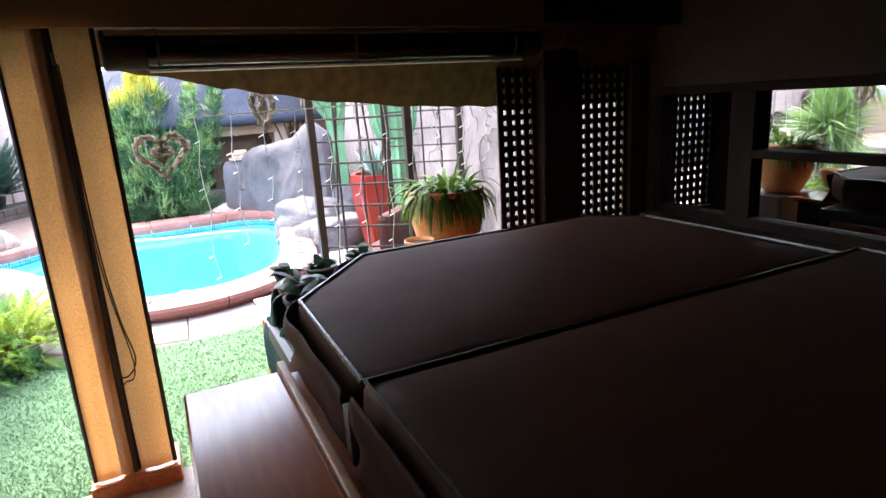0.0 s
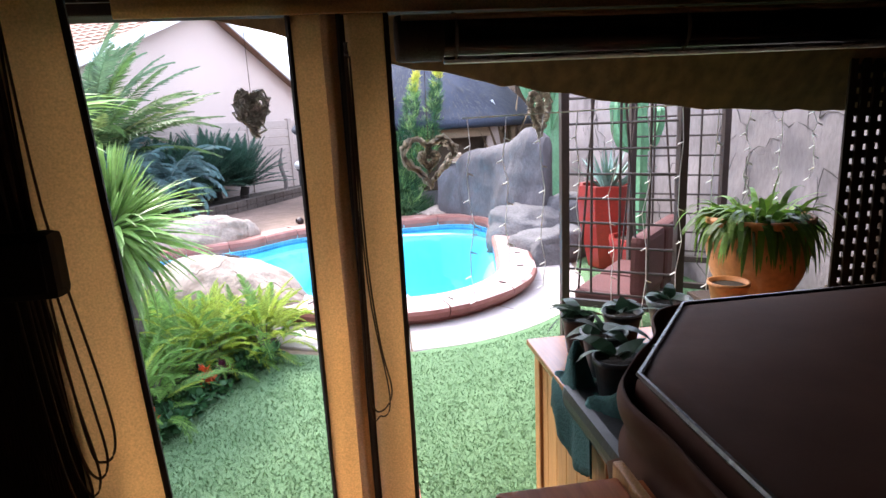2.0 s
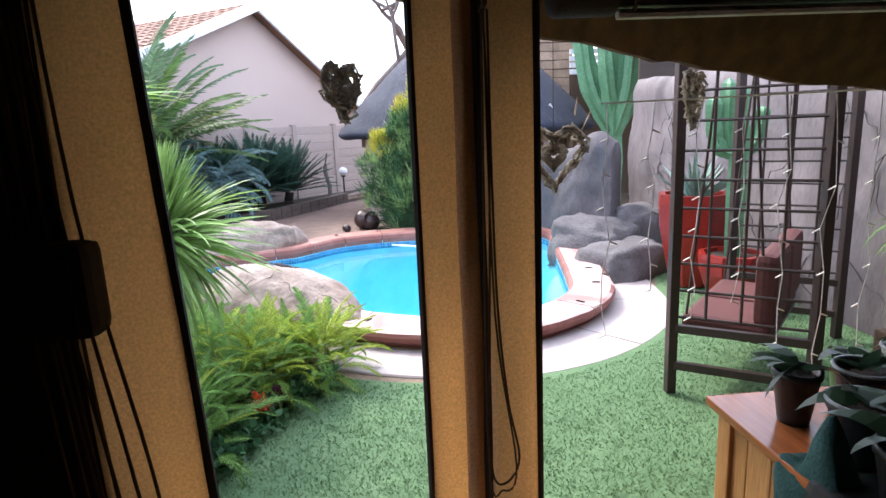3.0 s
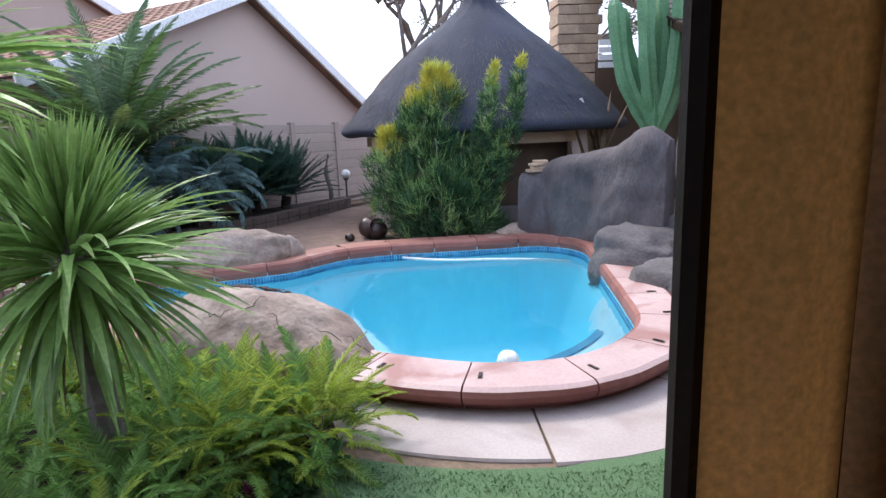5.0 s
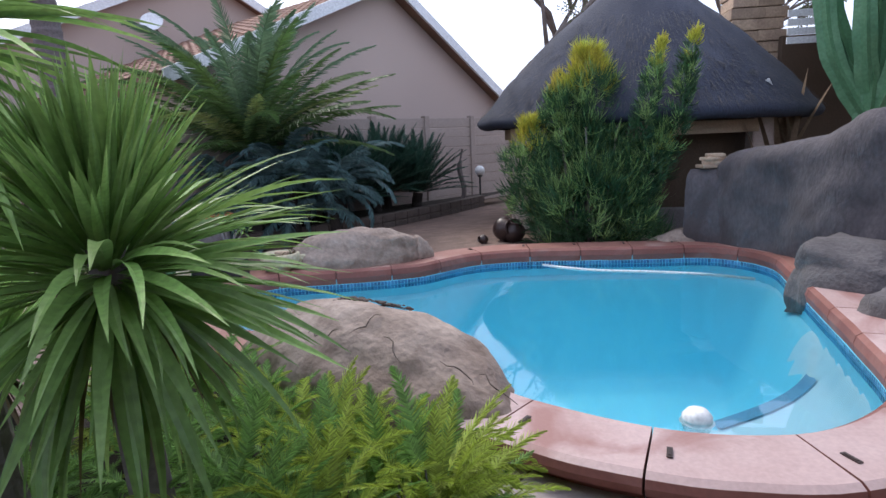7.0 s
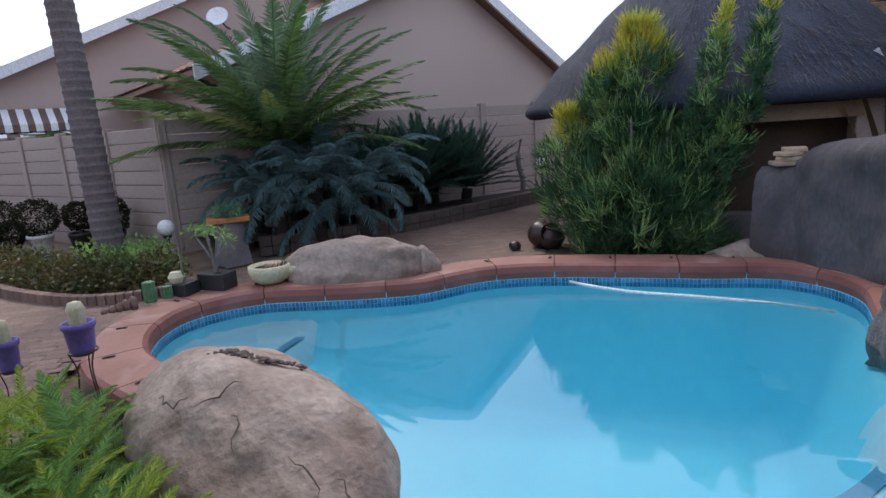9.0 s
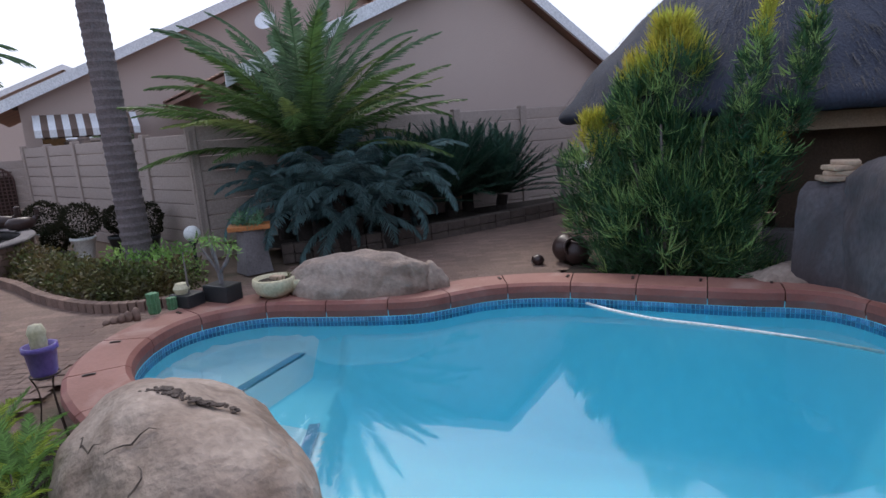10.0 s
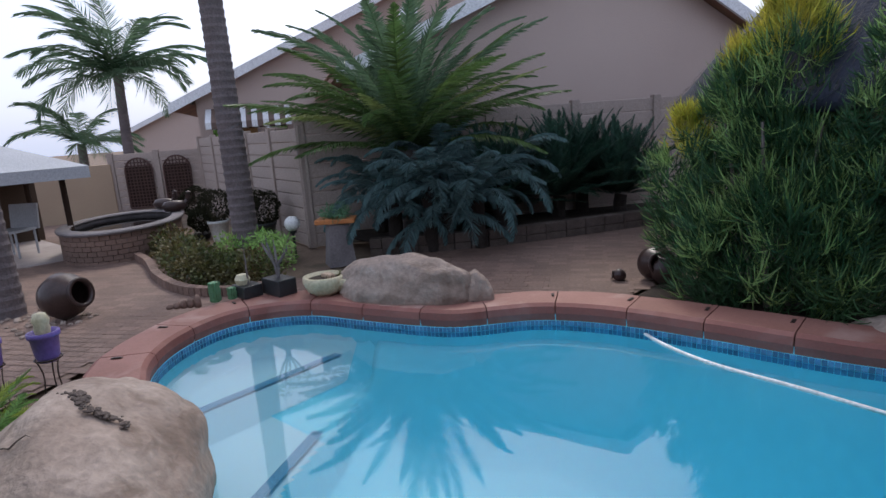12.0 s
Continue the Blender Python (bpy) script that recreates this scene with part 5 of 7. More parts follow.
# ---- woven hearts hung from the eave ----
def woven_heart(loc, s, rz, inner, solid=False):
    t = thing("woven_heart", loc, "grey woven twig heart hanging from the eave", "heart ornament", "woven hearts", rz=rz)
    def curve(k):
        out = []
        for a in np.linspace(0, 2 * math.pi, 41):
            out.append((k * 16 * math.sin(a) ** 3 / 16, 0, k * (13 * math.cos(a) - 5 * math.cos(2 * a) - 2 * math.cos(3 * a) - math.cos(4 * a)) / 16))
        return out
    rr = random.Random(int(s * 1000))
    for w in range(9):
        jit = [(x + rr.gauss(0, 0.008), rr.gauss(0, 0.010), z + rr.gauss(0, 0.008)) for x, y, z in curve(s * (0.84 + 0.02 * w))]
        part("twig", tube(jit, 0.005, 4, close=False), WICKER, t)
    if solid:
        for w in range(13):
            jit = [(x + rr.gauss(0, 0.006), rr.gauss(0, 0.006), z + rr.gauss(0, 0.006)) for x, y, z in curve(s * (0.10 + 0.056 * w))]
            part("twig", tube(jit, 0.0045, 4, close=False), WICKER, t)
    elif inner:
        small = None
        for w in range(7):
            bm = tube([(x, rr.gauss(0, 0.006), z - s * 0.05) for x, y, z in curve(s * (0.12 + 0.05 * w))], 0.0045, 4, close=False)
            small = part("small_heart" if small is None else "twig", bm, WICKER, small or t)
        part("thread", tube([(0, 0, s * 0.3), (0, 0, s * 0.62)], 0.0015, 4), CORD, t)
    part("string", tube([(0, 0, s * 0.4), (0, 0, 2.43 - loc[2])], 0.0015, 4), CORD, t)
    return t


woven_heart((0.03, 3.50, 1.53), 0.125, 8, True)
woven_heart((-0.693, 3.35, 1.775), 0.10, 62, True, True)
woven_heart((0.56, 3.53, 1.72), 0.11, 50, True)

# fairy lights looped in front of the opening
lights = thing("fairy_lights", (0.9, 3.44, 1.7), "clear fairy light string hanging in loops from the eave", "string lights")
rr = random.Random(9)
for k, x in enumerate(np.linspace(-0.7, 1.0, 11)):
    n = 7
    drop = rr.uniform(0.5, 1.25) if k < 8 else rr.uniform(0.3, 0.7)
    pts_ = [(x + 0.012 * math.sin(i * 2 + k), 0.0 + rr.gauss(0, 0.01), 0.0 - drop * i / n) for i in range(n + 1)]
    part("wire", tube(pts_, 0.0022, 4), WHITE, lights)
    for i in range(1, n + 1):
        p = pts_[i]
        part("bulb", tube([p, (p[0] + 0.028 * rr.choice((-1, 1)), p[1], p[2] - 0.012)], [0.0035, 0.0025], 5), WHITE, lights)
part("header_wire", tube([(-0.72, 0, 0.0), (0.2, 0, 0.01), (1.05, 0, 0.0)], 0.003, 4), WHITE, lights)

# ---- plants ----
def feather_plant(name, loc, label, category, meshes, n, el, seed, crown_z=0.0, trunk_r=0.0, trunk_mat=BARK, scale=(0.85, 1.15), group="", spread=0.06, part_name="frond", az=(0, 360)):
    """A rosette of feather leaves on a short trunk; each leaf is a part."""
    t = thing(name, loc, label, category, group)
    rr = random.Random(seed)
    if trunk_r:
        pts_ = [(0.02 * math.sin(k), 0.02 * math.cos(k * 1.3), crown_z * k / 8) for k in range(9)]
        part("trunk", tube(pts_, [trunk_r * (1.1 - 0.05 * (k % 2) - 0.02 * k) for k in range(9)], 12), trunk_mat, t)
    for i in range(n):
        u = (i + 0.5) / n
        a = az[0] + ((i * 137.5 + rr.uniform(-12, 12)) % 360) / 360 * (az[1] - az[0])
        e = el[0] + (el[1] - el[0]) * u ** 0.8 + rr.uniform(-6, 6)
        s = rr.uniform(*scale)
        p = (spread * math.cos(radians(a + 90)), spread * math.sin(radians(a + 90)), crown_z + 0.1 * u)
        link(part_name, meshes[rr.randrange(len(meshes))], None, t, frond_pose(p, a, e, rr.uniform(-15, 15)) @ Matrix.Scale(s, 4))
    return t


DARKBARK = material("dark_old_leaf_bases", (0.045, 0.035, 0.03), (0.03, 0.024, 0.02), 0.95, 6, 40, 0.7)
big_fr = [frond_mesh("cycad_frond", CYCAD, length=2.15, pairs=84, leaf=0.235, width=0.0105, droop=d, vee=-0.25, lean=0.35, seed=k) for k, d in enumerate((0.55, 0.8, 1.05))]
new_fr = [frond_mesh("cycad_frond", CYCADNEW, length=2.2, pairs=84, leaf=0.23, width=0.010, droop=d, vee=-0.1, lean=0.4, seed=k + 5) for k, d in enumerate((0.4, 0.75))]
glauc_fr = [frond_mesh("cycad_frond", CYCADGREY, length=2.3, pairs=88, leaf=0.24, width=0.0105, droop=d, vee=-0.2, lean=0.4, seed=k + 25) for k, d in enumerate((0.7, 1.0))]
CYC = (-4.85, 11.95, G)
t = feather_plant("cycad", CYC, "tall cycad with a wide crown of arching feathery fronds", "cycad", big_fr, 40, (8, 56), 2, 1.34, 0.2, scale=(0.95, 1.15))
rr = random.Random(12)
for i in range(10):
    link("frond", new_fr[i % 2], None, t, frond_pose((0, 0, 1.38), i * 137.5 + 20, rr.uniform(24, 60), rr.uniform(-10, 10)) @ Matrix.Scale(rr.uniform(0.85, 1.05), 4))
for i in range(24):
    link("frond", glauc_fr[i % 2], None, t, frond_pose((0, 0, 1.42), i * 137.5 + 70, rr.uniform(52, 87), rr.uniform(-12, 12)) @ Matrix.Scale(rr.uniform(0.92, 1.15), 4))
blue_fr = [frond_mesh("blue_frond", CYCADBLUE, length=1.0, pairs=40, leaf=0.185, width=0.012, droop=d, vee=-0.35, lean=0.3, seed=k + 9) for k, d in enumerate((1.3, 1.8))]
for k, (x, y, z, n) in enumerate(((-4.15, 11.55, 0.95, 15), (-3.7, 12.0, 0.75, 14), (-4.6, 11.35, 0.70, 14), (-3.75, 12.55, 0.95, 13), (-5.2, 11.65, 0.9, 12), (-4.45, 12.1, 1.1, 14), (-4.05, 11.75, 0.5, 14))):
    feather_plant("blue_cycad", (x, y, G), "low cycad with drooping silvery blue fronds", "cycad", blue_fr, int(n * 1.6), (-14, 60), 20 + k, z, 0.10, trunk_mat=DARKBARK, group="blue cycads")
dark_fr = [frond_mesh("dark_frond", DARKCYCAD, length=1.25, pairs=52, leaf=0.17, width=0.0125, droop=d, vee=0.3, lean=0.45, seed=k + 13) for k, d in enumerate((0.2, 0.45))]
for k, (x, y, z, n) in enumerate(((-4.0, 13.1, 0.45, 34), (-3.45, 13.6, 0.50, 34), (-2.85, 14.35, 0.45, 34), (-3.4, 14.2, 0.60, 26), (-4.5, 12.9, 0.5, 22), (-4.0, 12.65, 0.4, 22))):
    feather_plant("dark_cycad", (x, y, G), "dense dark green cycad with stiff upright fronds", "cycad", dark_fr, int(n * 1.9), (6, 86), 40 + k, z, 0.1, trunk_mat=DARKBARK, scale=(0.75, 0.98), group="dark cycads")


def strap_blade(droop, seed, width=0.034, seg=7):
    """A pointed channelled strap of length 1 along +y; returns verts, faces."""
    rg = np.random.default_rng(seed)
    V, F = [], []
    y = z = a = 0.0
    tw = rg.normal() * 0.35
    for i in range(seg + 1):
        q = i / seg
        w = width * (0.5 + 0.5 * min(1, q * 3.2)) * min(1.0, (1 - q) * 1.9) ** 0.85 + 0.0006
        c, n = math.cos(tw * q), math.sin(tw * q)
        up = 0.34 * w
        V += [(-w * c, y, z + up - w * n), (0, y, z), (w * c, y, z + up + w * n)]
        a -= droop / seg * (0.4 + 1.2 * q)
        y, z = y + math.cos(a) / seg, z + math.sin(a) / seg
    for i in range(seg):
        k = 3 * i
        F += [(k, k + 1, k + 4, k + 3), (k + 1, k + 2, k + 5, k + 4)]
    return V, F


def yucca(loc, crown, n, L, seed, label, steep=1.0):
    """A sheaf of upright straps on top, level ones round the waist and hanging ones below."""
    t = thing("yucca", loc, label, "yucca")
    part("trunk", tube(spline([(0.05, 0.03, 0), (0.02, 0, crown * 0.5), (0, 0, crown)], 5), [0.07 - 0.002 * k for k in range(11)], 10), BARK, t)
    rg = np.random.default_rng(seed)
    shapes = []
    for d in (0.12, 0.3, 0.5, 0.75, 1.0, 1.3):
        me = bpy.data.meshes.new("blade")
        bv, bf = strap_blade(d, seed + int(d * 10))
        me.from_pydata(bv, [], bf)
        me.materials.append(YUCCA)
        shapes.append(me)
    rest_v, rest_f = [], []
    for i in range(n):
        u = rg.random()
        az_ = i * 137.508 + rg.normal() * 9
        if u > 0.42:
            el_, k = 30 + 54 * ((u - 0.42) / 0.58) ** 0.8 * steep, int(rg.integers(0, 2))
        elif u > 0.17:
            el_, k = -6 + 40 * (u - 0.17) / 0.25, int(rg.integers(1, 4))
        else:
            el_, k = -62 + 56 * u / 0.17, int(rg.integers(1, 4))
        el_ += rg.normal() * 6
        z = crown - 0.24 + 0.30 * u
        r = 0.055 + 0.05 * rg.random()
        p = (r * math.cos(radians(az_ + 90)), r * math.sin(radians(az_ + 90)), z)
        ln = L * rg.uniform(0.78, 1.1) * (0.63 if u > 0.42 else 1.0)
        m = frond_pose(p, az_, el_, rg.normal() * 16) @ Matrix.Diagonal((ln * rg.uniform(0.8, 1.15), ln, ln, 1))
        if i < 300:
            link("blade", shapes[k], None, t, m)
        else:
            b0 = len(rest_v)
            rest_v += [tuple(m @ q.co) for q in shapes[k].vertices]
            rest_f += [tuple(b0 + q for q in pl.vertices) for pl in shapes[k].polygons]
    if rest_f:
        tagged(raw("blade_mass", rest_v, rest_f, YUCCA, t), kind="stuff")
    B, D, LL = [], [], []
    for i in range(40):
        a = rg.uniform(0, 2 * np.pi)
        B.append((0.05 * math.cos(a), 0.05 * math.sin(a), crown - 0.22))
        D.append((math.cos(a), math.sin(a), -0.8))
        LL.append(L * rg.uniform(0.6, 0.9))
    v, f = blade_cloud(B, D, LL, 0.011, 1.5, 4, seed + 1)
    tagged(raw("dry_skirt", v, f, DRYLEAF, t), "dry brown hanging blades", kind="stuff")
    return t


yucca((-1.98, 5.02, G), 1.27, 620, 0.61, 4, "dense yucca with a ball of pointed green blades")
yucca((-2.52, 5.02, G), 1.98, 260, 0.72, 7, "tall yucca with arching pale green blades", 0.7)
yucca((-3.1, 5.6, G), 0.75, 240, 0.6, 9, "low yucca with pointed green blades")

# ferns of the front bed
gold_fr = [frond_mesh("fern_frond", GOLDFERN, length=0.36, pairs=44, leaf=0.054, width=0.0036, droop=d, vee=0.1, lean=0.45, seed=k + 31) for k, d in enumerate((0.5, 0.9, 1.4))]
green_fr = [frond_mesh("fern_frond", GREENFERN, length=0.36, pairs=44, leaf=0.054, width=0.0036, droop=d, vee=0.1, lean=0.45, seed=k + 41) for k, d in enumerate((0.5, 1.0, 1.5))]
ferns = [(-1.32, 5.45, 1), (-1.12, 5.3, 1), (-1.55, 5.62, 1), (-1.45, 5.15, 1), (-1.75, 5.8, 1), (-1.22, 5.65, 1), (-1.62, 5.0, 0), (-1.85, 5.35, 0), (-1.75, 4.75, 0), (-1.72, 4.42, 0), (-2.1, 4.6, 0), (-2.3, 5.5, 0), (-2.1, 5.95, 0), (-2.55, 5.15, 0), (-2.7, 6.0, 1), (-2.0, 4.25, 0), (-2.45, 4.25, 0), (-1.95, 3.95, 0), (-2.5, 6.4, 0), (-2.95, 6.45, 1)]
for k, (x, y, gold) in enumerate(ferns):
    t = thing("fern", (x, y, G), "bushy fern with lacy golden green fronds" if gold else "bushy fern with lacy dark green fronds", "fern", "ferns of the front bed")
    rr = random.Random(60 + k)
    top = (0.30 if gold else 0.26) * (0.55 if y > 5.35 else 1.0)
    for i in range(9):
        a = rr.uniform(0, 6.28)
        part("stem", tube([(0, 0, 0), (0.05 * math.cos(a), 0.05 * math.sin(a), top * 0.5), (0.13 * math.cos(a), 0.13 * math.sin(a), top)], 0.004, 4), BARK, t)
    for i in range(58):
        a, u = i * 137.5 + rr.uniform(-15, 15), rr.random()
        r = 0.20 * math.sqrt(rr.random()) * (1.1 - 0.6 * u)
        p = (r * math.cos(radians(a + 90)), r * math.sin(radians(a + 90)), 0.04 + top * u)
        young = gold and rr.random() < 0.75 or rr.random() < 0.12
        link("frond", (gold_fr if young else green_fr)[rr.randrange(3)], None, t, frond_pose(p, a, 10 + 55 * u + rr.uniform(-18, 18), rr.uniform(-25, 25)) @ Matrix.Scale(rr.uniform(0.7, 1.15), 4))

V, F = [], []
rg = np.random.default_rng(77)
for i in range(34):
    s = rg.random()
    x, y = -1.62 + 0.58 * s - abs(rg.normal()) * 0.10, 4.05 + 1.25 * s
    v, f = leaf_cloud((x, y, G + 0.05), (0.09, 0.09, 0.06), 60, 0.055, 0.02, 200 + i, 0.2)
    F += (f + len(V)).tolist()
    V += v.tolist()
gc = raw("groundcover", V, F, GROUNDLEAF)
tagged(gc, "low green groundcover edging the front bed", "groundcover", kind="stuff")
for k, (x, y, z, m, nm) in enumerate(((-1.42, 4.70, 0.12, REDFLOWER, "red"), (-1.60, 4.20, 0.07, REDFLOWER, "red"), (-1.68, 4.08, 0.06, REDFLOWER, "red"), (-1.34, 4.86, 0.10, PURPLELEAF, "purple"))):
    t = thing("bedding_flower", (x, y, G), "small %s bedding flower at the edge of the lawn" % nm, "flower")
    v, f = leaf_cloud((0, 0, z), (0.045, 0.045, 0.075), 90, 0.04, 0.012, 300 + k, 0.1)
    raw("petals", v, f, m, t)
    v, f = leaf_cloud((0, 0, z * 0.4), (0.07, 0.07, 0.04), 40, 0.05, 0.018, 320 + k, 0.1)
    raw("leaves", v, f, GROUNDLEAF, t)


# pencil bush
def stick_cloud(cols, seed, kind):
    """Tufts of short forked stems on the skin of several rounded columns; the tip tufts crown the columns marked for it."""
    rg = np.random.default_rng(seed)
    P, D, L = [], [], []
    for cx, cy, rx, ry, z0, z1, n, gold in cols:
        for i in range(n):
            a, u = rg.uniform(0, 2 * np.pi), rg.random() ** 0.85
            z = z0 + (z1 - z0) * u
            env = max(0.22, 1 - max(0, (u - 0.35) / 0.65) ** 1.8) * (0.75 + 0.25 * min(1, u / 0.25))
            r = (0.55 + 0.45 * math.sqrt(rg.random())) * env * (1 + 0.6 * noise.noise(Vector((math.cos(a) * 2.1, math.sin(a) * 2.1, z * 3.0 + cx * 5))))
            p = np.array((cx - (0.3 * (1 - u) if cx > 0.65 else 0.0) + rx * r * math.cos(a), cy + ry * r * math.sin(a), z))
            d0 = np.array((math.cos(a) * 0.9, math.sin(a) * 0.9, 0.45 + 0.9 * u))
            d0 += rg.normal(size=3) * 0.35
            d = d0 + rg.normal(size=(13, 3)) * 0.75
            is_tip = gold > 0 and u > 1 - gold + rg.normal() * 0.04
            # painted highlights: pale tufts grow more frequent with height, the base stays dark
            what = 2 if is_tip else (1 if rg.random() < 0.12 + 0.30 * u else 0)
            if what != kind:
                continue
            P.append(p + rg.normal(size=(13, 3)) * 0.02)
            D.append(d / np.linalg.norm(d, axis=1)[:, None])
            L.append(rg.uniform(0.10, 0.26, 13) * (0.75 if is_tip else 1.0) * min(1.0, 0.42 + rx))
    P, D, L = np.concatenate(P), np.concatenate(D), np.concatenate(L)[:, None]
    S = np.cross(D, rg.normal(size=D.shape))
    S /= np.linalg.norm(S, axis=1)[:, None]
    w = 0.0043
    lift = np.array((0, 0, 0.30)) * L
    A, M = P + D * L * 0.35 + lift * 0.1, P + D * L * 0.7 + lift * 0.42
    v = np.stack([P - S * w, P + S * w, A + S * w, M + S * w * 0.9, P + D * L * 0.94 + lift, M - S * w * 0.9, A - S * w], 1).reshape(-1, 3)
    k = np.arange(0, len(v), 7)[:, None]
    return v, np.concatenate([k + np.array([0, 1, 2, 6]), k + np.array([6, 2, 3, 5])]).tolist() + (k + np.array([5, 3, 4])).tolist()


PB = (0.0, 11.25)
pencil_cols = [(-0.04, 0.05, 0.84, 0.55, 0.05, 1.50, 760, 0), (-0.02, 0.22, 0.50, 0.44, 1.0, 2.46, 460, 0.28), (-0.34, 0.15, 0.36, 0.32, 1.0, 2.12, 240, 0.2), (0.22, 0.15, 0.16, 0.2, 1.0, 1.80, 100, 0.15),
               (-0.78, 0.10, 0.32, 0.3, 0.4, 1.62, 230, 0.26), (0.76, -0.30, 0.11, 0.11, 1.05, 2.45, 150, 0.14), (1.15, -0.22, 0.12, 0.12, 1.0, 2.56, 170, 0.12), (0.80, -0.25, 0.22, 0.2, 0.6, 1.5, 150, 0), (0.90, -0.2, 0.13, 0.13, 0.85, 1.36, 60, 0.35),
               (0.05, -0.30, 0.80, 0.33, 0.0, 0.95, 380, 0), (0.42, -0.2, 0.32, 0.3, 0.1, 1.25, 200, 0)]
pencil = thing("pencil_bush", (*PB, G), "tall pencil bush of fine green stems with golden tips", "bush")
for k in range(7):
    a = k * 0.9
    part("stem", tube(spline([(0.15 * math.cos(a), 0.15 * math.sin(a), 0), (0.3 * math.cos(a), 0.2 * math.sin(a), 0.7), (0.45 * math.cos(a), 0.25 * math.sin(a), 1.5)], 5), [0.03 - 0.002 * i for i in range(11)], 7), BARK, pencil)
tagged(raw("green_foliage", *stick_cloud(pencil_cols, 5, 0), PENCIL, pencil), kind="stuff")
tagged(raw("pale_foliage", *stick_cloud(pencil_cols, 5, 1), PENCILPALE, pencil), "pale green stems, highlights put into their colour", kind="stuff")
tagged(raw("golden_foliage", *stick_cloud(pencil_cols, 5, 2), PENCILTIP, pencil), "golden yellow stem tips", kind="stuff")


# palms
def ringed_trunk(t, pts_, r0, r1, step=0.11):
    pl = np.array(spline(pts_, 30))
    n = len(pl)
    d = np.r_[0, np.cumsum(np.linalg.norm(np.diff(pl, axis=0), axis=1))]
    s = np.arange(0, d[-1], step / 3)
    pp = [tuple(np.interp(q, d, pl[:, c]) for c in range(3)) for q in s]
    rad = [(r0 + (r1 - r0) * q / d[-1]) * (1.05 if i % 3 == 0 else 0.98 if i % 3 == 1 else 1.0) for i, q in enumerate(s)]
    part("trunk", tube(pp, rad, 18), PALMBARK, t, smooth=False)


palm_fr = [frond_mesh("palm_frond", CYCADGREY, length=2.3, pairs=44, leaf=0.55, width=0.014, droop=d, vee=-0.35, lean=0.55, seed=k + 51) for k, d in enumerate((1.1, 1.6))]
def palm(loc, top, r, n, seed, label, s=1.0):
    t = thing("palm_tree", loc, label, "palm tree")
    ringed_trunk(t, [(0, 0, 0), (top[0] * 0.4, top[1] * 0.4, top[2] * 0.5), top], r, r * 0.75)
    rr = random.Random(seed)
    for i in range(n):
        link("frond", palm_fr[i % 2], None, t, frond_pose(top, i * 137.5, rr.uniform(0, 75), rr.uniform(-20, 20)) @ Matrix.Scale(s * rr.uniform(0.85, 1.1), 4))
    return t


palm((-6.25, 10.08, G), (-0.35, 0.1, 6.0), 0.175, 22, 1, "tall palm with a grey ringed trunk")
palm((-17.2, 12.7, G), (0.0, 0.1, 3.7), 0.16, 34, 2, "slender palm with drooping feathery fronds behind the yard wall", 1.2)
palm((-19.5, 12.2, G), (0.1, 0.0, 1.9), 0.16, 18, 3, "low palm with arching fronds behind the yard wall", 0.9)
palm((-6.15, 7.3, G), (-0.15, -0.1, 5.5), 0.14, 16, 4, "palm with a dark grey trunk beside the clay yard")

# clipped hedge and kerb
V, F = [], []
hx = spline([(-8.2, 9.75), (-7.2, 9.55), (-6.2, 9.25), (-5.4, 9.15), (-4.95, 9.45)], 5)
for i, p in enumerate(hx):
    v, f = leaf_cloud((p[0], p[1], 0.10 + 0.05 * math.sin(i)), (0.36, 0.34, 0.26), 520, 0.05, 0.016, 500 + i, 0.35)
    F += (f + len(V)).tolist()
    V += v.tolist()
tagged(raw("hedge", V, F, HEDGE), "low clipped hedge with reddish green leaves", "hedge", kind="stuff")
V, F = [], []
for i in range(8):
    p = (-6.5 + 0.16 * i, 10.0 + 0.22 * math.sin(i * 1.7), 0.08)
    v, f = leaf_cloud(p, (0.3, 0.28, 0.3), 380, 0.06, 0.014, 540 + i, 0.3)
    F += (f + len(V)).tolist()
    V += v.tolist()
tagged(raw("shrubs", V, F, GREENFERN), "low green shrubs round the garden lamp", "shrub", kind="stuff")
kerb = thing("bed_kerb", (0, 0, G), "low clay kerb along the hedge bed", "kerb")
tagged(kerb, kind="structure")
kp = np.array(spline([(-8.9, 9.35), (-7.4, 9.15), (-6.2, 8.82), (-5.2, 8.72), (-4.62, 9.0), (-4.45, 9.5)], 8))
for a, b in zip(kp, kp[1:]):
    d = b - a
    part("kerb_brick", box(0.004, float(np.linalg.norm(d)) - 0.004, -0.05, 0.05, 0.0, 0.13, 0.008, m=pose(a[0], a[1], 0, 0, 0, math.degrees(math.atan2(d[1], d[0])))), PAVE, kerb)
for x, y, r, hh, nm in ((-9.52, 10.95, 0.27, 0.36, 1), (-8.85, 10.68, 0.20, 0.10, 0), (-8.22, 10.68, 0.27, 0.36, 1), (-7.75, 10.95, 0.20, 0.34, 0), (-7.05, 10.85, 0.26, 0.36, 0)):
    t = flower_pot("topiary_pot", (x, y, G), 0.17, hh, WHITE if nm else BLACKPOT, "clipped dark ball topiary in a patterned white pot" if nm else "clipped dark ball topiary in a black pot", "topiary")
    part("stem", tube([(0, 0, hh * 0.8), (0, 0, hh + 0.1)], 0.02, 8), BARK, t)
    v, f = leaf_cloud((0, 0, hh + 0.24), (r, r, r), 3200, 0.03, 0.011, 600 + int(x * 10) % 90, 0.8)
    raw("ball", v, f, TOPIARY, t)


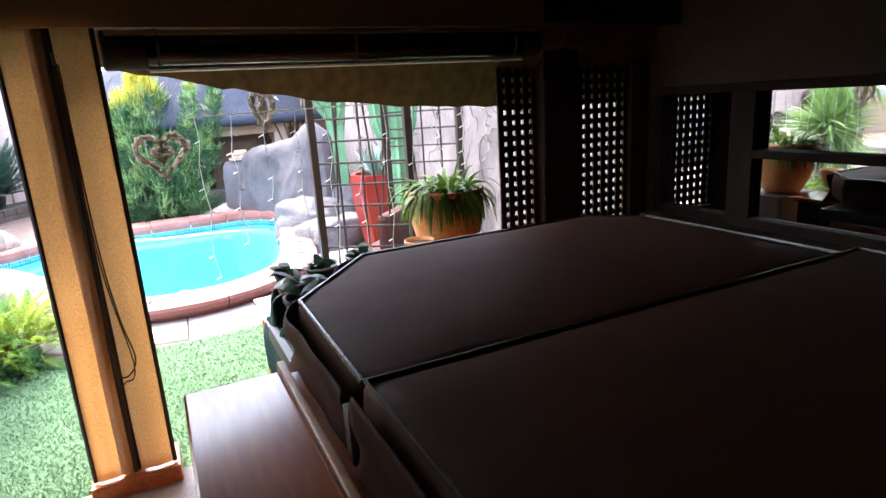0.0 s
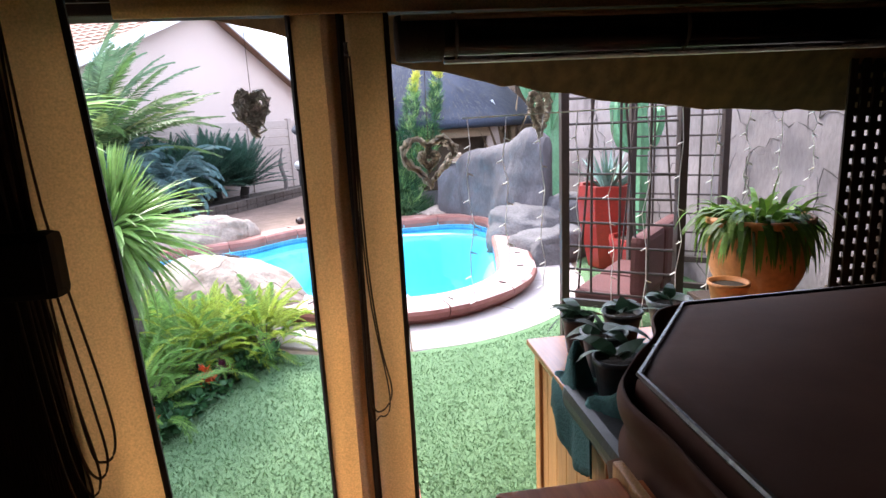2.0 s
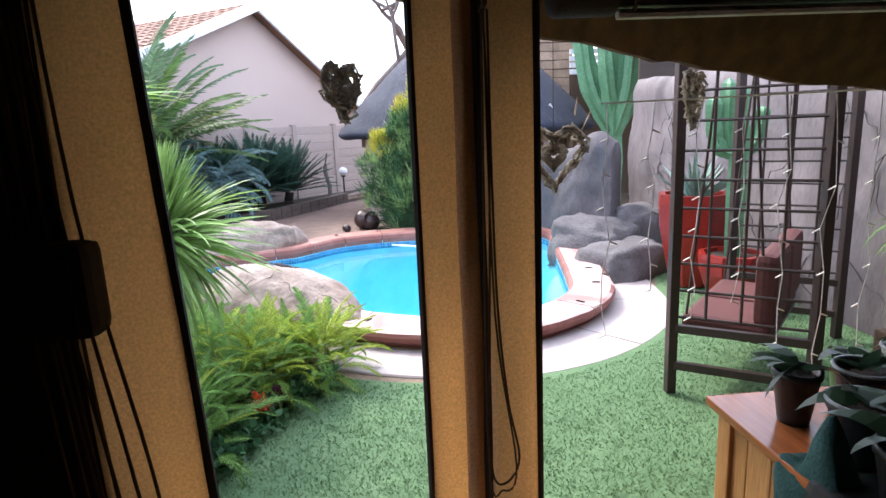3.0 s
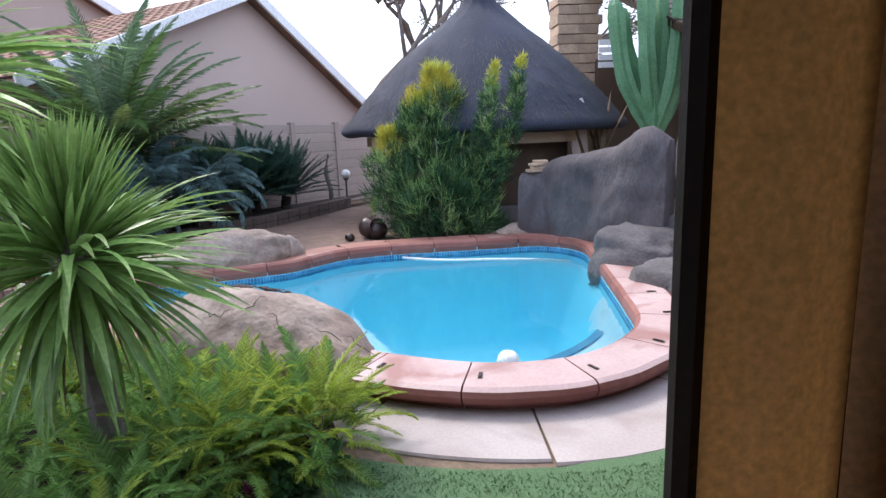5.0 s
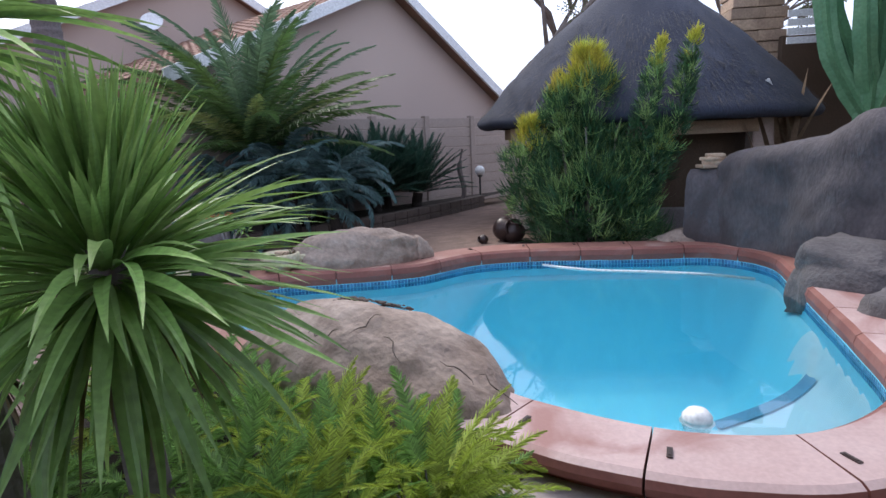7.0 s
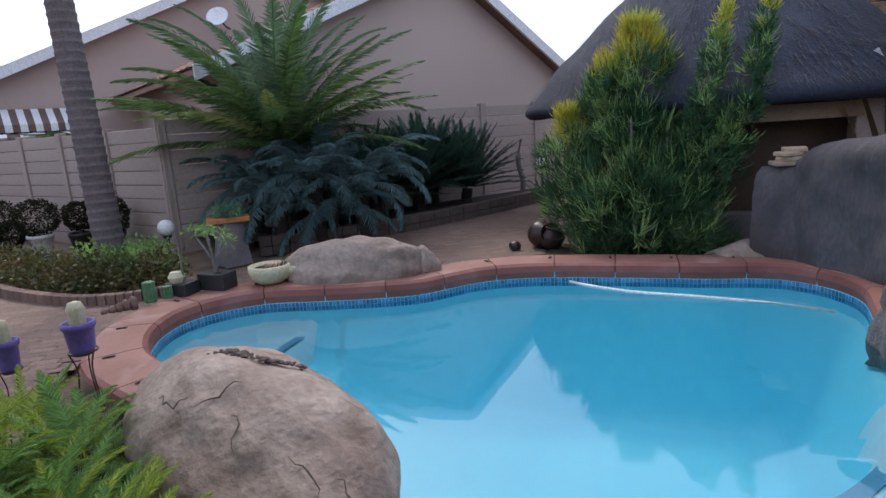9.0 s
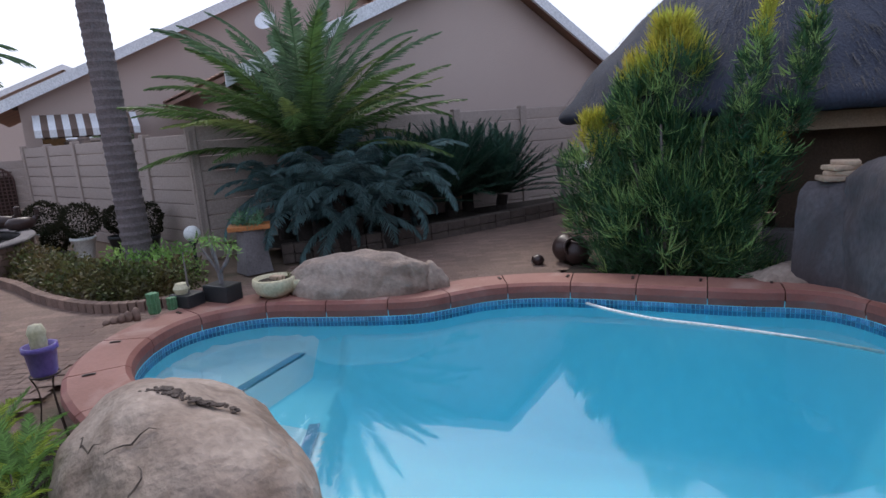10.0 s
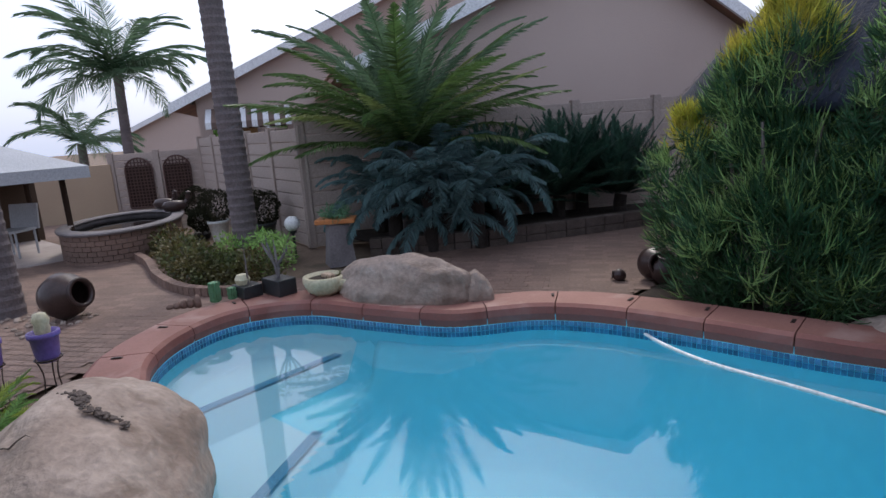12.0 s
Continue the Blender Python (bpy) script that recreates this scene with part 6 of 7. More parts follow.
# cacti
def ribbed(pts_, r, ribs, mat, parent, name="arm"):
    pl = [Vector(p) for p in spline(pts_, 6)]
    bm = bmesh.new()
    rings = []
    n = ribs * 2
    for i, p in enumerate(pl):
        d = (pl[min(i + 1, len(pl) - 1)] - pl[max(i - 1, 0)]).normalized()
        a = d.cross(Vector((0, 1, 0.01))).normalized()
        b = d.cross(a)
        u = i / (len(pl) - 1)
        s = r * (0.75 + 0.25 * min(1, u * 6)) * (1 if u < 0.9 else max(0.15, 1 - ((u - 0.9) / 0.1) ** 2 * 0.85))
        s *= 1 + 0.06 * math.sin(i * 1.3)
        rings.append([bm.verts.new(p + (s if k % 2 == 0 else s * 0.62) * (math.cos(2 * math.pi * k / n) * a + math.sin(2 * math.pi * k / n) * b)) for k in range(n)])
    for a, b in zip(rings, rings[1:]):
        for k in range(n):
            bm.faces.new((a[k], a[(k + 1) % n], b[(k + 1) % n], b[k]))
    bm.faces.new(rings[-1])
    return part(name, bm, mat, parent)


big_c = thing("candelabra_cactus", (3.18, 11.3, G), "large green candelabra cactus with ribbed upright arms behind the wall", "cactus")
ribbed([(0, 0, 0), (0, 0, 1.0), (0, 0, 2.0), (0.02, 0, 3.5)], 0.17, 5, CACTUS, big_c, "trunk")
for dx, dy, z0, h in ((-0.60, 0.1, 1.75, 3.4), (0.58, 0.1, 1.70, 3.6), (0.27, -0.25, 1.65, 3.7), (-0.46, 0.25, 2.0, 3.3), (0.44, 0.3, 2.0, 3.25), (-0.26, -0.2, 1.95, 3.55)):
    ribbed([(0, 0, z0 - 0.3), (dx * 0.35, dy * 0.35, z0 + 0.05), (dx * 0.75, dy * 0.75, z0 + 0.6), (dx, dy, h)], 0.125, 5, CACTUS, big_c)
spk = thing("dry_aloe", (2.55, 12.0, G), "tall dry aloe with brown and white leaves", "aloe")
rg = np.random.default_rng(6)
B = [(rg.normal() * 0.12, rg.normal() * 0.12, 0.9) for _ in range(26)]
D = [(rg.normal() * 0.45, rg.normal() * 0.45, 1.5) for _ in range(26)]
raw("leaves", *blade_cloud(B, D, [rg.uniform(0.7, 1.3) for _ in range(26)], 0.06, 0.25, 5, 6), DRYLEAF, spk)
part("trunk", tube([(0, 0, 0), (0.02, 0, 0.95)], [0.14, 0.12], 10), BARK, spk)
part("white_leaf", box(-0.05, 0.05, -0.004, 0.004, 0, 0.42, 0.003, m=pose(-0.18, -0.3, 1.62, 0, -28, 0)), FASCIA, spk)


def faceted_pot(loc, r, h, label):
    t = thing("red_planter", loc, label, "planter")
    bm = lathe([(0, 0), (r * 0.55, 0), (r * 0.62, 0.02), (r * 0.95, h * 0.62), (r, h * 0.9), (r * 0.97, h), (r * 0.82, h), (r * 0.80, h * 0.9), (0, h * 0.89)], 8)
    part("pot", bm, REDGLAZE, t)
    part("soil", lathe([(0, h * 0.92), (r * 0.8, h * 0.915)], 16), SOIL, t)
    return t


rp = faceted_pot((2.43, 7.05, G), 0.355, 0.94, "tall faceted red glazed planter with a grey-green agave")
rg = np.random.default_rng(14)
az = rg.uniform(0, 2 * np.pi, 34)
raw("agave_leaves", *blade_cloud([(0.03 * math.cos(a), 0.03 * math.sin(a), 0.86) for a in az], [(math.cos(a), math.sin(a), rg.uniform(0.5, 2.6)) for a in az], [rg.uniform(0.4, 0.62) for _ in az], 0.028, 0.15, 4, 3), AGAVE, rp)
rp2 = faceted_pot((2.46, 6.38, G), 0.30, 0.47, "low faceted red glazed planter with a tall cactus")
ribbed([(0, 0, 0.4), (0.0, 0, 1.0), (0.0, 0, 1.55), (-0.02, 0, 1.95)], 0.085, 5, CACTUS, rp2, "cactus_stem")
for dx, h in ((-0.22, 1.85), (0.2, 1.75), (-0.1, 2.0)):
    ribbed([(0, 0, 1.35), (dx * 0.7, 0.03, 1.42), (dx, 0.03, 1.6), (dx * 1.05, 0.02, h)], 0.07, 5, CACTUS, rp2, "cactus_arm")

# far trees
def bare_tree(loc, h, seed, label, leaves, mat=FARLEAF):
    t = thing("tree", loc, label, "tree")
    rr = random.Random(seed)
    tips = []
    bm = bmesh.new()
    def grow(p, d, L, r, depth_):
        q = p + d * L * 0.5 + Vector((rr.gauss(0, 0.06), rr.gauss(0, 0.06), 0)) * L
        e = p + d * L
        tube([p, q, e], [r, r * 0.85, r * 0.65], 6, bm)
        if depth_ == 0:
            tips.append(e)
            return
        for _ in range(rr.choice((2, 3)) if depth_ > 1 else 3):
            nd = (d + Vector((rr.gauss(0, 0.55), rr.gauss(0, 0.55), rr.gauss(0.05, 0.35)))).normalized()
            grow(e, nd, L * rr.uniform(0.6, 0.82), r * 0.62, depth_ - 1)
    grow(Vector((0, 0, 0)), Vector((0.05, 0, 1)), h * 0.33, h * 0.028, 5)
    tagged(part("branchwork", bm, BARK, t), kind="stuff")
    V, F = [], []
    for k, e in enumerate(tips):
        v, f = leaf_cloud(e, (0.3, 0.3, 0.22), leaves, 0.10, 0.02, 700 + k + seed, 0.1)
        F += (f + len(V)).tolist()
        V += v.tolist()
    tagged(raw("leaves", V, F, mat, t), kind="stuff")
    return t


bare_tree((-1.6, 22.5, G), 7.6, 3, "sparse thin-leaved tree behind the hut", 9)
bare_tree((0.8, 25.0, G), 9.0, 8, "sparse tall tree behind the hut", 10)
bare_tree((4.6, 24.0, G), 8.0, 5, "dark leafy tree behind the chimney", 34)

# ---- chimney, shed roof and small things outdoors ----
chim = thing("stone_chimney", (3.15, 15.2, G), "square sandstone chimney with courses of rough blocks", "chimney")
for k in range(22):
    rr = random.Random(k)
    o = 0.02 if k % 2 else 0.0
    for sx in (-1, 1):
        part("block", box(min(0, sx * 0.42) + o * sx, max(0, sx * 0.42) - o * sx + (0.1 * (k % 2)), -0.34 + rr.uniform(-0.02, 0.01), 0.34, k * 0.19 + 0.006, k * 0.19 + 0.184, 0.014), STONE, chim)
shed = thing("neighbour_shed", (6.2, 12.5, G), "dark boarded neighbouring roof with exposed beams over the wall", "shed")
part("roof", box(-2.9, 5.0, 0.0, 5.6, 0.0, 0.10, 0.01, m=pose(0, -2.2, 2.6, 21, 0, 0)), DARKWOOD, shed)
for k in range(14):
    part("roof_board", box(-2.92, 5.0, -0.05 + k * 0.4, 0.27 + k * 0.4, 0.104, 0.134, 0.004, m=pose(0, -2.2, 2.6, 21, 0, 0)), CEILWOOD, shed)
for k in range(5):
    part("wire", tube([(-1.6 + 0.3 * k, -2.3, 2.66 + 0.16 * k), (5.0, -2.5, 2.9 + 0.22 * k)], 0.008, 5), FASCIA, shed, "pale stretched wire")
part("gutter", box(-2.9, 5.0, -2.36, -2.26, 2.52, 2.64, 0.02), DARKWOOD, shed)
part("front_boarding", box(-3.05, 5.0, -2.34, -2.28, 2.1, 2.62, 0.01), CEILWOOD, shed)
for k in range(4):
    part("white_louvre", box(-3.1, -2.5, 1.0, 1.03, 2.62 + k * 0.13, 2.72 + k * 0.13, 0.004, m=pose(0, 0, 0, 0, 0, 0)), FASCIA, shed)
part("back_wall", box(-2.7, 3.8, 2.2, 2.4, 0, 2.9, 0), INNERWALL, shed)
for x in (-2.5, 0.6, 3.6):
    part("pole", tube([(x, -1.9, 0), (x, -1.9, 2.5)], 0.06, 10), DARKWOOD, shed)

# white pool float and hose
fl = thing("pool_skimmer_float", (0.05, 6.52, WATER_Z - 0.03), "round white plastic float at the pool edge", "pool float")
part("dome", lathe([(0.0, -0.05), (0.06, -0.05), (0.078, 0.0), (0.075, 0.045), (0.05, 0.075), (0.0, 0.085)], 24), WHITE, fl, smooth=True)
part("ring", lathe([(0.078, 0.0), (0.088, 0.01), (0.078, 0.02)], 24), WHITE, fl)
hose = part("pool_hose", tube(spline([(-0.78, 10.30, WATER_Z), (-0.45, 10.06, WATER_Z + 0.004), (-0.05, 9.90, WATER_Z), (0.5, 9.80, WATER_Z + 0.003), (1.0, 9.72, WATER_Z - 0.01), (1.45, 9.68, WATER_Z - 0.05)], 8), 0.014, 8), WHITE, smooth=True)
tagged(hose, "white ribbed suction hose floating across the pool", "hose")

# lamps
def globe_lamp(loc, h, label):
    t = thing("globe_lamp", loc, label, "garden lamp", "globe lamps")
    part("stake", tube([(0, 0, 0), (0, 0, h)], 0.02, 8), BLACKPOT, t)
    part("collar", lathe([(0, h - 0.02), (0.05, h - 0.02), (0.06, h + 0.02), (0.0, h + 0.02)], 16), BLACKPOT, t)
    bm = bmesh.new()
    bmesh.ops.create_uvsphere(bm, u_segments=20, v_segments=14, radius=0.105)
    part("globe", bm, WHITE, t, "white opal globe", m=pose(0, 0, h + 0.11), smooth=True)


globe_lamp((-5.74, 10.49, G), 0.37, "white globe garden lamp among shrubs")
globe_lamp((-1.80, 16.0, G), 0.62, "white globe garden lamp on a dark post")
tk = thing("dead_stump", (-2.15, 15.6, G), "thin twisted dark dead stem beside the fence", "dead stem")
part("stem", tube(spline([(0, 0, 0), (0.05, 0, 0.4), (-0.03, 0, 0.8), (0.04, 0, 1.2)], 5), [0.05] * 12 + [0.02] * 4, 7), BARK, tk)

# retaining kerb and raised bed beside the path
ret = thing("bed_wall", (0, 0, G), "low stone retaining wall of the cycad bed, shade put into its dark colour", "retaining wall")
tagged(ret, kind="structure")
rp_ = np.array(spline([(-4.75, 11.0), (-4.1, 11.6), (-3.5, 12.3), (-2.9, 13.3), (-2.3, 14.4), (-1.75, 15.6)], 4))
for k, (a, b) in enumerate(zip(rp_, rp_[1:])):
    d = b - a
    for row in range(2):
        # dark colour paints the shade under the overhanging cycads onto the stones
        part("stone", box(0.004, float(np.linalg.norm(d)) - 0.004, -0.08, 0.08, row * 0.13, row * 0.13 + 0.125, 0.015, m=pose(a[0], a[1], 0, 0, 0, math.degrees(math.atan2(d[1], d[0])))), CRUSTSHADE, ret)
bed = raw("planting_bed", [(*p, 0.15) for p in rp_] + [(-0.9, 17.6, 0.15), (-6.0, 11.2, 0.15)], [range(len(rp_) + 2)], SOIL)
tagged(bed, "dark soil of the raised cycad bed", "bed", kind="structure")
b2 = [(-1.05, 10.72), (-0.3, 10.68), (0.6, 10.75), (1.0, 10.9), (1.0, 11.6), (-1.0, 11.7)]
tagged(raw("bush_bed", [(*p, G + 0.03) for p in b2], [range(len(b2))], SOIL), "dark soil under the pencil bush", "bed", kind="structure")
b3 = [(-1.6, 4.0), (-1.3, 4.95), (-1.0, 5.3), (-1.2, 6.1), (-2.9, 7.0), (-3.4, 6.2), (-4.2, 4.0), (-1.75, 3.1)]
tagged(raw("front_bed", [(*p, G + 0.005) for p in b3], [range(len(b3))], SOIL), "dark soil of the front fern bed", "bed", kind="structure")
tagged(rock("ledge_rock", (0.95, 10.72, 0.02), (0.36, 0.22, 0.2), 21, BOULDER, rz=5), "low brown rock beside the rock pier", "rock")

# clay jars lying by the bush
def jar(loc, s, m, mat, label, name="clay_jar"):
    t = new(name)
    t.matrix_basis = Matrix.Translation(loc) @ m
    tagged(t, label, "jar")
    part("body", lathe([(0, -0.02 * s), (0.45 * s, 0.0), (0.80 * s, 0.35 * s), (0.98 * s, 0.85 * s), (0.86 * s, 1.3 * s), (0.56 * s, 1.6 * s), (0.50 * s, 1.75 * s), (0.46 * s, 1.75 * s), (0.50 * s, 1.6 * s), (0.8 * s, 1.25 * s), (0.9 * s, 0.85 * s), (0.4 * s, 0.1 * s), (0, 0.06 * s)], 28), mat, t, smooth=True)
    part("rim", lathe([(0.50 * s, 1.70 * s), (0.62 * s, 1.74 * s), (0.62 * s, 1.84 * s), (0.47 * s, 1.84 * s), (0.46 * s, 1.72 * s)], 28), mat, t, smooth=True)
    return t


jar((-1.22, 11.62, G + 0.16), 0.17, pose(0, 0, 0, 78, 0, 40), DARKGLAZE, "brown clay jar lying on its side by the bush")
jar((-1.02, 11.5, G + 0.02), 0.16, pose(0, 0, 0, 12, 10, 0), DARKGLAZE, "brown clay jar leaning by the bush")
jar((-1.35, 11.35, G + 0.07), 0.07, pose(0, 0, 0, 80, 0, -60), DARKGLAZE, "small brown clay jar lying on the paving")
jar((-5.6, 7.52, G + 0.23), 0.24, pose(0, 0, 0, 80, 0, 118), DARKGLAZE, "large dark glazed urn lying among pebbles", "glazed_urn")
V, F = [], []
peb = thing("pebbles", (-5.4, 7.5, G), "pale pebbles round the fallen urn", "pebbles")
tagged(peb, kind="stuff")
bm = bmesh.new()
rr = random.Random(31)
for k in range(70):
    s = rr.uniform(0.02, 0.045)
    bmesh.ops.create_icosphere(bm, subdivisions=1, radius=1, matrix=pose(rr.uniform(-0.75, 0.3), rr.uniform(-0.35, 0.35), s * 0.4 + 0.02, 0, 0, rr.uniform(0, 360)) @ Matrix.Diagonal((s, s * 0.8, s * 0.6, 1)))
part("pebble_bed", bm, BOULDER, peb)

# small pots on the west coping
bowl = thing("cactus_bowl", (-3.36, 9.30, LIP), "cream glazed double bowl of small cacti on the coping", "plant bowl")
for dx, dy, s in ((0.0, -0.06, 1.0), (0.14, 0.12, 0.85)):
    part("bowl", lathe([(0, 0), (0.10 * s, 0), (0.17 * s, 0.05 * s), (0.205 * s, 0.13 * s), (0.20 * s, 0.18 * s), (0.175 * s, 0.185 * s), (0.165 * s, 0.15 * s), (0, 0.14 * s)], 26, m=pose(dx, dy, 0)), CREAM, bowl, smooth=True)
    part("soil", lathe([(0, 0.155 * s), (0.165 * s, 0.15 * s)], 18, m=pose(dx, dy, 0)), SOIL, bowl)
rg = np.random.default_rng(2)
B = [(rg.normal() * 0.06 + 0.1, rg.normal() * 0.06 + 0.1, 0.14) for _ in range(60)]
raw("grassy_leaves", *blade_cloud(B, [(rg.normal(), rg.normal(), 1.6) for _ in B], [rg.uniform(0.06, 0.16) for _ in B], 0.006, 0.9, 3, 2), HEDGE, bowl)
part("stone", box(-0.07, 0.07, -0.05, 0.02, 0.15, 0.19, 0.012), STONE, bowl)
bon = thing("bonsai_pot", (-3.80, 9.02, LIP), "small pale-stemmed succulent tree in a black square pot", "plant pot")
part("pot", box(-0.15, 0.15, -0.10, 0.10, 0, 0.16, 0.012), BLACKPOT, bon)
rr = random.Random(3)
for k in range(5):
    a = k * 1.26
    part("stem", tube(spline([(0, 0, 0.14), (0.02 * math.cos(a), 0.02 * math.sin(a), 0.28), (0.12 * math.cos(a), 0.10 * math.sin(a), 0.38 + 0.03 * k), (0.16 * math.cos(a), 0.12 * math.sin(a), 0.46 + 0.03 * k)], 4), [0.018] * 4 + [0.012] * 5 + [0.006] * 4, 6), CEMENT, bon)
    v, f = leaf_cloud((0.16 * math.cos(a), 0.12 * math.sin(a), 0.48 + 0.03 * k), (0.07, 0.07, 0.05), 26, 0.07, 0.008, 800 + k, 0.1)
    raw("leaf_tuft", v, f, GREENFERN, bon)
bon2 = thing("bonsai_pot", (-4.02, 8.80, LIP), "thin bare seedling and round cactus in a black pot", "plant pot")
part("pot", box(-0.12, 0.12, -0.10, 0.10, 0, 0.12, 0.012), BLACKPOT, bon2)
part("stem", tube([(0.03, 0, 0.1), (0.02, 0.01, 0.35), (0.03, 0, 0.5)], [0.012, 0.008, 0.004], 6), BARK, bon2)
part("round_cactus", lathe([(0, 0.11), (0.06, 0.12), (0.075, 0.17), (0.05, 0.215), (0, 0.225)], 14, m=pose(-0.03, -0.02, 0)), CREAM, bon2)


def ball_cactus(loc, r, h, label):
    t = thing("barrel_cactus", loc, label, "cactus")
    ribbed([(0, 0, 0), (0, 0, h * 0.5), (0, 0, h)], r, 9, CACTUS, t, "stem")


ball_cactus((-4.12, 8.52, LIP), 0.055, 0.20, "small upright pale green cactus on the coping")
ball_cactus((-4.06, 8.66, LIP), 0.045, 0.12, "small pale green cactus on the coping")
cl = thing("clay_ornament", (-4.16, 8.36, LIP), "broken row of small clay lumps on the coping", "ornament")
for k in range(5):
    rock("lump", (0, 0, 0), (0.045 - 0.005 * k, 0.035, 0.04 + 0.012 * (3 - k)), 40 + k, PAVE, cl, detail=2, m=pose(-0.02 * k, -0.055 * k, 0.03))

pp = thing("purple_pot", (-2.93, 6.87, G), "purple glazed pot with a round cactus on a black wire stand", "plant pot")
part("pot", lathe([(0, 0.42), (0.07, 0.42), (0.09, 0.46), (0.105, 0.58), (0.12, 0.585), (0.12, 0.615), (0.10, 0.615), (0.095, 0.57), (0, 0.56)], 26), PURPLE, pp, smooth=True)
part("soil", lathe([(0, 0.59), (0.10, 0.585)], 16), BOULDER, pp)
part("cactus", lathe([(0, 0.56), (0.05, 0.58), (0.06, 0.63), (0.055, 0.66), (0.065, 0.69), (0.045, 0.73), (0, 0.74)], 14), CREAM, pp, smooth=True)
for k in range(3):
    a = k * 2.09
    part("leg", tube(spline([(0.10 * math.cos(a), 0.10 * math.sin(a), 0.44), (0.06 * math.cos(a), 0.06 * math.sin(a), 0.3), (0.13 * math.cos(a), 0.13 * math.sin(a), 0.0)], 5), 0.006, 6), STEEL, pp)
part("hoop", tube([(0.10 * math.cos(a), 0.10 * math.sin(a), 0.44) for a in np.linspace(0, 2 * math.pi, 19)], 0.006, 6), STEEL, pp)
pp.matrix_basis = pose(-2.96, 6.89, G) @ Matrix.Diagonal((0.74, 0.74, 0.97, 1))
pp2 = copy_thing(pp, pose(-3.22, 6.66, G - 0.02) @ Matrix.Diagonal((0.74, 0.74, 0.97, 1)))
tagged(pp2, "second purple glazed pot with a round cactus beside the bed")

# plinth with terracotta tray
pl_ = thing("garden_plinth", (-4.82, 10.55, G), "tapered grey cement plinth with a terracotta tray of cactus", "plinth")
part("column", lathe([(0, 0), (0.24, 0), (0.23, 0.05), (0.19, 0.35), (0.175, 0.52), (0.19, 0.54), (0, 0.54)], 4, m=pose(0, 0, 0, 0, 0, 20)), CEMENT, pl_)
part("tray", box(-0.25, 0.25, -0.15, 0.15, 0.54, 0.60, 0.012, m=pose(0, 0, 0, 0, 0, 40)), TERRA, pl_)
v, f = leaf_cloud((0, 0, 0.66), (0.22, 0.15, 0.10), 420, 0.07, 0.008, 900, 0.1)
raw("plant", v, f, CACTUS, pl_)

# round raised pond with ornaments
PX, PY = -9.2, 9.55
pond = thing("garden_pond", (PX, PY, G), "oval raised brick pond with a grey cement lining", "pond")
pond.matrix_basis = pose(PX, PY, G, 0, 0, 150) @ Matrix.Diagonal((0.94, 0.60, 0.92, 1))
ring_n = 40
for row in range(6):
    bm = bmesh.new()
    for i in range(ring_n):
        a0, a1 = 2 * math.pi * (i + 0.5 * (row % 2)) / ring_n, 2 * math.pi * (i + 0.94 + 0.5 * (row % 2)) / ring_n
        vs_ = []
        for z in (row * 0.082, row * 0.082 + 0.074):
            for r in (1.28, 1.45):
                for a in (a0, a1):
                    vs_.append(bm.verts.new((r * math.cos(a), r * math.sin(a), z)))
        for q in ((0, 1, 3, 2), (4, 6, 7, 5), (0, 4, 5, 1), (2, 3, 7, 6), (0, 2, 6, 4), (1, 5, 7, 3)):
            bm.faces.new([vs_[k] for k in q])
    part("brick_course", bm, PAVE, pond)
part("capping", lathe([(1.22, 0.49), (1.50, 0.49), (1.52, 0.52), (1.50, 0.54), (1.22, 0.54), (1.20, 0.52)], 48), CEMENT, pond)
part("lining", lathe([(1.27, 0.5), (1.26, 0.1), (0, 0.08)], 48), CEMENT, pond)
part("water", lathe([(0, 0.44), (1.265, 0.44)], 48), WATER, pond)
for k, (dx, dy, r) in enumerate(((-0.80, 1.10, 30), (-0.05, 0.98, 80))):
    t = thing("bird_ornament", (PX + dx * 0.9, PY + dy * 0.9, G + 0.497), "brown clay bird ornament on the pond rim", "ornament", rz=r)
    part("body", lathe([(0, 0), (0.10, 0.02), (0.14, 0.10), (0.10, 0.18), (0, 0.2)], 14, m=pose(0, 0, 0) @ Matrix.Diagonal((1.6, 1, 1, 1))), DARKGLAZE, t, smooth=True)
    part("neck", tube(spline([(0.17, 0, 0.12), (0.24, 0, 0.2), (0.25, 0, 0.3), (0.31, 0, 0.31)], 4), [0.04] * 9 + [0.03, 0.02, 0.015, 0.01], 8), DARKGLAZE, t)

# arched grilles in the far wall
GRILLE = material("brown_metal_grille", (0.10, 0.05, 0.04), (0.07, 0.035, 0.03), 0.6, 5, 40, 0.1)
for k, s in enumerate((0.30, 0.72)):
    x, y = -13.9 + 1.3 * s, 11.1 + 1.57 * s
    t = thing("arched_grille", (x + 0.07, y - 0.06, G), "arched brown latticed grille set against the wall", "grille", "arched grilles", rz=50.4)
    arch = [(-0.3, 0, 0.25)] + [(0.3 * math.cos(a), 0, 1.10 + 0.3 * math.sin(a)) for a in np.linspace(math.pi, 0, 13)] + [(0.3, 0, 0.25), (-0.3, 0, 0.25)]
    part("frame", tube(arch, 0.022, 6), GRILLE, t)
    for i in range(1, 8):
        xx = -0.3 + 0.6 * i / 8
        zt = 1.10 + math.sqrt(max(0, 0.09 - xx * xx))
        part("bar", tube([(xx, 0, 0.25), (xx, 0, zt)], 0.012, 5), GRILLE, t)
    for i in range(14):
        z = 0.32 + 0.075 * i
        part("bar", tube([(-0.3, 0.012, z), (0.3, 0.012, z)], 0.012, 5), GRILLE, t)
    part("backing", box(-0.29, 0.29, 0.02, 0.03, 0.25, 1.2), DARKWOOD, t)

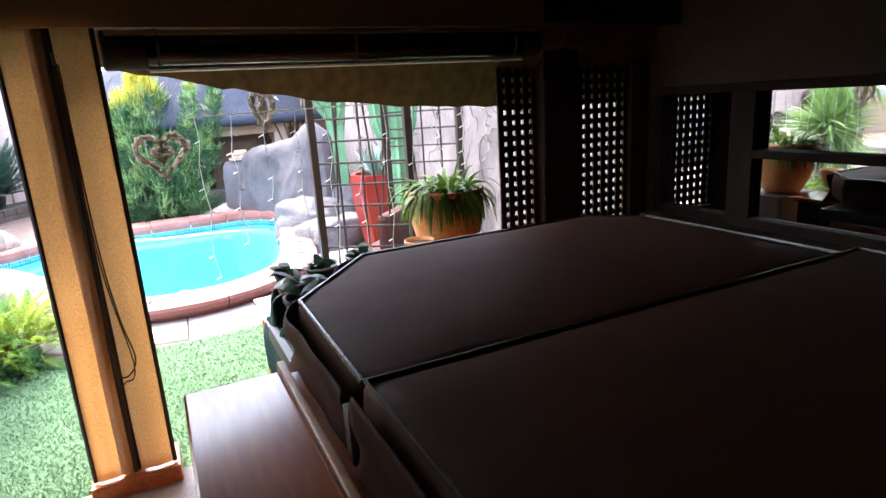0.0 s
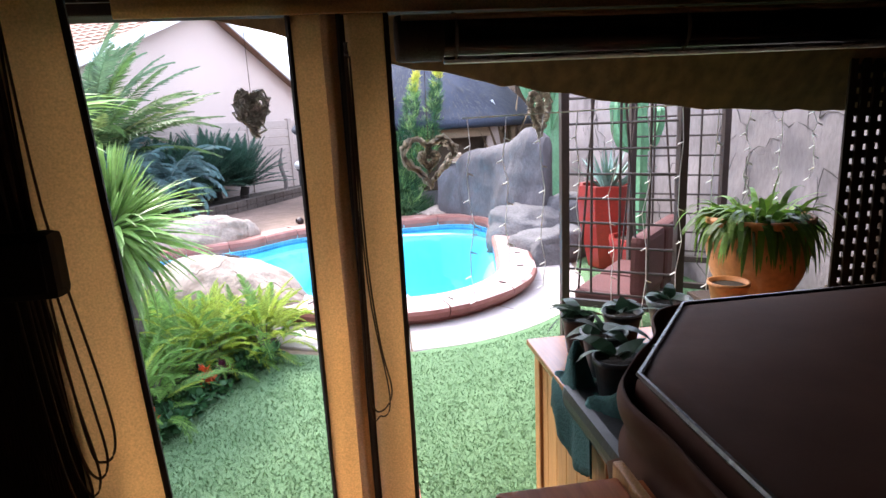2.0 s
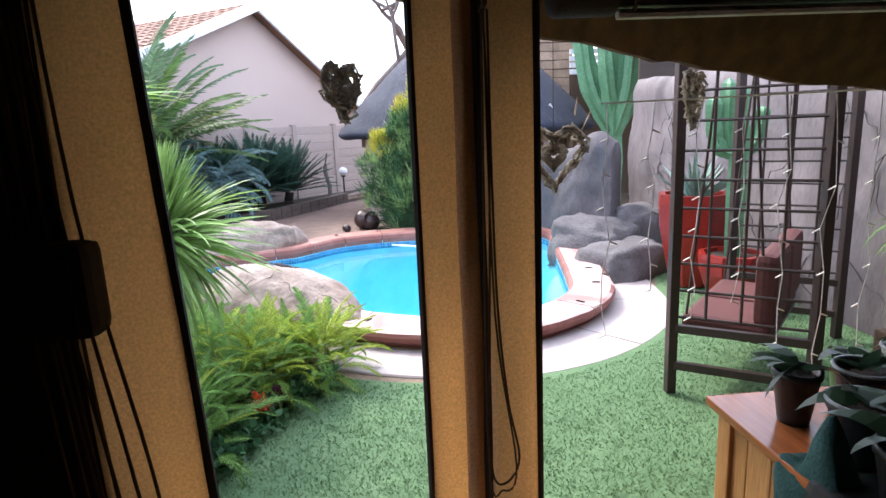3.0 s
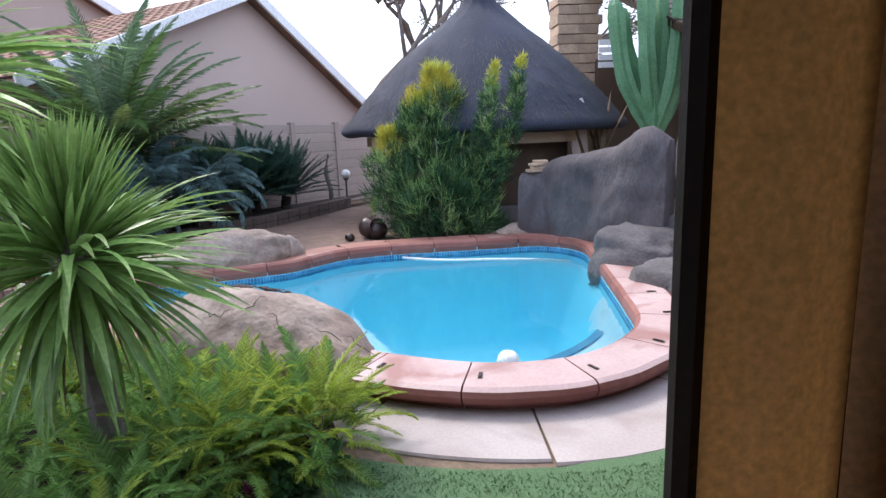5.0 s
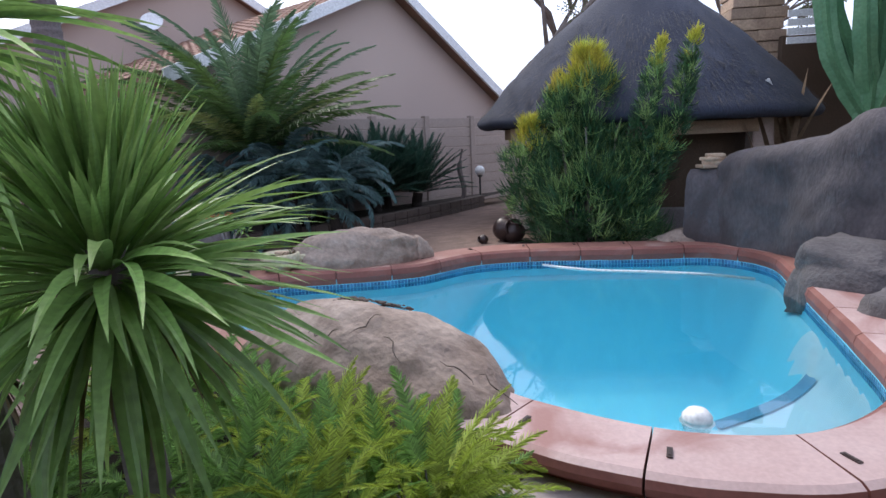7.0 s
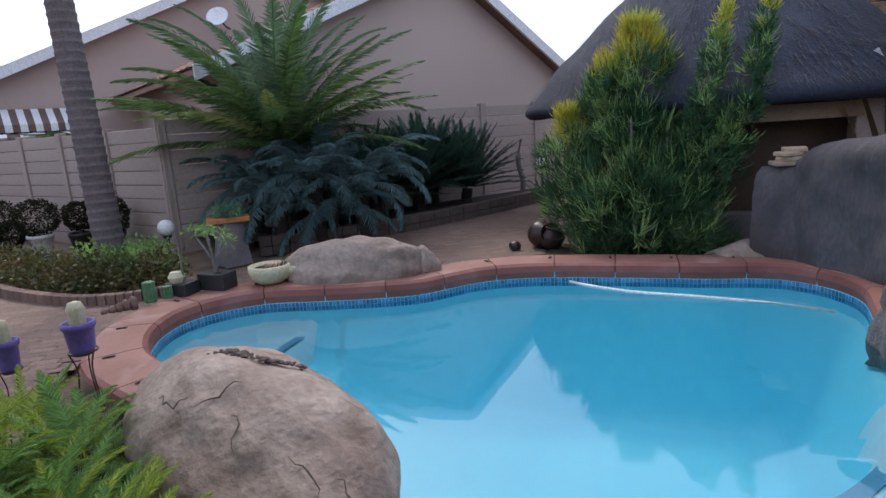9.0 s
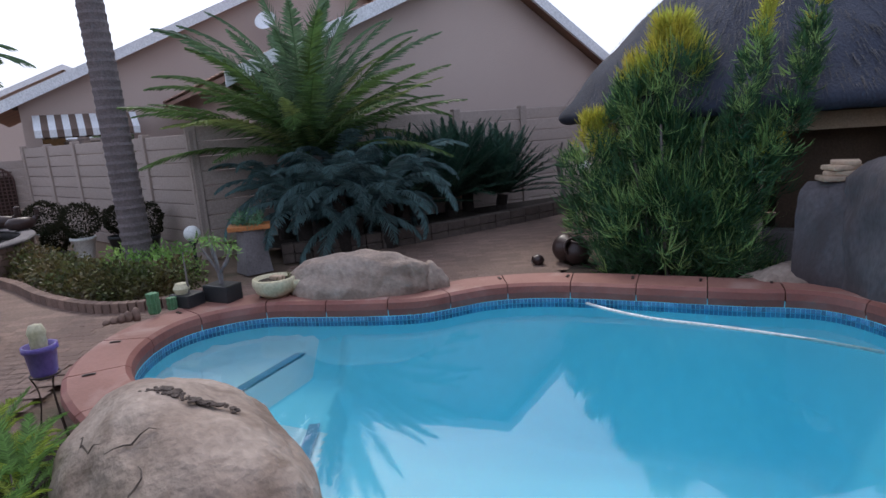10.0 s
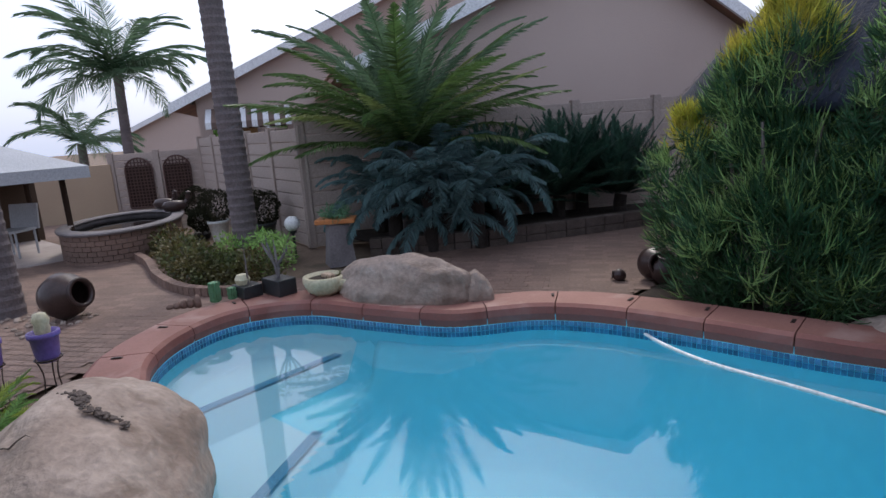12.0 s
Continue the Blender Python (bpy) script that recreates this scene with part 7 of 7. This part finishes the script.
# canopy at the edge of the yard
can = thing("patio_canopy", (-10.6, 7.9, G), "grey fabric canopy over a dim tiled patio", "canopy")
for x, y in ((-1.2, 1.0), (1.0, 1.0), (1.0, -1.6), (-1.2, -1.6)):
    part("pole", tube([(x, y, 0), (x, y, 1.5)], 0.045, 10), DARKWOOD, can)
CLOTHG = material("grey_canopy_cloth", (0.45, 0.46, 0.48), (0.38, 0.39, 0.41), 0.8, 1.5, 60, 0.1)
v = [(-1.5, 1.2, 1.42), (1.7, 1.2, 1.42), (1.7, -1.9, 1.42), (-1.5, -1.9, 1.42), (-0.6, 0.3, 1.85), (0.4, 0.3, 1.85), (0.4, -1.0, 1.85), (-0.6, -1.0, 1.85), (-1.5, 1.2, 1.25), (1.7, 1.2, 1.25), (1.7, -1.9, 1.25), (-1.5, -1.9, 1.25)]
raw("cloth", v, [(0, 1, 5, 4), (1, 2, 6, 5), (2, 3, 7, 6), (3, 0, 4, 7), (4, 5, 6, 7), (0, 8, 9, 1), (1, 9, 10, 2), (2, 10, 11, 3), (3, 11, 8, 0)], CLOTHG, can).modifiers.new("thick", "SOLIDIFY").thickness = 0.01
part("back_wall", box(-1.6, -1.5, -1.9, 1.2, 0, 1.42), INNERWALL, can)
part("floor_slab", box(-1.6, 1.5, -1.9, 1.1, 0.0, 0.05, 0.01), SLAB, can)
chair = thing("garden_chair", (-10.3, 8.25, G + 0.05), "pale grey metal garden chair under the canopy", "chair", rz=40)
part("seat", box(-0.24, 0.24, -0.24, 0.24, 0.40, 0.44, 0.01), CLOTHG, chair)
part("backrest", box(-0.24, 0.24, 0.22, 0.26, 0.44, 0.86, 0.01, m=pose(0, 0, 0, -8, 0, 0)), CLOTHG, chair)
for x in (-0.21, 0.21):
    for y in (-0.21, 0.21):
        part("leg", tube([(x, y, 0), (x, y, 0.4)], 0.018, 8), CLOTHG, chair)

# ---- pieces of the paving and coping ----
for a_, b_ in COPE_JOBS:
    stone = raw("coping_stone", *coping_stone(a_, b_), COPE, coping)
    # near tops carry the painted glare, far tops the shaded red
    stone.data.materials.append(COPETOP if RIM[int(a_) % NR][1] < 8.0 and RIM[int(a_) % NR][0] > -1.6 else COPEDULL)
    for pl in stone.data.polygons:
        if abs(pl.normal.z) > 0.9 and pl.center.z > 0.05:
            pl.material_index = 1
clip_me = bpy.data.meshes.new("anchor_clip")
_bm = box(-0.04, 0.04, -0.012, 0.012, 0.0, 0.004)
box(-0.028, 0.028, -0.006, 0.006, 0.004, 0.007, bm=_bm)
_bm.to_mesh(clip_me)
_bm.free()
clip_me.materials.append(STEEL)
for k, (a_, b_) in enumerate(COPE_JOBS):
    i = int(a_ + 1.4) % NR
    p = RIM[i] + OUT[i] * 0.24
    link("anchor_clip", clip_me, None, coping, pose(p[0], p[1], LIP + 0.004, 0, 0, math.degrees(math.atan2(OUT[i][1], OUT[i][0])) + 8 * math.sin(k * 2.3)))
for k in range(-2, 4):
    a_ = (4.4 + k * 10.2) % NR
    raw("slab", *slab_piece(a_, a_ + 10.2), SLAB, slab_terrace)
for k, (x, y) in enumerate(PAVERS):
    link("paver", paver, None, yard, pose(x, y, G + 0.0 + 0.003 * noise.noise(Vector((x * 3, y * 3, 0))), 0, 0, math.degrees(0.5)))
if FARPAVERS:
    q = np.array(FARPAVERS)
    base = np.array([(-0.096, -0.046), (0.096, -0.046), (0.096, 0.046), (-0.096, 0.046)]) @ np.array([[c45, s45], [-s45, c45]])
    v = np.concatenate([q[:, None, :] + base[None], np.full((len(q), 4, 1), G + 0.03)], 2).reshape(-1, 3)
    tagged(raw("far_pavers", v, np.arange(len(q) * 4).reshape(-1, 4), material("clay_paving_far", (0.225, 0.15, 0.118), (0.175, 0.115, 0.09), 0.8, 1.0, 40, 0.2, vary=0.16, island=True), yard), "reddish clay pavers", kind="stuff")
